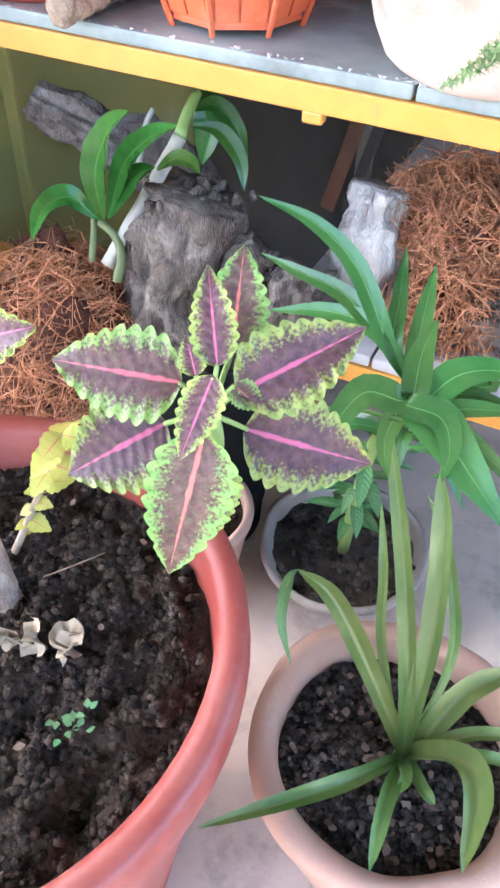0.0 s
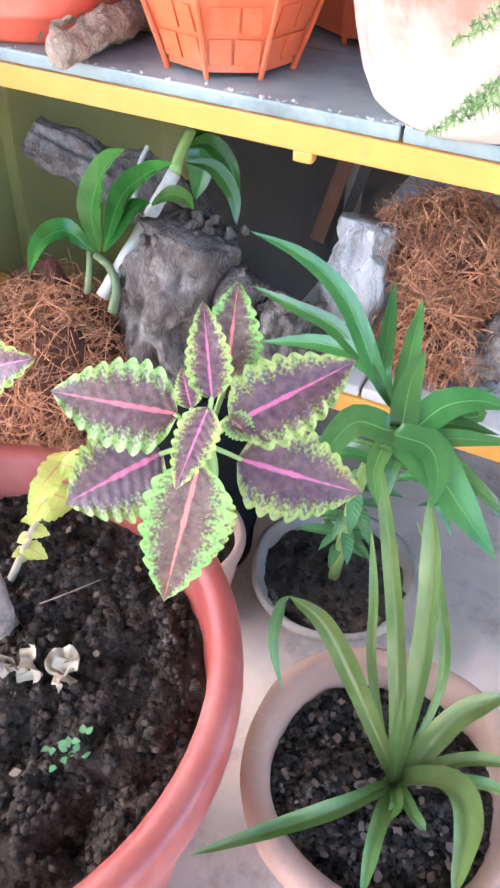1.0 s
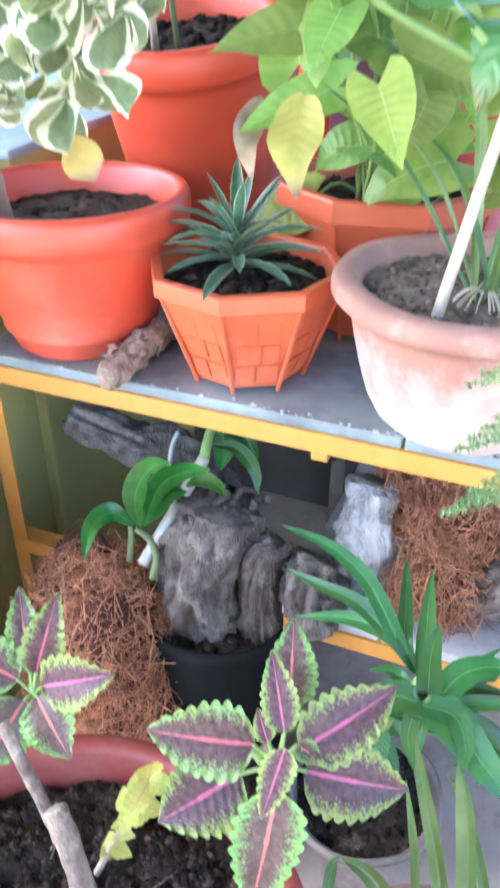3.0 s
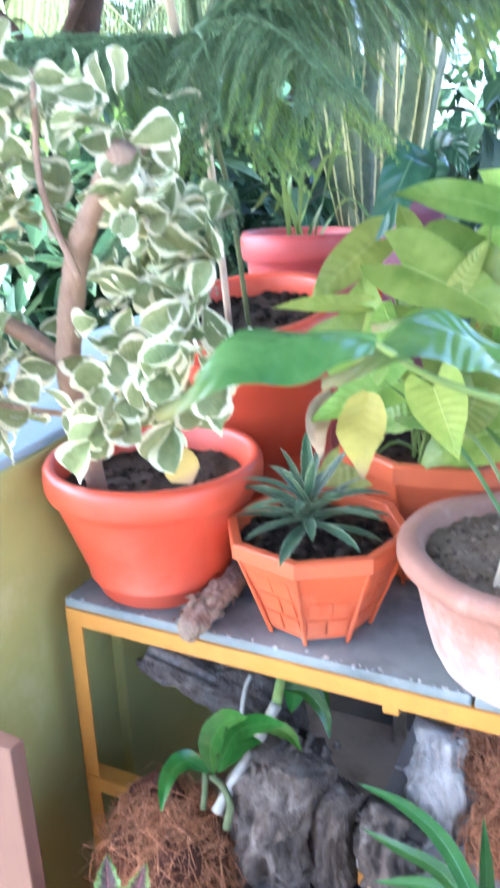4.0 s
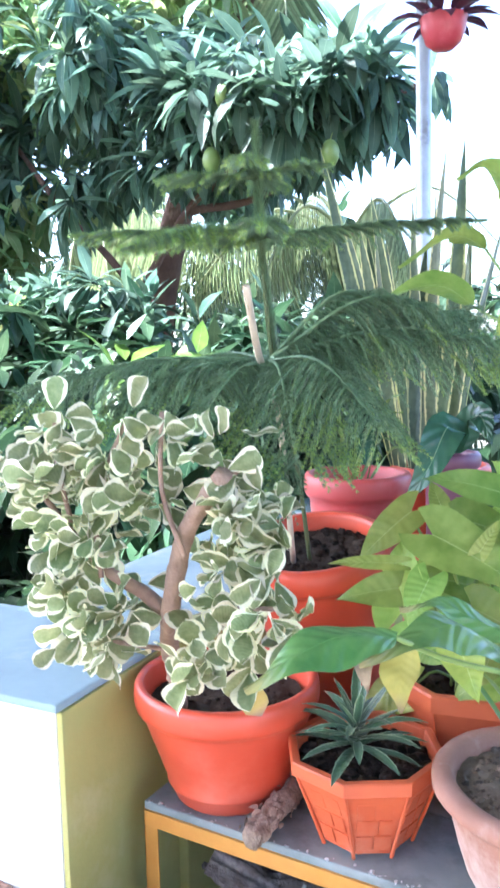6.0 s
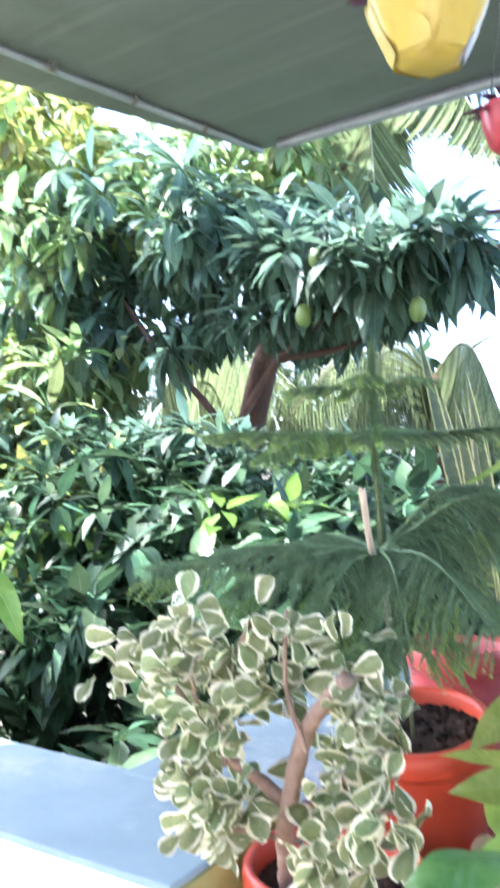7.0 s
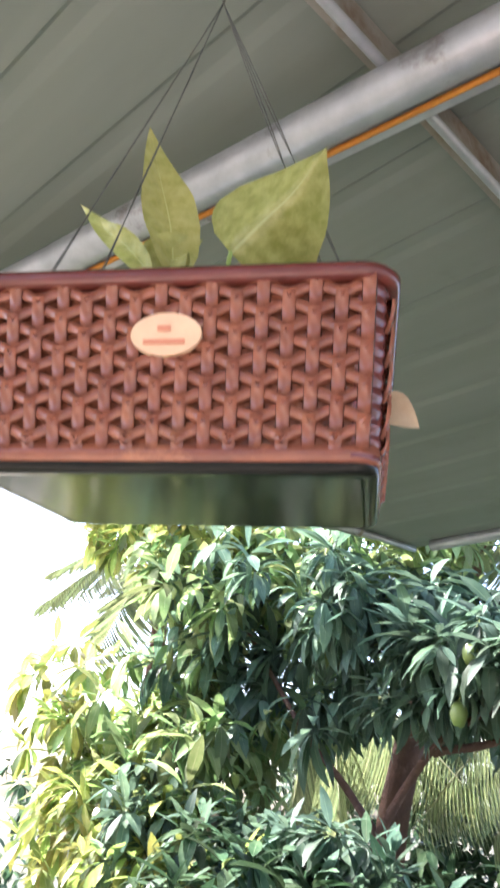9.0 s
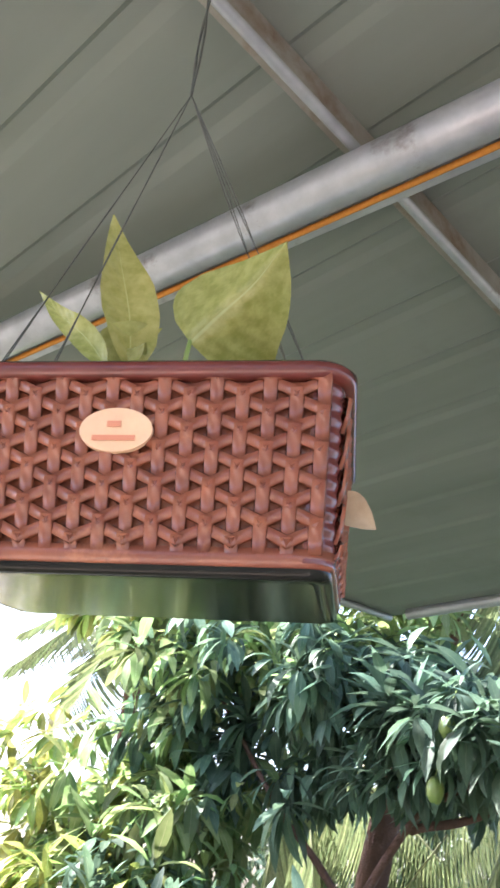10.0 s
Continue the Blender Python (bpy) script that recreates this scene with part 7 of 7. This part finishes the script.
def frond(parent, root, tip, sag, leaflets, L, seed, name="frond", wide=0.045, hang=0.5):
    rng = random.Random(seed)
    g = Geo()
    a, b = Vector(root), Vector(tip)
    pts = curve_points([a, a.lerp(b, 0.5) + Vector((0, 0, sag)), b], leaflets)
    tube(g, [a, a.lerp(b, 0.5) + Vector((0, 0, sag)), b], 0.022, 0.004, n=12, sides=6)
    v, f, u = blade(1.0, wide, SWORD, n=4, cols=1, bend=0.5, fold=0.4)
    v = np.array(v)
    for i in range(4, leaflets + 1):
        t = i / leaflets
        d = (pts[min(i + 1, leaflets)] - pts[i - 1]).normalized()
        sd = d.cross(Vector((0, 0, 1))).normalized()
        l = L * math.sin(math.pi * (0.15 + 0.8 * t)) ** 0.7
        for s in (-1, 1):
            w = (sd * s * 0.75 + d * 0.55 + Vector((0, 0, -hang - 0.4 * rng.random()))).normalized()
            g.add(v * np.array([1.0, l, l]), f, u, facing(pts[i], w, d))
    return part(name, g, L_COCO, parent)


def coconut(loc, top, fronds, seed, label, bow=0.15, wide=0.045, hang=0.5, leaflets=60, long=0.75):
    t = thing("coconut_palm", loc, label, "palm tree", "coconut palms")
    tp = Vector(top)
    part("trunk", tube(Geo(), [loc, Vector(loc).lerp(tp, 0.5) + Vector((bow, 0, 0)), tp], 0.16, 0.11, n=20, sides=14, rough=0.1, freq=5), TRUNK, t)
    for i, (dx, dy, dz) in enumerate(fronds):
        frond(t, tp, tp + Vector((dx, dy, dz)), 0.5, leaflets, long, seed + i, wide=wide, hang=hang)
    return t


coconut((-4.4, 5.9, -0.75), (-2.95, 5.6, 4.75), ((1.5, -0.9, -1.1), (1.15, -0.55, -0.75), (0.55, -0.65, -0.6), (1.9, -0.3, -0.5), (0.75, -1.2, -1.5), (2.1, 0.6, 0.2), (-1.9, -0.8, -0.4), (0.2, -1.5, -0.9), (-1.0, 1.6, 0.5), (1.0, -0.6, 0.7), (-2.0, 0.5, -0.8)), 200, "tall coconut palm with drooping fronds beyond the mango tree", -0.55, wide=0.030, hang=1.1, leaflets=70)
coconut((-6.1, 6.7, -0.75), (-5.7, 6.5, 2.55), ((2.0, -0.3, -0.4), (1.6, -0.6, -0.2), (1.0, -0.9, -0.6), (2.3, 0.3, -0.3), (0.4, -0.9, -0.7), (-1.2, -0.8, -0.5), (-0.6, -1.0, 0.2), (1.7, 0.1, 0.1)), 300, "coconut palm with pale hanging leaflets behind the mango trunk", wide=0.019, hang=3.6, leaflets=48, long=1.0)
coconut((-9.0, 6.5, -0.75), (-8.8, 6.5, 4.6), ((1.8, -1.5, -0.5), (2.4, -0.5, -0.9), (2.0, 0.4, 0.3), (-1.5, -1.0, 0.3), (1.2, -1.8, -1.3), (0.2, -2.0, -0.6), (1.4, 0.5, 1.0)), 400, "coconut palm with sunlit fronds at the side of the garden")

coconut((-2.6, 6.7, -0.75), (-2.7, 6.5, 2.45), ((-1.5, -0.4, -0.5), (-1.1, -0.7, -0.3), (-0.5, -0.9, -0.6), (-1.8, 0.2, -0.4), (0.9, -0.7, -0.6), (1.4, 0.2, -0.3), (-0.9, 0.3, -0.1)), 500, "young coconut palm with pale striped hanging leaflets", bow=0.05, wide=0.019, hang=3.6, leaflets=44, long=0.95)

far = thing("garden_trees", (-3, 11, -0.75), "distant mass of green garden trees", "trees")
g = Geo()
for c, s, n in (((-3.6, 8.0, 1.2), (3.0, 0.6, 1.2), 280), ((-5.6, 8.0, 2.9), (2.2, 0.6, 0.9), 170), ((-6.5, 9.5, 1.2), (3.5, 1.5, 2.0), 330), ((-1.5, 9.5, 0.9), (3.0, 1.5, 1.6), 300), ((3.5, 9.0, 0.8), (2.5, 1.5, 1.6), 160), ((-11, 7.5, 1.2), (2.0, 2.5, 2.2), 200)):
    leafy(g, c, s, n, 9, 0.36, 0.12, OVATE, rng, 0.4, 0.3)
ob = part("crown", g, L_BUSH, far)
far["kind"] = "stuff"
for k, (x, y) in enumerate(((-6.5, 9.7), (-1.5, 9.7), (3.5, 9.2), (-11, 7.7))):
    part("trunk", tube(Geo(), [(x, y, -0.75), (x + 0.1, y, 0.6), (x, y, 1.8)], 0.14, 0.07, n=8, rough=0.2, freq=5), TRUNK, far)
